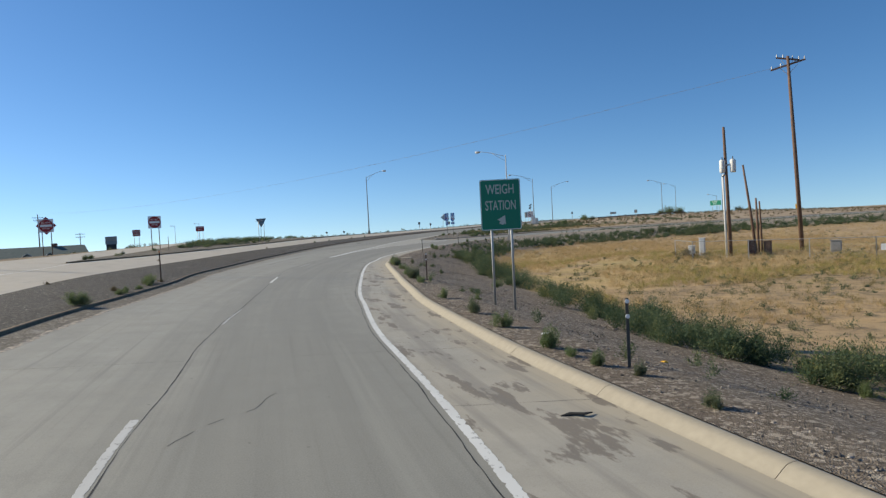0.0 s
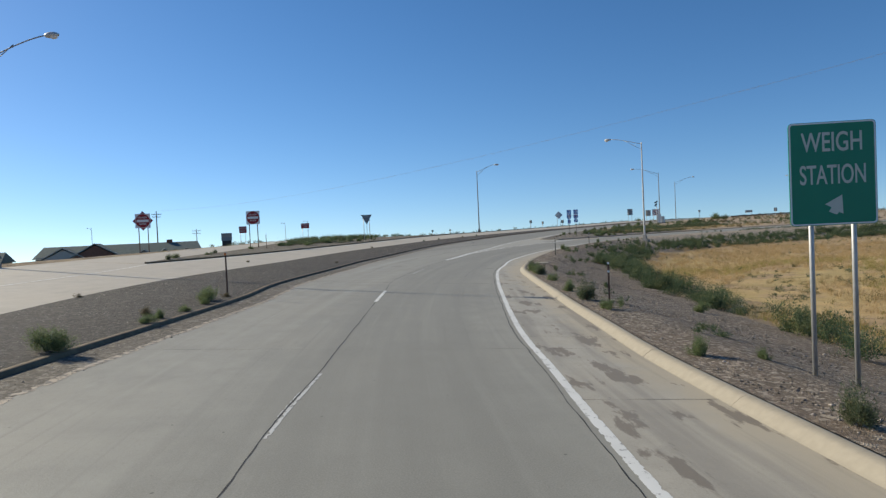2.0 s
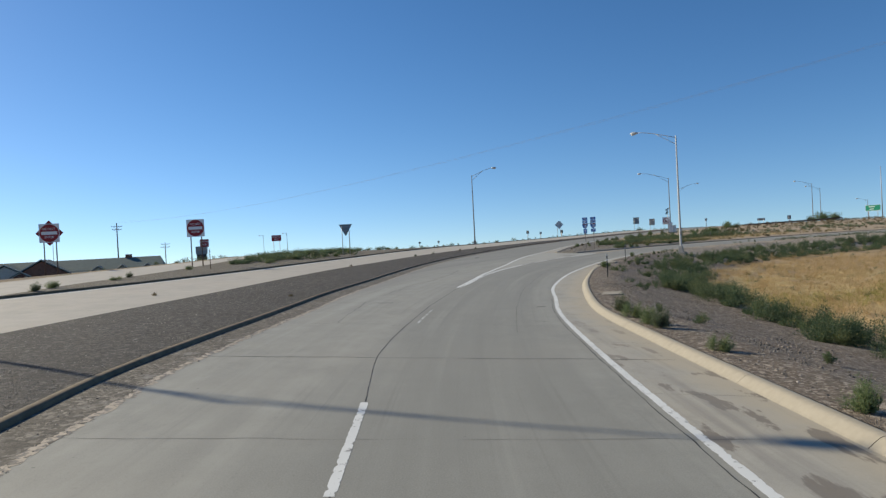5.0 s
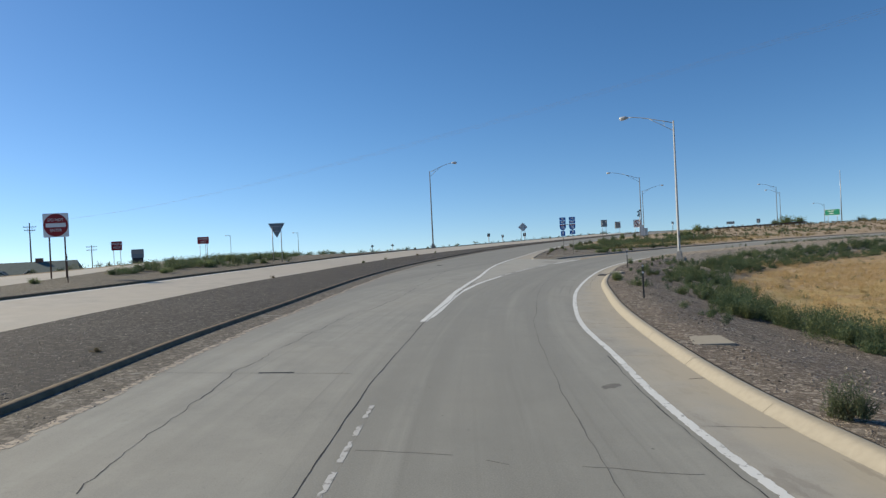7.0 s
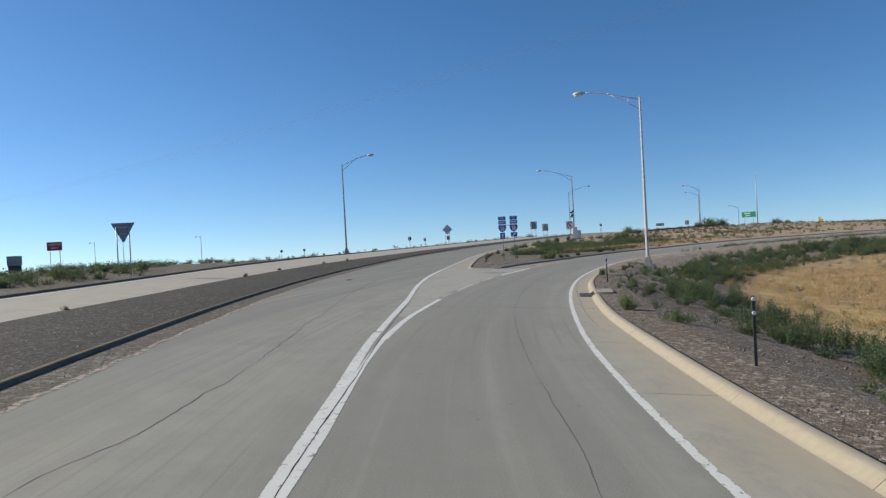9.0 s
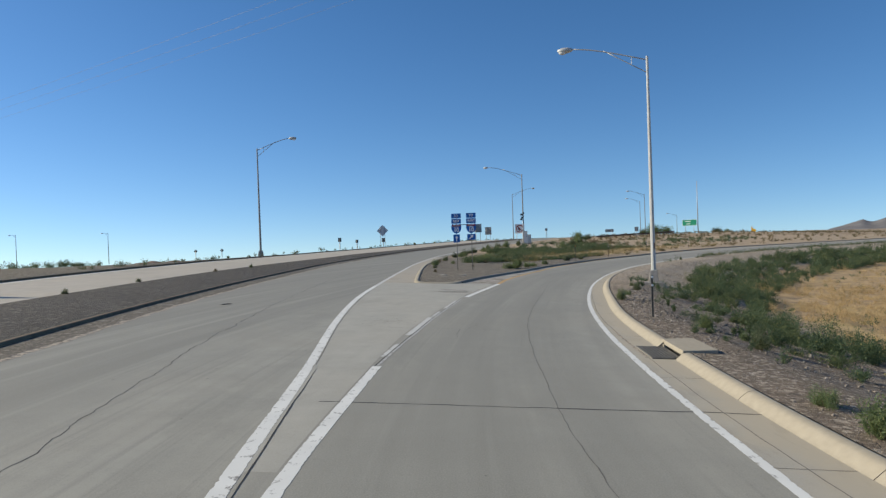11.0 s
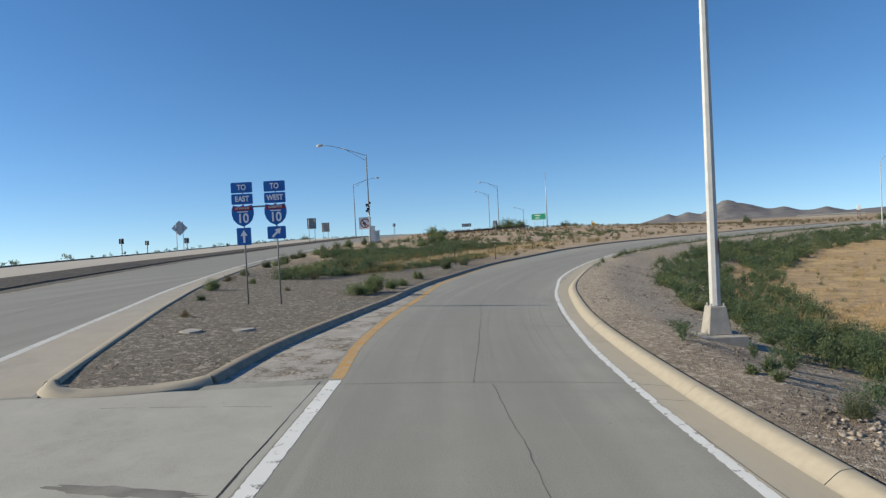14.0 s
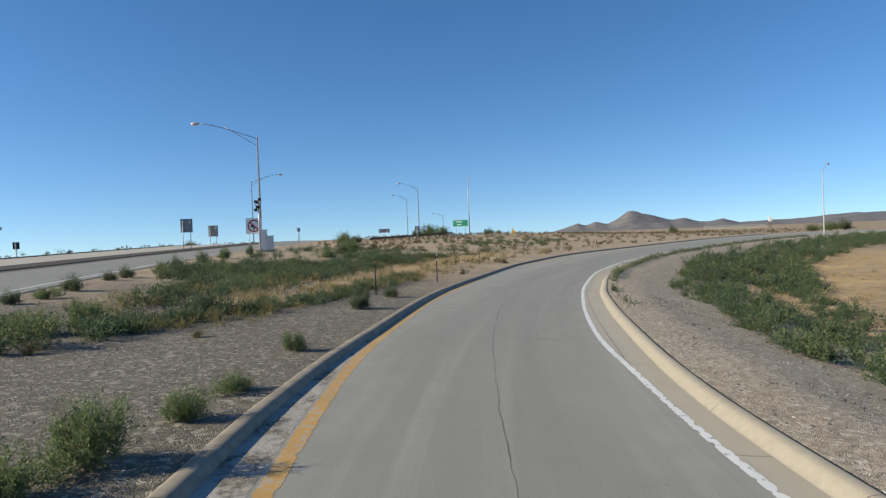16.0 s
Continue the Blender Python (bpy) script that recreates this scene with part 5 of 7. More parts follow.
# ---- traffic cameras and cabinets on the island ----
def camera_mount(x, y):
    z = ground_at(x, y)
    top = tagged(empty("traffic_camera_post", x, y, z, -8), "cluster of dark traffic cameras on a slim post", "traffic camera")
    part("post", tube_bm([(0, 0, -0.3), (0, 0, 4.75)], [0.07, 0.05], 8), M_STEEL, top, smooth=True)
    for k, (hx, hz, w) in enumerate(((-0.18, 4.3, 0.3), (0.12, 4.5, 0.26), (-0.05, 3.85, 0.34), (-0.22, 3.6, 0.26))):
        c = part("camera_housing", box_bm(w, 0.42, 0.2, (hx, -0.1, hz), 0.03), M_DARK, top, "dark camera housing")
        part("visor", box_bm(w + 0.04, 0.2, 0.03, (hx, -0.32, hz + 0.2)), M_DARK, c)
    bracket = part("bracket", box_bm(0.55, 0.06, 0.06, (-0.05, 0, 4.2)), M_STEEL, top)
    return top


camera_mount(-4.75, 150.6)


def prohibition_sign(x, y, top_z):
    z = ground_at(x, y)
    top = tagged(empty("road_sign", x, y, z, -6), "square white sign with a red prohibition ring", "road sign")
    cz = top_z - z - 0.7
    p = part("panel", plate_bm(rounded(1.4, 1.4, 0.06, 0, cz), -0.01, 0.01), M_SIGN_WHITE, top, "square white panel")
    part("ring", frame_bm(disc(0.56, 0, cz), disc(0.44, 0, cz), -0.016, -0.0101), M_RED, p, "red ring")
    a = radians(45)
    bar = [(-0.5, -0.055), (0.5, -0.055), (0.5, 0.055), (-0.5, 0.055)]
    part("bar", plate_bm([(u * math.cos(a) + v * math.sin(a), cz - u * math.sin(a) + v * math.cos(a)) for u, v in bar], -0.022, -0.0161), M_RED, p, "red diagonal bar")
    part("symbol", plate_bm([(-0.08, cz - 0.38), (0.06, cz - 0.38), (0.06, cz + 0.05), (-0.12, cz + 0.05), (-0.12, cz + 0.18), (-0.34, cz - 0.02), (-0.12, cz - 0.2), (-0.12, cz - 0.08), (-0.08, cz - 0.08)], -0.0155, -0.0102), M_DARK, p, "black turn symbol")
    for px in (-0.45, 0.45):
        post(top, px, -0.3, cz, M_STEEL, 0.05, 0.035)
    return top


prohibition_sign(-5.05, 152.8, 4.6)


def cabinet(x, y, w, d, h, label):
    z = ground_at(x, y)
    top = tagged(empty("control_cabinet", x, y, z, -8), label, "cabinet", "control cabinets")
    part("plinth", box_bm(w + 0.2, d + 0.2, 0.35, (0, 0, -0.15), 0.02), M_CONCRETE, top, "concrete plinth")
    body = part("body", box_bm(w, d, h, (0, 0, 0.2), 0.03), M_WHITE_BOX, top, "white metal body")
    door = part("door", box_bm(w - 0.12, 0.02, h - 0.15, (0, -d / 2 - 0.012, 0.27), 0.004), M_WHITE_BOX, body)
    part("handle", box_bm(0.03, 0.04, 0.18, (w * 0.32, -d / 2 - 0.04, 0.2 + h * 0.5)), M_DARK, door)
    part("hood", box_bm(w + 0.08, d + 0.1, 0.06, (0, 0, 0.2 + h), 0.01), M_WHITE_BOX, body)
    return top


cabinet(-4.35, 152.2, 0.7, 0.6, 1.75, "white control cabinet beside the lamp post")
cabinet(-3.65, 153.4, 0.6, 0.6, 1.2, "white control cabinet beside the lamp post")


# ---- delineators ----
def delineator(x, y, h, material, orange, lean):
    z = ground_at(x, y)
    top = tagged(empty("delineator_post", x, y, z, 8), "slim dark delineator post with %s reflectors" % ("orange" if orange else "white"), "delineator", "delineator posts")
    bm = box_bm(0.05, 0.01, h + 0.3, (lean * 0.5, 0.01, -0.3), 0.0)
    bmesh.ops.create_cube(bm, size=1, matrix=Matrix.Translation((lean * 0.5, 0.03, h / 2 - 0.15)) @ Matrix.Diagonal((0.012, 0.028, h + 0.3, 1)))
    part("post", bm, material, top)
    for q in ((h - 0.05, h - 0.28) if not orange else (h - 0.05,)):
        part("reflector", plate_bm(disc(0.032, lean * 0.5, q, 16), -0.02, 0.0), M_ORANGE if orange else M_SIGN_WHITE, top, "round reflector")
    return top


for dx, dy, dh, rust, orange in ((5.2, 10.6, 1.06, 0, 0), (-1.7, 27.3, 1.15, 1, 0), (-8.2, 54.56, 1.15, 0, 0), (-8.38, 73.5, 1.15, 0, 0), (-12.9, 25.3, 1.3, 1, 1),
                                 (-3.5, 114.2, 1.2, 0, 1), (0.6, 119.5, 1.25, 1, 0), (7.5, 131.0, 1.2, 0, 0), (15.5, 140.5, 1.2, 1, 0), (-33.4, 56.2, 1.3, 1, 0), (24.5, 149.5, 1.2, 0, 0)):
    delineator(dx, dy, dh, M_RUST if rust else M_POST, orange, 0.0)


# ---- drain inlet, slabs and litter ----
def drain_inlet(x, y, turn):
    z = float(grade_height(x - 0.39, y)[0])
    top = tagged(empty("drain_inlet", x, y, z, turn), "concrete kerb inlet with a slab lid and steel grate", "drain")
    part("lid", box_bm(0.66, 1.52, 0.1, (0.23, 0.1, 0.045), 0.015), M_KERB_TAN, top, "weathered concrete slab lid")
    # solid dark block: the shade inside the opening is given by its colour
    part("throat", box_bm(0.4, 1.26, 0.3, (0.24, 0, -0.26)), M_DARK, top, "dark block standing in for the shaded throat")
    for s in (-1, 1):
        part("cheek", box_bm(0.3, 0.1, 0.13, (0.02, s * 0.66, -0.07), 0.012), M_KERB_TAN, top, "painted kerb end")
    g = part("grate_frame", frame_bm([(-0.28, -0.7), (0.28, -0.7), (0.28, 0.7), (-0.28, 0.7)], [(-0.25, -0.67), (0.25, -0.67), (0.25, 0.67), (-0.25, 0.67)], 0.0, 0.03), M_GRATE, top, "grimy steel grate frame")
    g.matrix_local = Matrix.Translation((-0.39, 0, 0.0)) @ Matrix.Rotation(radians(2.9), 4, "Y") @ Matrix.Translation((0, 0, 0.02)) @ Matrix.Rotation(radians(-90), 4, "X")
    # thin dark plate under the bars, coloured as the shade of the pit
    grate = part("pit", box_bm(0.5, 1.34, 0.008, (0, 0, 0.006)), M_DARK, top, "dark plate standing in for the shaded pit")
    grate.matrix_local = Matrix.Translation((-0.39, 0, 0.0)) @ Matrix.Rotation(radians(2.9), 4, "Y")
    for k in range(17):
        part("bar", box_bm(0.5, 0.022, 0.012, (0, -0.62 + k * 0.0775, 0.01)), M_GRATE, grate)
    for k in range(7):
        part("bar", box_bm(0.022, 1.34, 0.012, (-0.21 + k * 0.07, 0, 0.012)), M_GRATE, grate)
    return top


drain_inlet(-9.33, 68.52, -2.5)


def slab(x, y, w, d, turn, label):
    z = ground_at(x, y)
    top = tagged(part("concrete_slab", box_bm(w, d, 0.24, (0, 0, -0.225), 0.012), M_KERB_TAN), label, "slab")
    top.matrix_world = pose(x, y, z, 0, 0, turn)
    return top


slab(-7.45, 45.6, 0.95, 1.05, 8, "flat square concrete slab in the gravel verge")


def flat_stone(x, y, w, d):
    bm = bmesh.new()
    n = 14
    ring = [(w / 2 * math.cos(a) * random.uniform(0.85, 1.08), d / 2 * math.sin(a) * random.uniform(0.85, 1.08)) for a in [2 * math.pi * k / n for k in range(n)]]
    lo = [bm.verts.new((a, b, -0.05)) for a, b in ring]
    hi = [bm.verts.new((a * 0.9, b * 0.9, 0.03 + random.uniform(-0.006, 0.006))) for a, b in ring]
    for k in range(n):
        bm.faces.new((lo[k], lo[(k + 1) % n], hi[(k + 1) % n], hi[k]))
    bm.faces.new(hi)
    ob = tagged(part("flat_stone", bm, M_CONCRETE), "flat broken concrete cap lying in gravel", "stone", "flat stones")
    ob.matrix_world = pose(x, y, ground_at(x, y), 0, 0, random.uniform(0, 360))


flat_stone(-14.68, 91.05, 0.62, 0.5)
flat_stone(-13.6, 91.0, 0.52, 0.42)


def scrap(x, y, length, material, label, zfun):
    bm = tube_bm([(-length / 2, 0, 0.02), (-length / 6, length * 0.08, 0.03), (length / 5, -length * 0.03, 0.045), (length / 2, length * 0.1, 0.02)], [0.008, 0.03, 0.026, 0.01], 6)
    bmesh.ops.transform(bm, matrix=Matrix.Diagonal((1, 1.6, 0.5, 1)), verts=bm.verts)
    ob = tagged(part("litter", bm, material), label, "litter", "roadside litter")
    ob.matrix_world = pose(x, y, zfun(x, y), 0, 0, random.uniform(-40, 40))


on_road = lambda x, y: float(grade_height(x, y)[0]) + 0.004
scrap(0.3, 19.4, 0.4, M_RUBBER, "strip of torn black tyre beside the kerb", on_road)
scrap(4.4, 8.2, 0.4, M_RUBBER, "strip of torn black tyre beside the kerb", on_road)
scrap(-21.0, 75.7, 0.35, M_RUBBER, "dark scrap lying on the concrete lane", on_road)
scrap(3.8, 13.6, 0.16, M_SIGN_WHITE, "crumpled white paper on the gravel", ground_at)
scrap(5.9, 12.2, 0.14, M_YELLOW_SIGN, "crumpled yellow wrapper on the gravel", ground_at)


# ---- utility yard in the field ----
def utility_pole(x, y, h, r, label, arms=(), lean=(0, 0), turn=0.0, material=M_WOOD, transformer=0.0):
    z = ground_at(x, y)
    top = tagged(empty("utility_pole", x, y, z, turn), label, "utility pole", "utility poles")
    part("pole", tube_bm([(0, 0, -0.6), (lean[0] * 0.5, lean[1] * 0.5, h * 0.5), (lean[0], lean[1], h)], [r, r * 0.85, r * 0.62], 10), material, top, smooth=True)
    for az, length, skew in arms:
        arm = part("cross_arm", box_bm(length, 0.1, 0.12, (lean[0], 0.12, az), 0, Matrix.Rotation(radians(skew), 4, "Y")), M_WOOD, top)
        for k in (-0.46, -0.2, 0.2, 0.46):
            part("insulator", tube_bm([(lean[0] + k * length, 0.12, az + 0.12 - math.tan(radians(skew)) * k * length), (lean[0] + k * length, 0.12, az + 0.34 - math.tan(radians(skew)) * k * length)], [0.05, 0.03], 6), M_STEEL, arm)
        for s in (-1, 1):
            part("brace", tube_bm([(lean[0], 0.1, az - 0.7), (lean[0] + s * length * 0.26, 0.12, az)], 0.018, 6), M_STEEL, arm)
    if transformer:
        for s in (-0.36, 0.34):
            t = part("transformer", tube_bm([(s, -0.1, transformer), (s, -0.1, transformer + 0.12), (s, -0.1, transformer + 0.85), (s, -0.1, transformer + 0.95)], [0.17, 0.2, 0.2, 0.14], 12), M_WHITE_BOX, top, "pale transformer can", True)
            part("bushing", tube_bm([(s, -0.1, transformer + 0.95), (s, -0.1, transformer + 1.15)], [0.05, 0.03], 6), M_DARK, t)
        part("bracket", box_bm(0.8, 0.08, 0.1, (0, -0.08, transformer + 0.5)), M_STEEL, top)
    return top


utility_pole(21.4, 53.9, 14.6, 0.17, "tall brown wooden power pole with skewed cross arms", ((13.9, 2.4, -12), (14.35, 1.6, 14)), (-0.55, 0), -15)
utility_pole(15.6, 50.6, 9.3, 0.15, "wooden pole carrying two pale transformers", (), (-0.2, 0), -15, M_WOOD, 6.0)
utility_pole(17.45, 50.9, 6.5, 0.11, "leaning weathered wooden pole", (), (-0.75, 0), -15)
utility_pole(17.65, 51.2, 4.05, 0.1, "short weathered wooden pole", (), (-0.1, 0), -15)
utility_pole(17.95, 51.5, 3.8, 0.09, "short weathered wooden pole", (), (-0.1, 0), -15)
riser = tagged(empty("conduit_riser", 15.25, 50.3, ground_at(15.25, 50.3)), "white conduit standing beside the transformer pole", "conduit")
part("pipe", tube_bm([(0, 0, -0.3), (-0.08, 0, 5.7)], 0.07, 10), M_WHITE_BOX, riser, smooth=True)
part("weatherhead", tube_bm([(-0.08, 0, 5.7), (-0.03, 0, 5.85), (0.1, 0, 5.9)], [0.08, 0.09, 0.05], 8), M_STEEL, riser, smooth=True)


def meter_box(x, y, w, d, h, material, label):
    z = ground_at(x, y)
    top = tagged(empty("utility_box", x, y, z, -20), label, "utility box", "utility boxes")
    part("body", box_bm(w, d, h + 0.2, (0, 0, -0.2), 0.03), material, top)
    part("lid", box_bm(w + 0.06, d + 0.06, 0.08, (0, 0, h), 0.02), material, top)
    part("door", box_bm(w * 0.8, 0.02, h * 0.7, (0, -d / 2 - 0.01, h * 0.15), 0.004), material, top)


meter_box(13.2, 52.3, 0.42, 0.4, 0.75, M_WHITE_BOX, "white utility box standing in dry grass")
meter_box(14.05, 52.8, 0.4, 0.4, 1.25, M_WHITE_BOX, "white utility box standing in dry grass")
meter_box(17.0, 50.6, 0.5, 0.4, 0.95, M_RUST, "brown utility box beside the short poles")
meter_box(18.15, 50.9, 0.5, 0.4, 0.85, M_RUST, "brown utility box beside the short poles")
meter_box(22.6, 50.8, 0.7, 0.45, 0.75, M_CONCRETE, "grey utility box behind the fence")


def chain_fence(points, h):
    top = tagged(empty("chain_fence", points[0][0], points[0][1], 0), "chain-link fence on thin steel posts", "fence")
    ox, oy = points[0]
    for (ax, ay), (bx, by) in zip(points, points[1:]):
        n = max(1, int(math.hypot(bx - ax, by - ay) / 3.0))
        for k in range(n + 1):
            x, y = ax + (bx - ax) * k / n, ay + (by - ay) * k / n
            z = ground_at(x, y)
            part("fence_post", tube_bm([(x - ox, y - oy, z - 0.3), (x - ox, y - oy, z + h)], 0.03, 6), M_STEEL, top)
        za, zb = ground_at(ax, ay), ground_at(bx, by)
        part("top_rail", tube_bm([(ax - ox, ay - oy, za + h), (bx - ox, by - oy, zb + h)], 0.022, 6), M_STEEL, top)
        verts, edges = [], []
        length = math.hypot(bx - ax, by - ay)
        bm = bmesh.new()
        cell = 0.22
        d = Vector(((bx - ax) / length, (by - ay) / length, 0))
        for s in (1, -1):
            u = -h
            while u < length:
                lo, hi = max(u, 0), min(u + h, length)
                if hi > lo:
                    z0, z1 = (lo - u, hi - u) if s == 1 else (h - (lo - u), h - (hi - u))
                    p, q = Vector((ax - ox, ay - oy, za + z0)) + d * lo, Vector((ax - ox, ay - oy, za + z1)) + d * hi
                    w = Vector((0, 0, 0.003))
                    bm.faces.new([bm.verts.new(v) for v in (p - w, q - w, q + w, p + w)])
                u += cell
        part("mesh", bm, M_STEEL, top, "diamond wire mesh")
    return top


chain_fence([(11.9, 51.5), (12.6, 48.4), (22.6, 44.6), (38, 38)], 1.35)
notice = tagged(part("notice_plate", plate_bm(rounded(0.45, 0.4, 0.03), -0.01, 0.01), M_SIGN_WHITE), "small white notice plate on the fence", "notice")
notice.matrix_world = pose(23.0, 44.38, ground_at(23.0, 44.4) + 0.75, 0, 0, -23)


def wire(a, b, sag, r=0.0035):
    pts = []
    for k in range(25):
        u = k / 24
        pts.append((a[0] + (b[0] - a[0]) * u, a[1] + (b[1] - a[1]) * u, a[2] + (b[2] - a[2]) * u - sag * 4 * u * (1 - u)))
    ob = tagged(part("overhead_wire", tube_bm(pts, r, 5), M_GREY_POLE), "thin overhead power line crossing the road", "power line", "overhead wires")
    return ob


for k, o in enumerate((-1.0, 0.0, 1.1)):
    wire((20.9 + o * 0.3, 53.9 + o, 12.6 + 0.2 * k), (-120 + o, 134 + o, 10.0 + 0.2 * k), 2.6)


# ---- far left: hotel, poles, billboard ----
def gable_house(x, y, turn, length, depth, wall_h, ridge_h, label, dormers):
    z = ground_at(x, y)
    top = tagged(empty("building", x, y, z, turn), label, "building", "roadside buildings")
    part("wall", box_bm(length, depth, wall_h, (0, 0, 0)), M_STUCCO, top, "cream stucco walls")
    bm = bmesh.new()
    e, d = length / 2 + 0.6, depth / 2 + 0.7
    pts = [(-e, -d, wall_h - 0.3), (e, -d, wall_h - 0.3), (e, d, wall_h - 0.3), (-e, d, wall_h - 0.3), (-e * 0.94, 0, ridge_h), (e * 0.94, 0, ridge_h)]
    v = [bm.verts.new(p) for p in pts]
    for q in ((0, 1, 5, 4), (2, 3, 4, 5), (1, 2, 5), (3, 0, 4), (3, 2, 1, 0)):
        bm.faces.new([v[i] for i in q])
    part("roof", bm, M_ROOF, top, "grey-green shingle roof")
    for gx, gw, brick in dormers:
        bm = bmesh.new()
        hgt = ridge_h + 0.35 if brick else ridge_h - (0.3 if gw > 6 else 1.4)
        low = wall_h - 0.5
        pts = [(gx - gw / 2, -depth / 2 - 2.2, low), (gx + gw / 2, -depth / 2 - 2.2, low), (gx, -depth / 2 - 2.2, hgt), (gx, 0, hgt), (gx - gw / 2, 0, low), (gx + gw / 2, 0, low)]
        v = [bm.verts.new(p) for p in pts]
        for q in ((0, 2, 3, 4), (1, 5, 3, 2)):
            bm.faces.new([v[i] for i in q])
        r = part("gable_roof", bm, M_ROOF, top, "pitched gable roof")
        s = r.modifiers.new("thickness", "SOLIDIFY")
        s.thickness = 0.18
        part("gable", plate_bm([(gx - gw * 0.44, 0), (gx + gw * 0.44, 0), (gx + gw * 0.44, low), (gx, hgt - 0.35), (gx - gw * 0.44, low)], -depth / 2 - 1.9, -depth / 2 - 1.6), M_BRICK if brick else M_STUCCO, top, "brick gable front" if brick else "stucco gable front")
        for side in (-1, 1):
            part("bargeboard", tube_bm([(gx + side * gw * 0.5, -depth / 2 - 2.22, low + 0.02), (gx, -depth / 2 - 2.22, hgt + 0.02)], 0.11, 4), M_STUCCO, top, "pale raking board")
        w = part("window", frame_bm(rounded(gw * 0.34, 1.2, 0.05, gx, low - 1.0), rounded(gw * 0.3, 1.0, 0.04, gx, low - 1.0), -depth / 2 - 1.99, -depth / 2 - 1.9), M_SIGN_WHITE, top)
        part("pane", plate_bm(rounded(gw * 0.3, 1.0, 0.04, gx, low - 1.0), -depth / 2 - 1.93, -depth / 2 - 1.905), M_GLASS, w)
    part("chimney", box_bm(1.2, 0.9, 1.2, (length * 0.3, 0, ridge_h - 0.6), 0.03), M_BRICK, top)
    return top


gable_house(-117.8, 121.3, 40, 32, 12, 2.6, 4.75, "long low building with grey-green roof and brick gable", ((-4.6, 10.5, True), (-10.6, 8.5, False), (4.8, 3.4, False), (9, 3.4, False), (13.5, 3.4, False)))
gable_house(-137, 100, 40, 13, 10, 2.4, 4.3, "small cream house with grey-green roof", ((1, 7, False),))
utility_pole(-127.5, 141.6, 12.8, 0.17, "dark wooden power pole with two cross arms", ((11.9, 2.4, 0), (11.2, 2.0, 0)), (0, 0), 38)
utility_pole(-150, 182, 8.6, 0.15, "dark wooden power pole with two cross arms", ((8.0, 2.6, 0), (7.1, 2.6, 0)), (0, 0), 38)
board = tagged(empty("billboard", -202, 262, ground_at(-202, 262), 38), "grey roadside billboard on a stout dark base", "billboard")
part("panel", box_bm(4.8, 0.5, 3.6, (0, 0, 7.4), 0.03), M_SIGN_BACK, board, "grey panel")
part("face", plate_bm(rounded(4.2, 1.5, 0.05, 0, 9.8), -0.3, -0.251), M_CONCRETE, board, "faded pale face")
part("base", box_bm(4.2, 0.7, 7.4, (0, 0, 0)), M_DARK, board)


# ---- far right: guard rail, white shed, tower ----
def guard_rail(points, label):
    ox, oy = points[0]
    top = tagged(empty("guard_rail", ox, oy, 0), label, "guard rail")
    zs = [ground_at(x, y) for x, y in points]
    for (ax, ay), (bx, by), za, zb in zip(points, points[1:], zs, zs[1:]):
        n = max(1, int(math.hypot(bx - ax, by - ay) / 3.8))
        d = Vector((bx - ax, by - ay, 0)).normalized()
        side = Vector((-d.y, d.x, 0))
        prof = [(0, 0.45), (0.07, 0.5), (0.0, 0.58), (0.07, 0.66), (0.0, 0.74)]
        bm = bmesh.new()
        rows = [[bm.verts.new(Vector((x - ox, y - oy, z + h)) + side * o) for o, h in prof] for x, y, z in ((ax, ay, za), (bx, by, zb))]
        for k in range(4):
            bm.faces.new((rows[0][k], rows[0][k + 1], rows[1][k + 1], rows[1][k]))
        r = part("rail", bm, M_RUST, top, "weathered steel rail")
        s = r.modifiers.new("thickness", "SOLIDIFY")
        s.thickness = 0.02
        for k in range(n):
            u = (k + 0.5) / n
            part("rail_post", box_bm(0.15, 0.15, 1.0, (ax + (bx - ax) * u - ox, ay + (by - ay) * u - oy, za + (zb - za) * u - 0.3)), M_WOOD, top)


guard_rail([(11, 176), (20, 190), (31, 206), (40, 222)], "rusty guard rail along the far embankment")
shed = tagged(empty("warehouse", 330, 444, ground_at(330, 444) - 1.5, -40), "long low white warehouse in the distance", "building", "roadside buildings")
part("wall", box_bm(38, 12, 2.7), M_CONCRETE, shed, "white metal walls")
part("roof", plate_bm([(-6.4, 2.65), (6.4, 2.65), (0, 3.2)], -19.3, 19.3), M_CONCRETE, shed, "pale low-pitched roof").matrix_local = Matrix.Rotation(radians(90), 4, "Z")
for k in range(6):
    part("door", box_bm(3.0, 0.08, 2.4, (-15 + k * 6, -6.03, 0.2), 0.01), M_CONCRETE, shed, "pale roller door")
tower = tagged(empty("sign_tower", 205, 295.5, ground_at(205, 295.5), -30), "distant sign tower on two legs", "sign tower")
for s in (-0.4, 0.4):
    part("leg", tube_bm([(s, 0, -0.5), (s, 0, 3.4)], 0.1, 8), M_RUST, tower)
part("panel", box_bm(1.3, 0.35, 1.9, (0, 0, 2.6), 0.05), M_SIGN_WHITE, tower, "white panel")


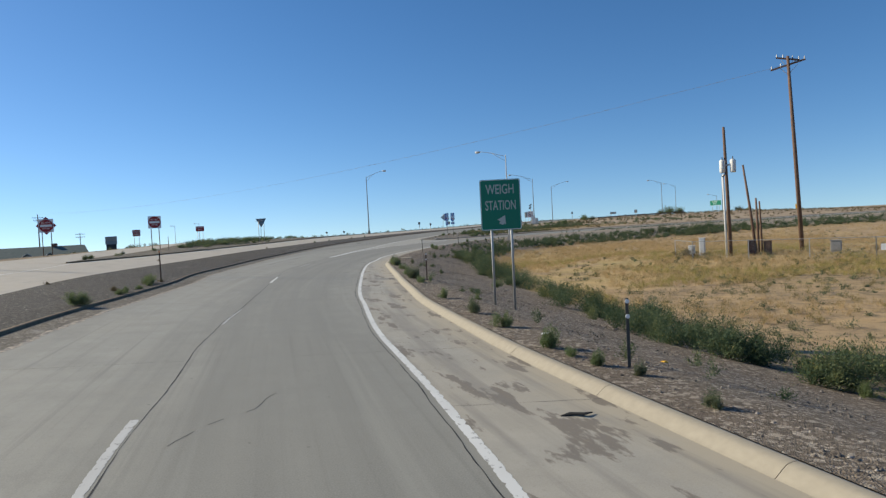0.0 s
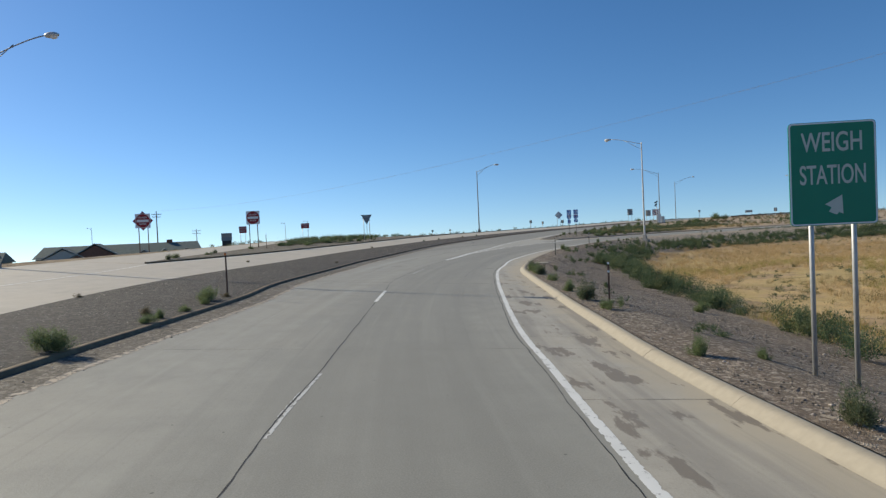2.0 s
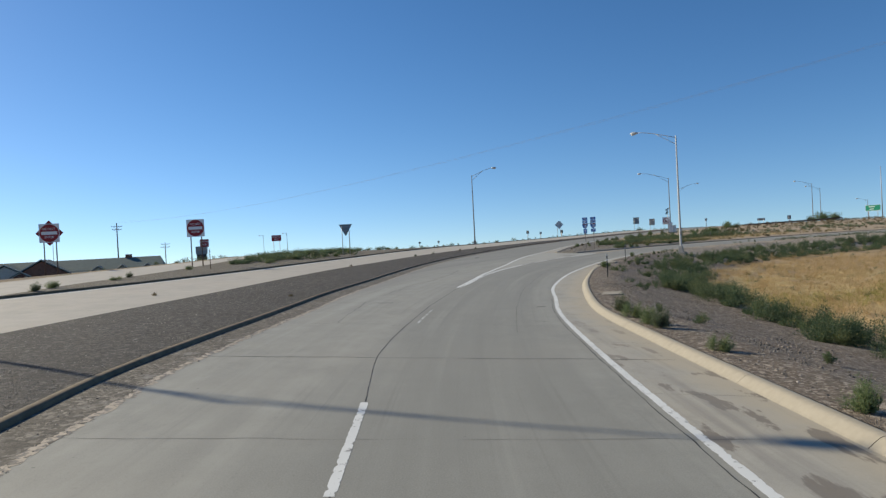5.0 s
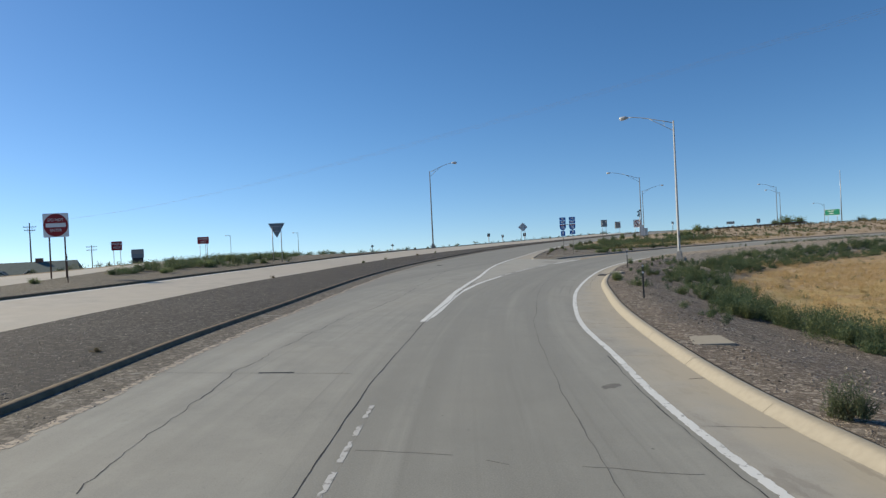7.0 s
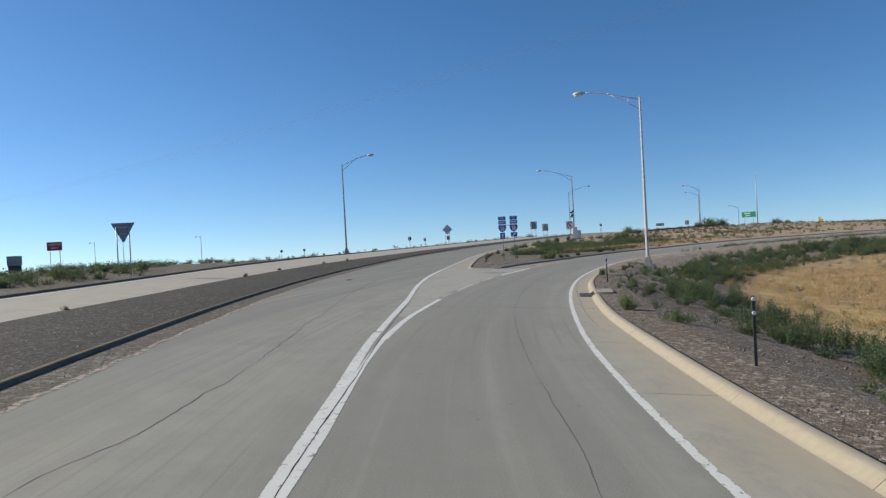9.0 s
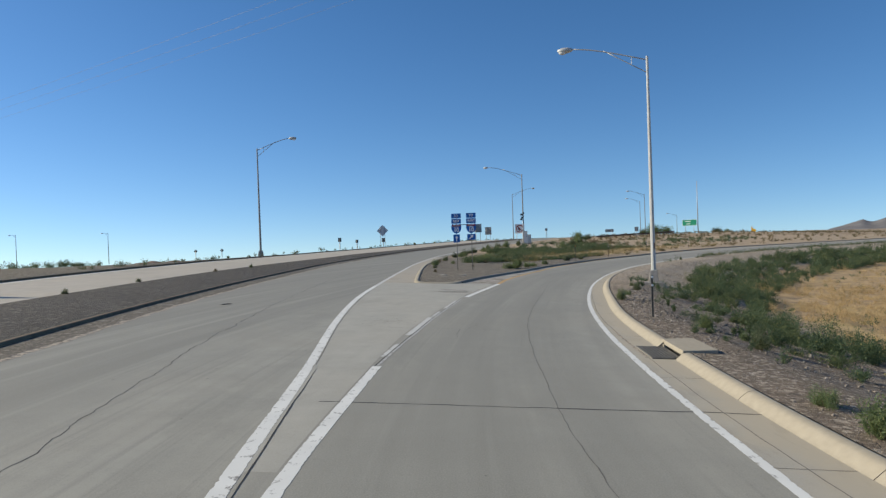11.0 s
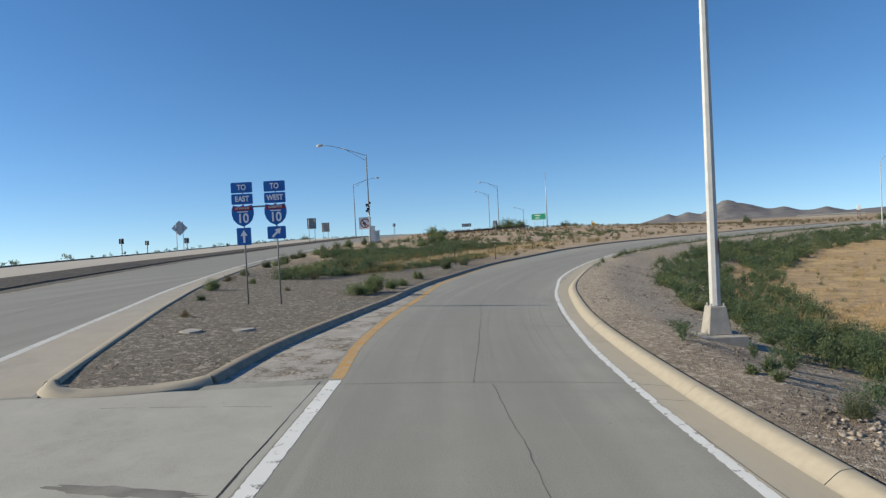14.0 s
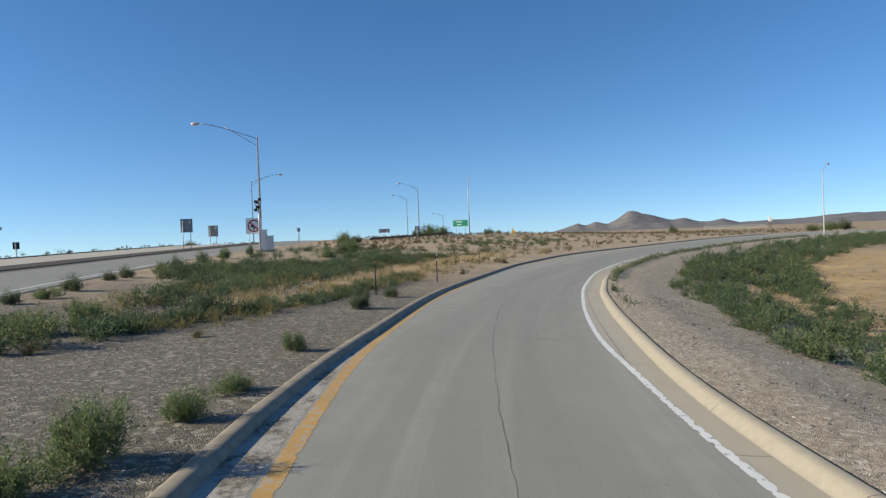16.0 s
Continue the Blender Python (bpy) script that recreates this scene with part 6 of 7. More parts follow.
def mountains():
    """A range of bare hills on the far horizon."""
    ring = []
    az0, az1, n, m = 5.0, 100.0, 420, 14
    crest = [(5, 0), (28.9, 0), (30.1, 9), (31.5, 25), (32.1, 17), (32.9, 27), (34, 19), (34.8, 32), (35.7, 50), (36.1, 51), (37.5, 37), (39.2, 21), (40.1, 25), (41.2, 16), (42.1, 15), (43, 22), (44.3, 10), (46, 12), (49.5, 15), (50.5, 19), (52, 22), (56, 16), (62, 26), (70, 14), (80, 22), (100, 0)]
    verts = []
    for i in range(n):
        a = az0 + (az1 - az0) * i / (n - 1)
        top = np.interp(a, [c[0] for c in crest], [c[1] for c in crest])
        for j in range(m):
            u = j / (m - 1)
            r = 1560 + 620 * u
            body = math.sin(math.pi * min(1, u / 0.62) / 2) ** 1.3 if u < 0.62 else math.cos(math.pi * (u - 0.62) / 0.76)
            x, y = -8 + r * math.sin(radians(a)), 92 + r * math.cos(radians(a))
            rough = noise.fractal((x * 0.012, y * 0.012, 0.3), 0.6, 2.1, 6)
            h = 1.02 * top * max(0, body) * (1 + 0.3 * rough * (1 - 0.75 * body)) + (1.2 * rough if top > 4 else 0) * body
            verts.append((x, y, h + 0.2 - 4 * (1 - min(1, top / 3))))
    # the grey of distance haze is mixed into the rock's own brown
    me = mesh_object("mountains", verts, lattice(n, m), plain("hazy_brown_rock", (0.155, 0.147, 0.144), 0.95, 0, 0.35, 0.03), None, None, True)
    return setting(me, "bare brown desert hills on the horizon", "mountain")


mountains()


def dirt_mound(x, y, length, depth, top, turn):
    """A long heap of spoil beyond the exit ramp."""
    rows, cols = 46, 18
    base = ground_at(x, y)
    h = top - base + 0.6
    verts = []
    for i in range(rows):
        for j in range(cols):
            u, v = 2 * i / (rows - 1) - 1, 2 * j / (cols - 1) - 1
            px, py = u * length / 2, v * depth / 2
            rough = noise.fractal((px * 0.14, py * 0.14, 5.0), 0.8, 2.0, 5)
            verts.append((px, py, h * max(0, 1 - abs(u) ** 3) * max(0, 1 - v * v) * (0.85 + 0.3 * rough) - 0.6))
    ob = setting(mesh_object("ground_mound", verts, lattice(rows, cols), plain("dark_red_spoil", (0.15, 0.095, 0.07), 0.95, 0, 0.35, 0.35), None, None, False), "long heap of dark reddish spoil", "mound")
    ob.matrix_world = pose(x, y, base, 0, 0, turn)


dirt_mound(-94, 227, 38, 20, 0.1, 25)


# ---- plants ----
def leaf_cloud(centres, radii, heights, counts, size, rng, slim=(0.12, 0.24), upright=0.45, shoots=15):
    """Small leaf blades strewn through domes; returns vertices and faces."""
    verts, faces = [], []
    total = int(np.sum(counts))
    which = np.repeat(np.arange(len(centres)), counts)
    c, r, h = np.asarray(centres, float)[which], np.asarray(radii, float)[which], np.asarray(heights, float)[which]
    # leaves gather along curved shoots that fan out from the root
    many = len(centres) * shoots
    key = which * shoots + rng.integers(0, shoots, total)
    az, lean, reach = rng.uniform(0, 2 * np.pi, many), rng.uniform(0, 1, many) ** 0.6, rng.uniform(0.6, 1.12, many)
    tip = np.stack([np.cos(az) * lean * reach, np.sin(az) * lean * reach, np.sqrt(1 - (0.88 * lean) ** 2) * reach], 1)[key]
    u = rng.uniform(0.05, 1, total) ** 0.65
    wide = np.stack([r, r, h], 1)
    bend = np.stack([0.15 + 0.85 * u ** 1.2, 0.15 + 0.85 * u ** 1.2, u ** 0.8], 1)
    fuzz = rng.normal(0, 1, (total, 3)) * (0.05 + 0.09 * u)[:, None] * np.stack([r, r, r], 1)
    p = c + tip * bend * wide + fuzz
    p[:, 2] = np.maximum(p[:, 2], c[:, 2] + 0.01)
    d = tip + rng.normal(0, 0.6, (total, 3))
    d[:, 2] = d[:, 2] + upright - 0.3
    d /= np.linalg.norm(d, axis=1)[:, None]
    s = np.cross(d, rng.normal(0, 1, (total, 3)))
    s /= np.linalg.norm(s, axis=1)[:, None]
    ln = size * rng.uniform(0.6, 1.5, total)[:, None]
    w = ln * rng.uniform(slim[0], slim[1], total)[:, None]
    blade = np.stack([p - s * w, p + s * w, p + d * ln], 1)
    return blade.reshape(-1, 3), np.arange(total * 3).reshape(-1, 3)


def stuff_mesh(name, verts, faces, material, label, category):
    ob = mesh_object(name, verts, faces, material)
    return tagged(ob, label, category, kind="stuff")




def bush_kind(seed, material, leaves, size):
    """A low bush at the origin, about 1 m wide and 0.8 m high: stems and leaves."""
    rng = np.random.default_rng(seed)
    k = 7
    centres = [(0.27 * math.cos(a) * q, 0.27 * math.sin(a) * q, -0.02) for a, q in zip(rng.uniform(0, 6.3, k), rng.uniform(0.1, 1.3, k))]
    v, f = leaf_cloud(centres, rng.uniform(0.18, 0.42, k), rng.uniform(0.28, 0.85, k), [leaves // k] * k, size, rng, (0.07, 0.15), 0.6, 14)
    top = empty("bush", 0, 0, 0)
    mesh_object("foliage", v, f, material, top)
    bm = bmesh.new()
    for q in range(16):
        a, t, l = rng.uniform(0, 6.3), rng.uniform(0.1, 0.7), rng.uniform(0.22, 0.45)
        tip = (math.cos(a) * l * math.sin(t), math.sin(a) * l * math.sin(t), l * math.cos(t))
        tube_bm([(0, 0, -0.04), (tip[0] * 0.45, tip[1] * 0.45, tip[2] * 0.55), tip], [0.012, 0.008, 0.003], 4, bm)
    part("stalk", bm, M_STEM, top, "thin brown stems")
    return top


KINDS = [bush_kind(3, M_FRESH, 4600, 0.056), bush_kind(11, M_FRESH, 4400, 0.058), bush_kind(23, M_BUSH, 4400, 0.054), bush_kind(37, M_DRYBUSH, 2200, 0.06), bush_kind(41, M_FRESH, 7000, 0.047)]
PLANTED = []


def plant(x, y, width, kind=None, tall=1.0):
    k = KINDS[kind if kind is not None else len(PLANTED) % 3]
    scale = width / 0.95
    m = Matrix.Translation((x, y, ground_at(x, y) - 0.02)) @ Matrix.Rotation(random.uniform(0, 6.28), 4, "Z")
    ob = copy_thing(k, m)
    ob.scale = (scale, scale, scale * tall * random.uniform(0.68, 0.92))
    words = {0: "green dusty weed bush growing by the kerb", 1: "green dusty weed bush growing in gravel", 2: "grey-green weed bush growing in gravel", 3: "dry brown scrub bush in gravel", 4: "full green weed bush growing by the kerb"}
    tagged(ob, words[KINDS.index(k)], "bush", "roadside bushes")
    PLANTED.append(ob)


# along the right kerb
for x, y, w in ((3.98, 12.0, 0.5), (2.88, 14.4, 0.47), (1.92, 16.65, 0.54), (0.48, 20.1, 0.42), (-1.62, 25.8, 0.5), (-2.38, 27.75, 0.8), (-3.2, 30.0, 0.55), (-4.52, 34.0, 0.48), (-5.58, 36.8, 0.62),
                (-5.86, 37.45, 0.6), (-6.25, 38.6, 0.62), (-6.6, 39.9, 0.65), (-9.1, 62.6, 0.62), (-8.95, 64.0, 0.45), (5.3, 10.05, 0.28), (4.75, 10.62, 0.34), (4.32, 11.35, 0.3), (5.95, 8.4, 0.35), (9.3, 12.9, 0.42),
                (0.75, 31.7, 0.58), (-6.4, 82.6, 0.43), (-7.45, 72.1, 0.5), (-6.9, 71.0, 0.38), (-7.3, 69.4, 0.65), (-8.1, 78.2, 0.45), (-8.2, 60.2, 0.4), (5.5, 113.2, 0.42), (1.4, 20.6, 0.3), (-7.4, 80.2, 0.35)):
    plant(x, y, w, None, 1.3)
# on the median
for x, y, w, k in ((-9.75, 16.75, 0.85, 4), (-11.75, 20.9, 0.45, 3), (-12.45, 23.9, 0.75, 1), (-12.6, 24.9, 0.35, 3), (-16.9, 23.5, 0.3, 3), (-15.2, 19.2, 0.3, 3), (-26.2, 62, 0.3, 3), (-27.6, 78, 0.35, 2), (-28, 84, 0.35, 2), (-23.9, 41, 0.3, 3), (-26.9, 96, 0.4, 2), (-27.6, 92, 0.4, 3), (-10.7, 19.9, 0.4, 1), (-11.0, 20.6, 0.35, 0), (-11.4, 21.8, 0.35, 1), (-12.0, 23.2, 0.4, 0), (-18.3, 41.6, 0.25, 3)):
    plant(x, y, w, k)
# traffic island beside the ramp
for x, y, w, k in ((-9.95, 98.7, 1.05, 4), (-10.6, 98.1, 0.8, 1), (-9.2, 100.1, 0.68, 0), (-8.65, 101.4, 0.66, 1), (-7.55, 104.3, 0.6, 4), (-4.9, 110.4, 0.9, 2), (-9.2, 106.4, 0.4, 3), (-11.9, 105.2, 0.45, 3), (-12.3, 107.6, 1.2, 1), (-11.6, 108.4, 1.1, 4),
                   (-15.2, 93.6, 0.35, 3), (-15.4, 97.5, 0.4, 2), (-15.5, 101, 0.7, 0), (-15.4, 105, 0.6, 3), (-15.0, 108, 0.7, 2), (-14.3, 113.9, 0.75, 2), (-13.7, 115.4, 0.85, 1), (-13.5, 118.0, 1.15, 2), (-12.9, 122.9, 0.85, 2), (-12.4, 124.4, 1.05, 2), (-11.2, 128.1, 0.9, 0), (-10.6, 131.3, 1.15, 2), (-9.3, 135.5, 1.25, 2), (-7.8, 141.0, 1.4, 0), (-5.9, 146.5, 1.3, 2),
                   (-14.3, 103.6, 0.4, 0), (-13.2, 109.6, 0.5, 3), (-3.2, 113.4, 0.7, 2), (3.4, 123.5, 0.6, 3), (9.5, 131.5, 0.8, 3), (-12.9, 100.2, 0.35, 3)):
    plant(x, y, w, k)
# weedy island on the far side
for x, y, w in ((-29.4, 40.5, 0.7), (-30.2, 42.0, 0.7), (-31.4, 46.5, 0.6), (-32.5, 48.5, 0.6), (-34.3, 55.2, 0.6), (-35.4, 69.5, 1.2), (-36.2, 74.5, 1.4), (-36.4, 82, 1.2), (-40.5, 84, 1.2), (-38.2, 70, 1.1), (-38.8, 77.5, 1.2), (-33.8, 63.5, 0.8)):
    plant(x, y, w, None, 0.8)
# large shrubs further out
for x, y, w, k in ((1.4, 146.0, 2.0, 2), (2.6, 148.5, 2.6, 0), (3.1, 137.0, 1.5, 3), (-0.5, 141.0, 1.6, 0), (7.4, 176, 3.4, 0), (9.6, 178, 2.4, 2), (36.0, 226, 5.0, 0), (39.5, 227, 4.4, 0), (33.2, 226, 3.0, 2), (66, 262, 4.2, 2), (69.5, 262.5, 3.2, 0), (12.6, 50.6, 1.9, 3), (13.4, 53.8, 1.5, 3), (-20, 200, 2.2, 2), (-12, 205, 2.8, 2), (88, 320, 3.2, 2), (112, 240, 4.5, 2),
                   (-100.5, 117.6, 2.6, 0), (-98.4, 119.6, 2.4, 1), (-96.2, 121.6, 2.2, 0), (-88.5, 119.5, 2.0, 2), (-118, 150, 4, 2), (8.0, 152, 1.6, 3), (6.0, 154, 1.8, 3), (128, 205, 5, 0), (134, 206, 5, 2), (120, 203, 4, 0)):
    plant(x, y, w, k, 0.75)
for k in KINDS:
    for o in (*k.children_recursive, k):
        bpy.data.objects.remove(o)


def scatter(n, inside, box, rng):
    """n random plan points in a box that pass a test."""
    out = np.zeros((0, 2))
    while len(out) < n:
        p = np.stack([rng.uniform(box[0], box[1], n * 3), rng.uniform(box[2], box[3], n * 3)], 1)
        out = np.vstack([out, p[inside(p[:, 0], p[:, 1])]])
    return out[:n]


def patchy(x, y, scale, seed):
    return np.array([noise.noise((a * scale, b * scale, seed)) for a, b in zip(x, y)])


def weed_bank():
    rng = np.random.default_rng(9)

    def inside(x, y):
        i, d = near(RKERB, x, y)
        at = RKERB[i, 1]
        stations = [8, 17, 25, 31, 40, 46, 52, 57, 66, 75, 80, 84, 88, 95, 103, 115, 180]
        front = np.interp(at, stations, [5.6, 4.9, 5.5, 5.9, 6.1, 5.7, 4.7, 3.0, 2.6, 2.4, 2.1, 2.3, 3.0, 4.2, 3.6, 3.3, 2.8])
        back = np.interp(at, stations, [8.6, 7.9, 7.8, 8.2, 8.3, 7.8, 7.0, 6.3, 6.8, 6.6, 6.2, 6.4, 7.2, 7.9, 8.8, 10.5, 10.5])
        q = (-d - front + patchy(x, y, 0.4, 2.0) * 0.9) / (back - front)
        thin = np.interp(at, [50, 60, 82, 90], [-0.3, -0.12, -0.12, -0.3]) + np.where(at < 92, 0.45 * np.clip(0.4 - q, 0, 0.4) + 0.3 * np.clip(q - 0.6, 0, 0.4), 0.15 * q)
        return (q > 0) & (q < 1) & (patchy(x, y, 0.55, 6.0) > thin) & (patchy(x, y, 1.7, 14.0) > thin - 0.12)

    zones = ((300, (-8, 13, 6, 58), 1000, 0.052, (0.3, 0.8), (0.4, 1.0)), (360, (-9, 8, 54, 98), 900, 0.043, (0.2, 0.55), (0.3, 0.9)),
             (680, (-4, 40, 94, 140), 330, 0.07, (0.28, 0.7), (0.32, 0.9)), (560, (20, 120, 118, 195), 230, 0.13, (0.6, 1.2), (0.6, 1.3)))
    verts = []

    def slope(x, y):
        _, d = near(RKERB, x, y)
        return (d < -0.9) & (d > -3.2)

    p = np.vstack([scatter(46, slope, (-9, -3, 64, 90), rng), scatter(14, slope, (-9, -3, 50, 64), rng), scatter(16, slope, (-6, 8, 8, 50), rng)])
    n = len(p)
    v, f = leaf_cloud(np.c_[p, surface(p[:, 0], p[:, 1]) - 0.02], rng.uniform(0.1, 0.32, n), rng.uniform(0.12, 0.4, n), rng.integers(150, 520, n), 0.04, rng)
    verts.append(v)
    for n, box, leaves, size, wide, tall in zones:
        p = scatter(n, inside, box, rng)
        z = surface(p[:, 0], p[:, 1])
        v, f = leaf_cloud(np.c_[p, z - 0.05], rng.uniform(*wide, n), rng.uniform(*tall, n) * np.where(rng.uniform(0, 1, n) < 0.3, 0.55, 1), rng.integers(int(leaves * 0.7), int(leaves * 1.3), n), size, rng)
        verts.append(v)
    v = np.vstack(verts)
    stuff_mesh("weed_bank", v, np.arange(len(v)).reshape(-1, 3), M_WEED, "dense bank of dusty green weeds below the verge", "weeds")


def island_weeds():
    rng = np.random.default_rng(12)
    swathe = curve([(-8.2, 112.6), (-6.3, 114.6), (-3.4, 118.6), (-0.6, 123.4), (2.4, 128.2), (7, 134.6), (13, 141.4)], 0.25)
    low = curve([(-13, 104.6), (-11, 106.2), (-8.5, 110), (-5, 115.2), (-1, 120.6), (4, 127), (12, 137.5), (24, 149)], 0.5)

    def inside(x, y):
        _, a = near(low, x, y)
        _, b = near(IKERBL, x, y)
        _, c = near(IKERBR, x, y)
        _, e = near(swathe, x, y)
        return (a > 0) & (b < -2.5) & (c > 2) & ((e > 1.3) | (y < 111)) & (patchy(x, y, 0.12, 5.0) > np.clip((a - 16) / 30, -0.4, 0.35))

    p = np.vstack([scatter(620, inside, (-14, 10, 105, 140), rng), scatter(260, inside, (-10, 40, 125, 185), rng)])
    n = len(p)
    z = surface(p[:, 0], p[:, 1])
    bulk = np.clip(0.62 + 1.1 * patchy(p[:, 0], p[:, 1], 0.3, 9.0), 0.25, 1.3)
    v, f = leaf_cloud(np.c_[p, z - 0.05], rng.uniform(0.3, 0.85, n), rng.uniform(0.4, 0.95, n) * bulk, rng.integers(260, 520, n), 0.065, rng)
    stuff_mesh("island_weeds", v, f, M_WEED, "patch of green weeds on the traffic island", "weeds")

    def edge(x, y):
        _, a = near(low, x, y)
        _, c = near(IKERBR, x, y)
        return (a > -1.2) & (a < 5) & (c > 1.2)

    p = np.vstack([scatter(230, edge, (-13, 4, 107, 132), rng), scatter(120, edge, (2, 24, 124, 150), rng)])
    n = len(p)
    v, f = leaf_cloud(np.c_[p, surface(p[:, 0], p[:, 1]) - 0.03], rng.uniform(0.25, 0.6, n), rng.uniform(0.15, 0.5, n), rng.integers(110, 220, n), 0.075, rng, (0.05, 0.1), 0.9)
    stuff_mesh("island_tufts", v, f, M_TUFT, "straw and olive tufts at the edge of the island weeds", "grass")

    # a swathe of bleached grass, with a strip of green before it
    p = swathe[rng.integers(0, len(swathe), 700)] + rng.normal(0, 0.9, (700, 2)) * np.array([1.0, 0.8])
    n = len(p)
    v, f = leaf_cloud(np.c_[p, surface(p[:, 0], p[:, 1]) - 0.03], rng.uniform(0.2, 0.5, n), rng.uniform(0.05, 0.26, n), rng.integers(50, 90, n), 0.1, rng, (0.03, 0.06), 0.8)
    stuff_mesh("bleached_grass", v, f, M_STRAW, "bleached pale grass swathe on the traffic island", "grass")
    strip = curve([(-11.2, 108.0), (-9.5, 109.3), (-7.4, 111.0), (-4.9, 114.1), (-2.3, 118.4), (0.4, 122.6)], 0.2)
    p = strip[rng.integers(0, len(strip), 210)] + rng.normal(0, 0.35, (210, 2))
    n = len(p)
    v, f = leaf_cloud(np.c_[p, surface(p[:, 0], p[:, 1]) - 0.03], rng.uniform(0.18, 0.45, n), rng.uniform(0.12, 0.42, n), rng.integers(200, 340, n), 0.045, rng)
    stuff_mesh("strip_weeds", v, f, M_WEED, "low green weeds before the bleached grass", "weeds")


def left_weeds():
    rng = np.random.default_rng(14)

    def inside(x, y):
        _, a = near(OPPL, x, y)
        _, o = near(OFFR, x, y)
        return (a > np.interp(y, [76, 84], [0.7, 5.5])) & (o < -0.9) & (patchy(x, y, 0.2, 4.0) > np.interp(y, [45, 60, 70, 96, 102], [0.3, 0.15, -0.2, -0.15, 0.4]))

    p = scatter(210, inside, (-52, -28, 42, 101), rng)
    n = len(p)
    v, f = leaf_cloud(np.c_[p, surface(p[:, 0], p[:, 1]) - 0.04], rng.uniform(0.3, 0.9, n), rng.uniform(0.15, 0.6, n), rng.integers(220, 380, n), 0.08, rng)
    stuff_mesh("left_island_weeds", v, f, M_WEED, "low green weeds over the island by the exit ramp", "weeds")


def field_grass():
    rng = np.random.default_rng(15)

    def inside(x, y):
        _, d = near(RKERB, x, y)
        open_soil = np.interp(y - 0.15 * x, [25, 38], [0.42, -0.25])
        return (d < -6.5) & (patchy(x, y, 0.13, 8.0) > open_soil)

    def anywhere(x, y):
        _, d = near(RKERB, x, y)
        return d < -7.5

    p = np.vstack([scatter(6800, inside, (-4, 36, 8, 100), rng), scatter(2200, inside, (5, 60, 60, 150), rng)])
    z = surface(p[:, 0], p[:, 1])
    n = len(p)
    v, f = leaf_cloud(np.c_[p, z - 0.03], rng.uniform(0.2, 0.5, n), rng.uniform(0.08, 0.42, n), rng.integers(30, 50, n), 0.15, rng, (0.025, 0.05), 1.1)
    stuff_mesh("field_grass", v, f, M_GRASS, "golden dry grass in the sunken field", "grass")
    q = np.vstack([scatter(420, anywhere, (-2, 45, 10, 130), rng), scatter(500, anywhere, (4, 34, 10, 52), rng)])
    v, f = leaf_cloud(np.c_[q, surface(q[:, 0], q[:, 1]) - 0.03], rng.uniform(0.12, 0.5, 920), rng.uniform(0.08, 0.36, 920), rng.integers(60, 140, 920), 0.06, rng)
    g = np.stack([rng.uniform(-3, 26, 9000), rng.uniform(28, 68, 9000)], 1)
    g = g[inside(g[:, 0], g[:, 1]) & (patchy(g[:, 0], g[:, 1], 0.12, 21.0) > 0.05)][:2200]
    m = len(g)
    v3, f3 = leaf_cloud(np.c_[g, surface(g[:, 0], g[:, 1]) - 0.03], rng.uniform(0.2, 0.5, m), rng.uniform(0.08, 0.35, m), rng.integers(26, 44, m), 0.14, rng, (0.025, 0.05), 1.1)
    stuff_mesh("yellow_green_grass", v3, f3, M_YGRASS, "yellow-green grass patches in the sunken field", "grass")
    dry = np.vstack([scatter(420, anywhere, (0, 40, 10, 120), rng), scatter(560, anywhere, (4, 36, 12, 48), rng)])
    k = len(dry)
    v2, f2 = leaf_cloud(np.c_[dry, surface(dry[:, 0], dry[:, 1]) - 0.03], rng.uniform(0.2, 0.7, k), rng.uniform(0.1, 0.45, k), rng.integers(70, 150, k), 0.08, rng, (0.05, 0.1), 0.8)
    stuff_mesh("dry_tufts", v2, f2, M_TUFT, "olive and straw tufts dotted over the field", "scrub")
    stuff_mesh("field_scrub", v, f, M_BUSH, "grey-green low scrub dotted over the field", "scrub")


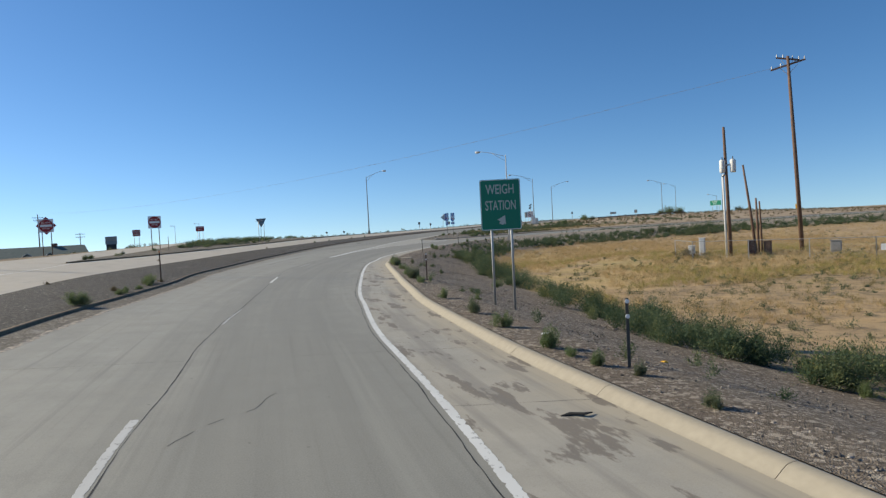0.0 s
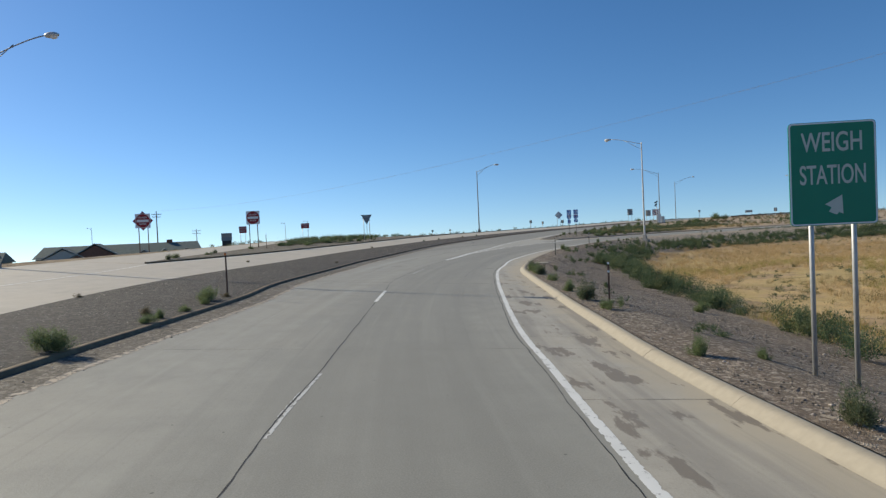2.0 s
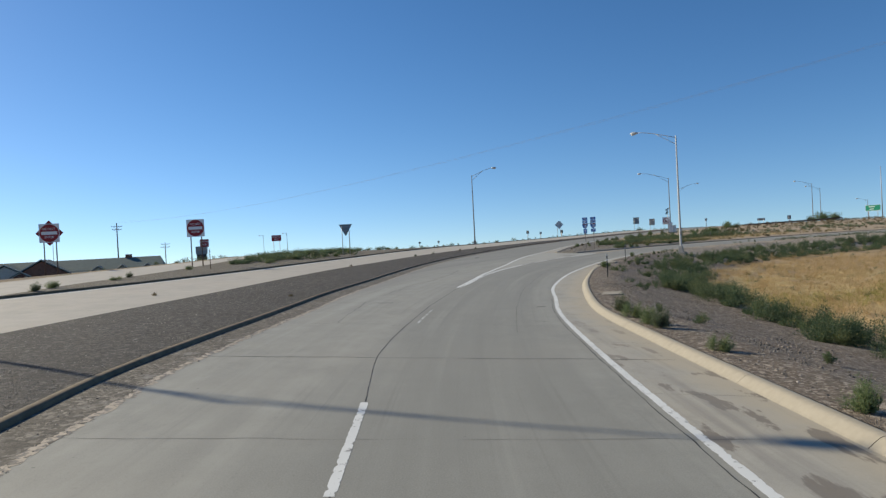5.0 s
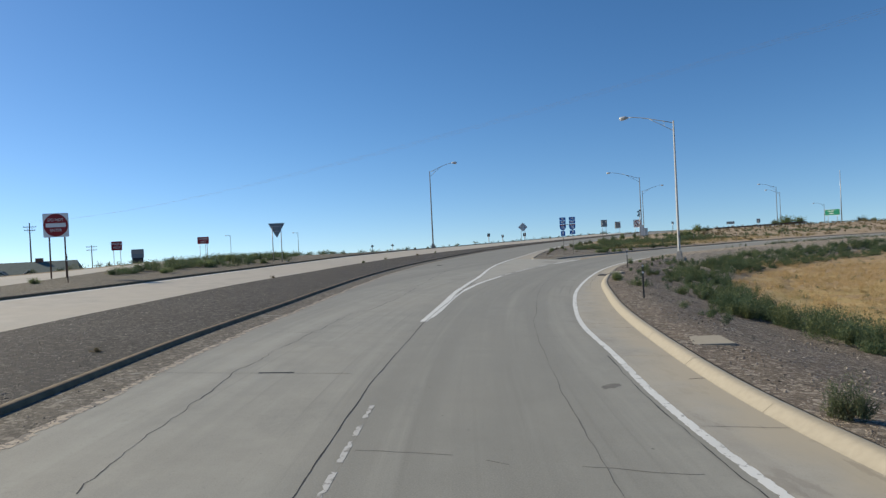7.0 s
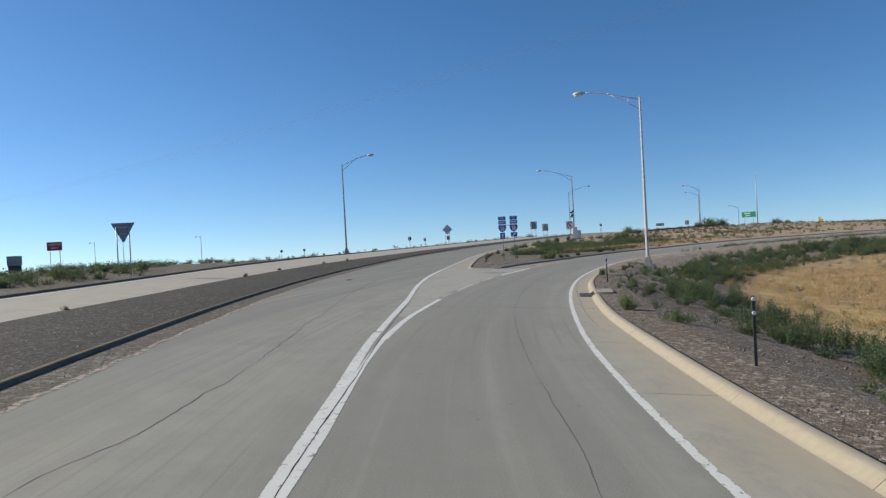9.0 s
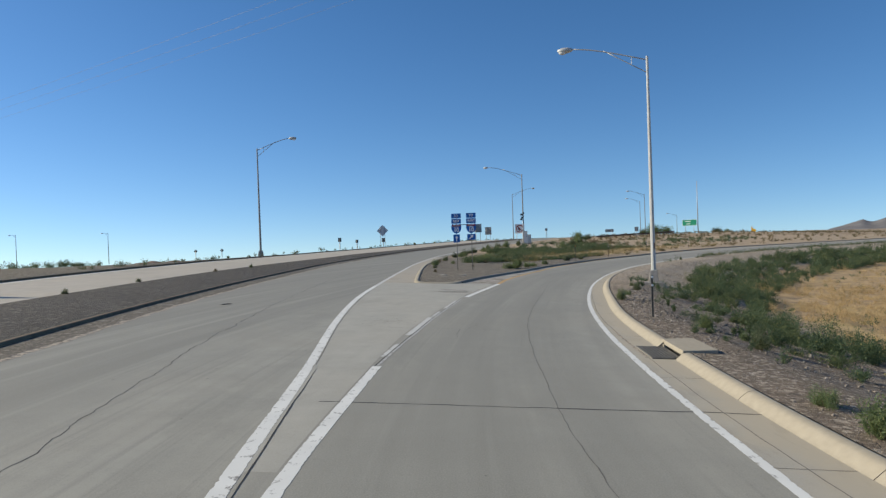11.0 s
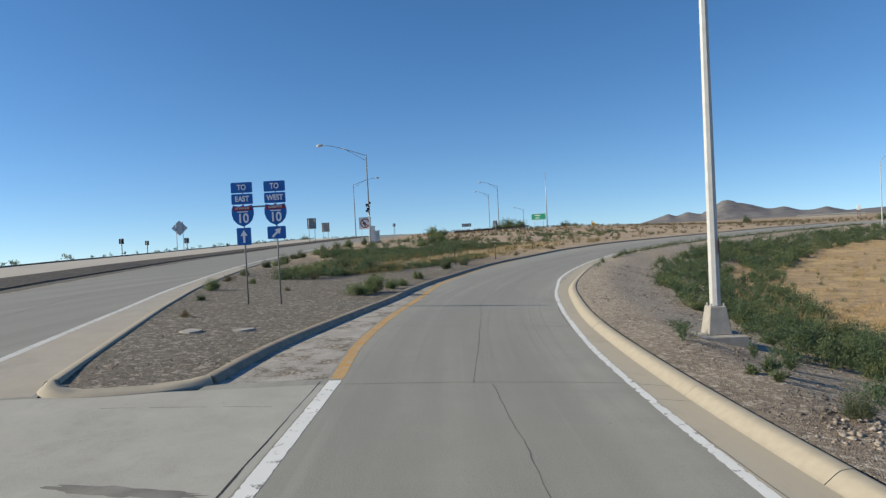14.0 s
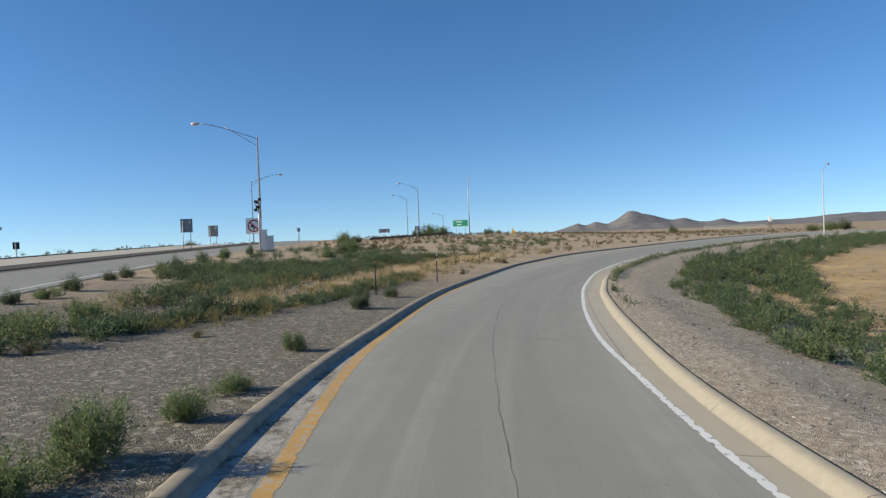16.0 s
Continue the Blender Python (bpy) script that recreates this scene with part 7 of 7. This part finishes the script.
def desert_scrub():
    rng = np.random.default_rng(18)

    def inside(x, y):
        _, c = near(IKERBR, x, y)
        _, b = near(IKERBL, x, y)
        return (c > 1.5) & (b < -2.5)

    p = scatter(1300, inside, (2, 150, 120, 300), rng)
    n = len(p)
    v, f = leaf_cloud(np.c_[p, surface(p[:, 0], p[:, 1]) - 0.04], rng.uniform(0.25, 0.75, n), rng.uniform(0.2, 0.6, n), rng.integers(40, 70, n), 0.16, rng)
    stuff_mesh("desert_scrub", v, f, M_DRYBUSH, "low dry scrub scattered over the tan embankment", "scrub")

    def lefts(x, y):
        _, a = near(OPPL, x, y)
        _, o = near(OFFR, x, y)
        _, l = near(OFFL, x, y)
        return ((a > 0.6) & (o < -0.8) & (rng.uniform(0, 1, len(x)) < 0.25)) | (l > 1.5)

    p = scatter(700, lefts, (-150, -10, 60, 230), rng)
    n = len(p)
    v, f = leaf_cloud(np.c_[p, surface(p[:, 0], p[:, 1]) - 0.04], rng.uniform(0.3, 0.9, n), rng.uniform(0.15, 0.5, n), rng.integers(50, 90, n), 0.14, rng)
    stuff_mesh("roadside_scrub", v, f, M_BUSH, "grey-green scrub between and beyond the far roads", "scrub")
    tops = offset(OPPL, 0.9)
    pick = tops[(tops[:, 1] > 90) & (tops[:, 1] < 230)][::4]
    pick = pick + rng.normal(0, 0.6, pick.shape)
    n = len(pick)
    v, f = leaf_cloud(np.c_[pick, surface(pick[:, 0], pick[:, 1]) - 0.03], rng.uniform(0.15, 0.4, n), rng.uniform(0.1, 0.36, n), rng.integers(40, 80, n), 0.1, rng)
    stuff_mesh("kerb_scrub", v, f, M_BUSH, "row of small bushes along the far kerb", "scrub")
    rk = offset(RKERB, -0.35)
    pick = rk[(rk[:, 1] > 103) & (rk[:, 1] < 175)]
    pick = pick[rng.uniform(0, 1, len(pick)) < np.interp(pick[:, 1], [106, 113, 124], [0.0, 0.12, 0.85])]
    n = len(pick)
    v, f = leaf_cloud(np.c_[pick, surface(pick[:, 0], pick[:, 1]) - 0.03], rng.uniform(0.18, 0.42, n), rng.uniform(0.15, 0.5, n), rng.integers(40, 90, n), 0.09, rng)
    stuff_mesh("kerb_weeds", v, f, M_BUSH, "line of small weeds behind the ramp kerb", "weeds")


def loose_stones():
    rng = np.random.default_rng(21)

    def verge(x, y):
        _, d = near(RKERB, x, y)
        return (d < -0.2) & (d > -5.2) & (rng.uniform(0, 1, len(x)) < np.interp(patchy(x, y, 0.4, 3.0), [-0.4, 0.5], [0.25, 1]))

    def islands(x, y):
        _, l = near(IKERBL, x, y)
        _, r = near(IKERBR, x, y)
        return (l < -0.25) & (r > 0.25)

    def medians(x, y):
        _, a = near(LKERB, x, y)
        _, b = near(OPPR, x, y)
        return (a > 0.15) & (b < 0)

    def gutters(x, y):
        _, a = near(LKERB, x, y)
        return (a < -0.12) & (a > -1.0)

    def rubble(x, y):
        _, d = near(RKERB, x, y)
        return (d < -0.35) & (d > -3.8) & (patchy(x, y, 0.5, 11.0) > -0.1)

    sets = (scatter(3200, rubble, (-9.5, -3, 70, 83), rng), scatter(22000, verge, (-9.5, 12, 4, 112), rng), scatter(8000, islands, (-16, -5, 87.4, 112), rng), scatter(10000, medians, (-26, -6, 12, 62), rng), scatter(2600, gutters, (-20, -6, 11, 60), rng))
    for p, lo, hi, name, where in zip(sets, (0.012, 0.009, 0.009, 0.008, 0.006), (0.055, 0.036, 0.026, 0.022, 0.022), ("rubble", "verge_stones", "island_stones", "median_stones", "gutter_stones"), ("verge beside the drain", "gravel verge", "traffic island", "median", "gutter")):
        n = len(p)
        z = surface(p[:, 0], p[:, 1]) if name != "gutter_stones" else grade_height(p[:, 0], p[:, 1])
        r = lo + (hi - lo) * rng.uniform(0, 1, n) ** 3
        base = np.array([(1, 0, 0), (0, 1, 0), (-1, 0, 0), (0, -1, 0), (0, 0, 1), (0, 0, -1)], float)
        turn = rng.uniform(0, 6.28, n)
        c, s = np.cos(turn), np.sin(turn)
        shape = base[None] * rng.uniform(0.6, 1.4, (n, 6, 1)) * np.array([1.2, 0.85, 0.7])
        x = shape[..., 0] * c[:, None] - shape[..., 1] * s[:, None]
        y = shape[..., 0] * s[:, None] + shape[..., 1] * c[:, None]
        v = np.stack([x, y, shape[..., 2]], 2) * r[:, None, None] + np.c_[p, z][:, None]
        tri = np.array([(0, 1, 4), (1, 2, 4), (2, 3, 4), (3, 0, 4), (1, 0, 5), (2, 1, 5), (3, 2, 5), (0, 3, 5)])
        f = (np.arange(n)[:, None, None] * 6 + tri[None]).reshape(-1, 3)
        stuff_mesh(name, v.reshape(-1, 3), f, M_STONE, "loose stones scattered over the " + where, "stones")


weed_bank()
island_weeds()
left_weeds()
field_grass()
desert_scrub()
loose_stones()
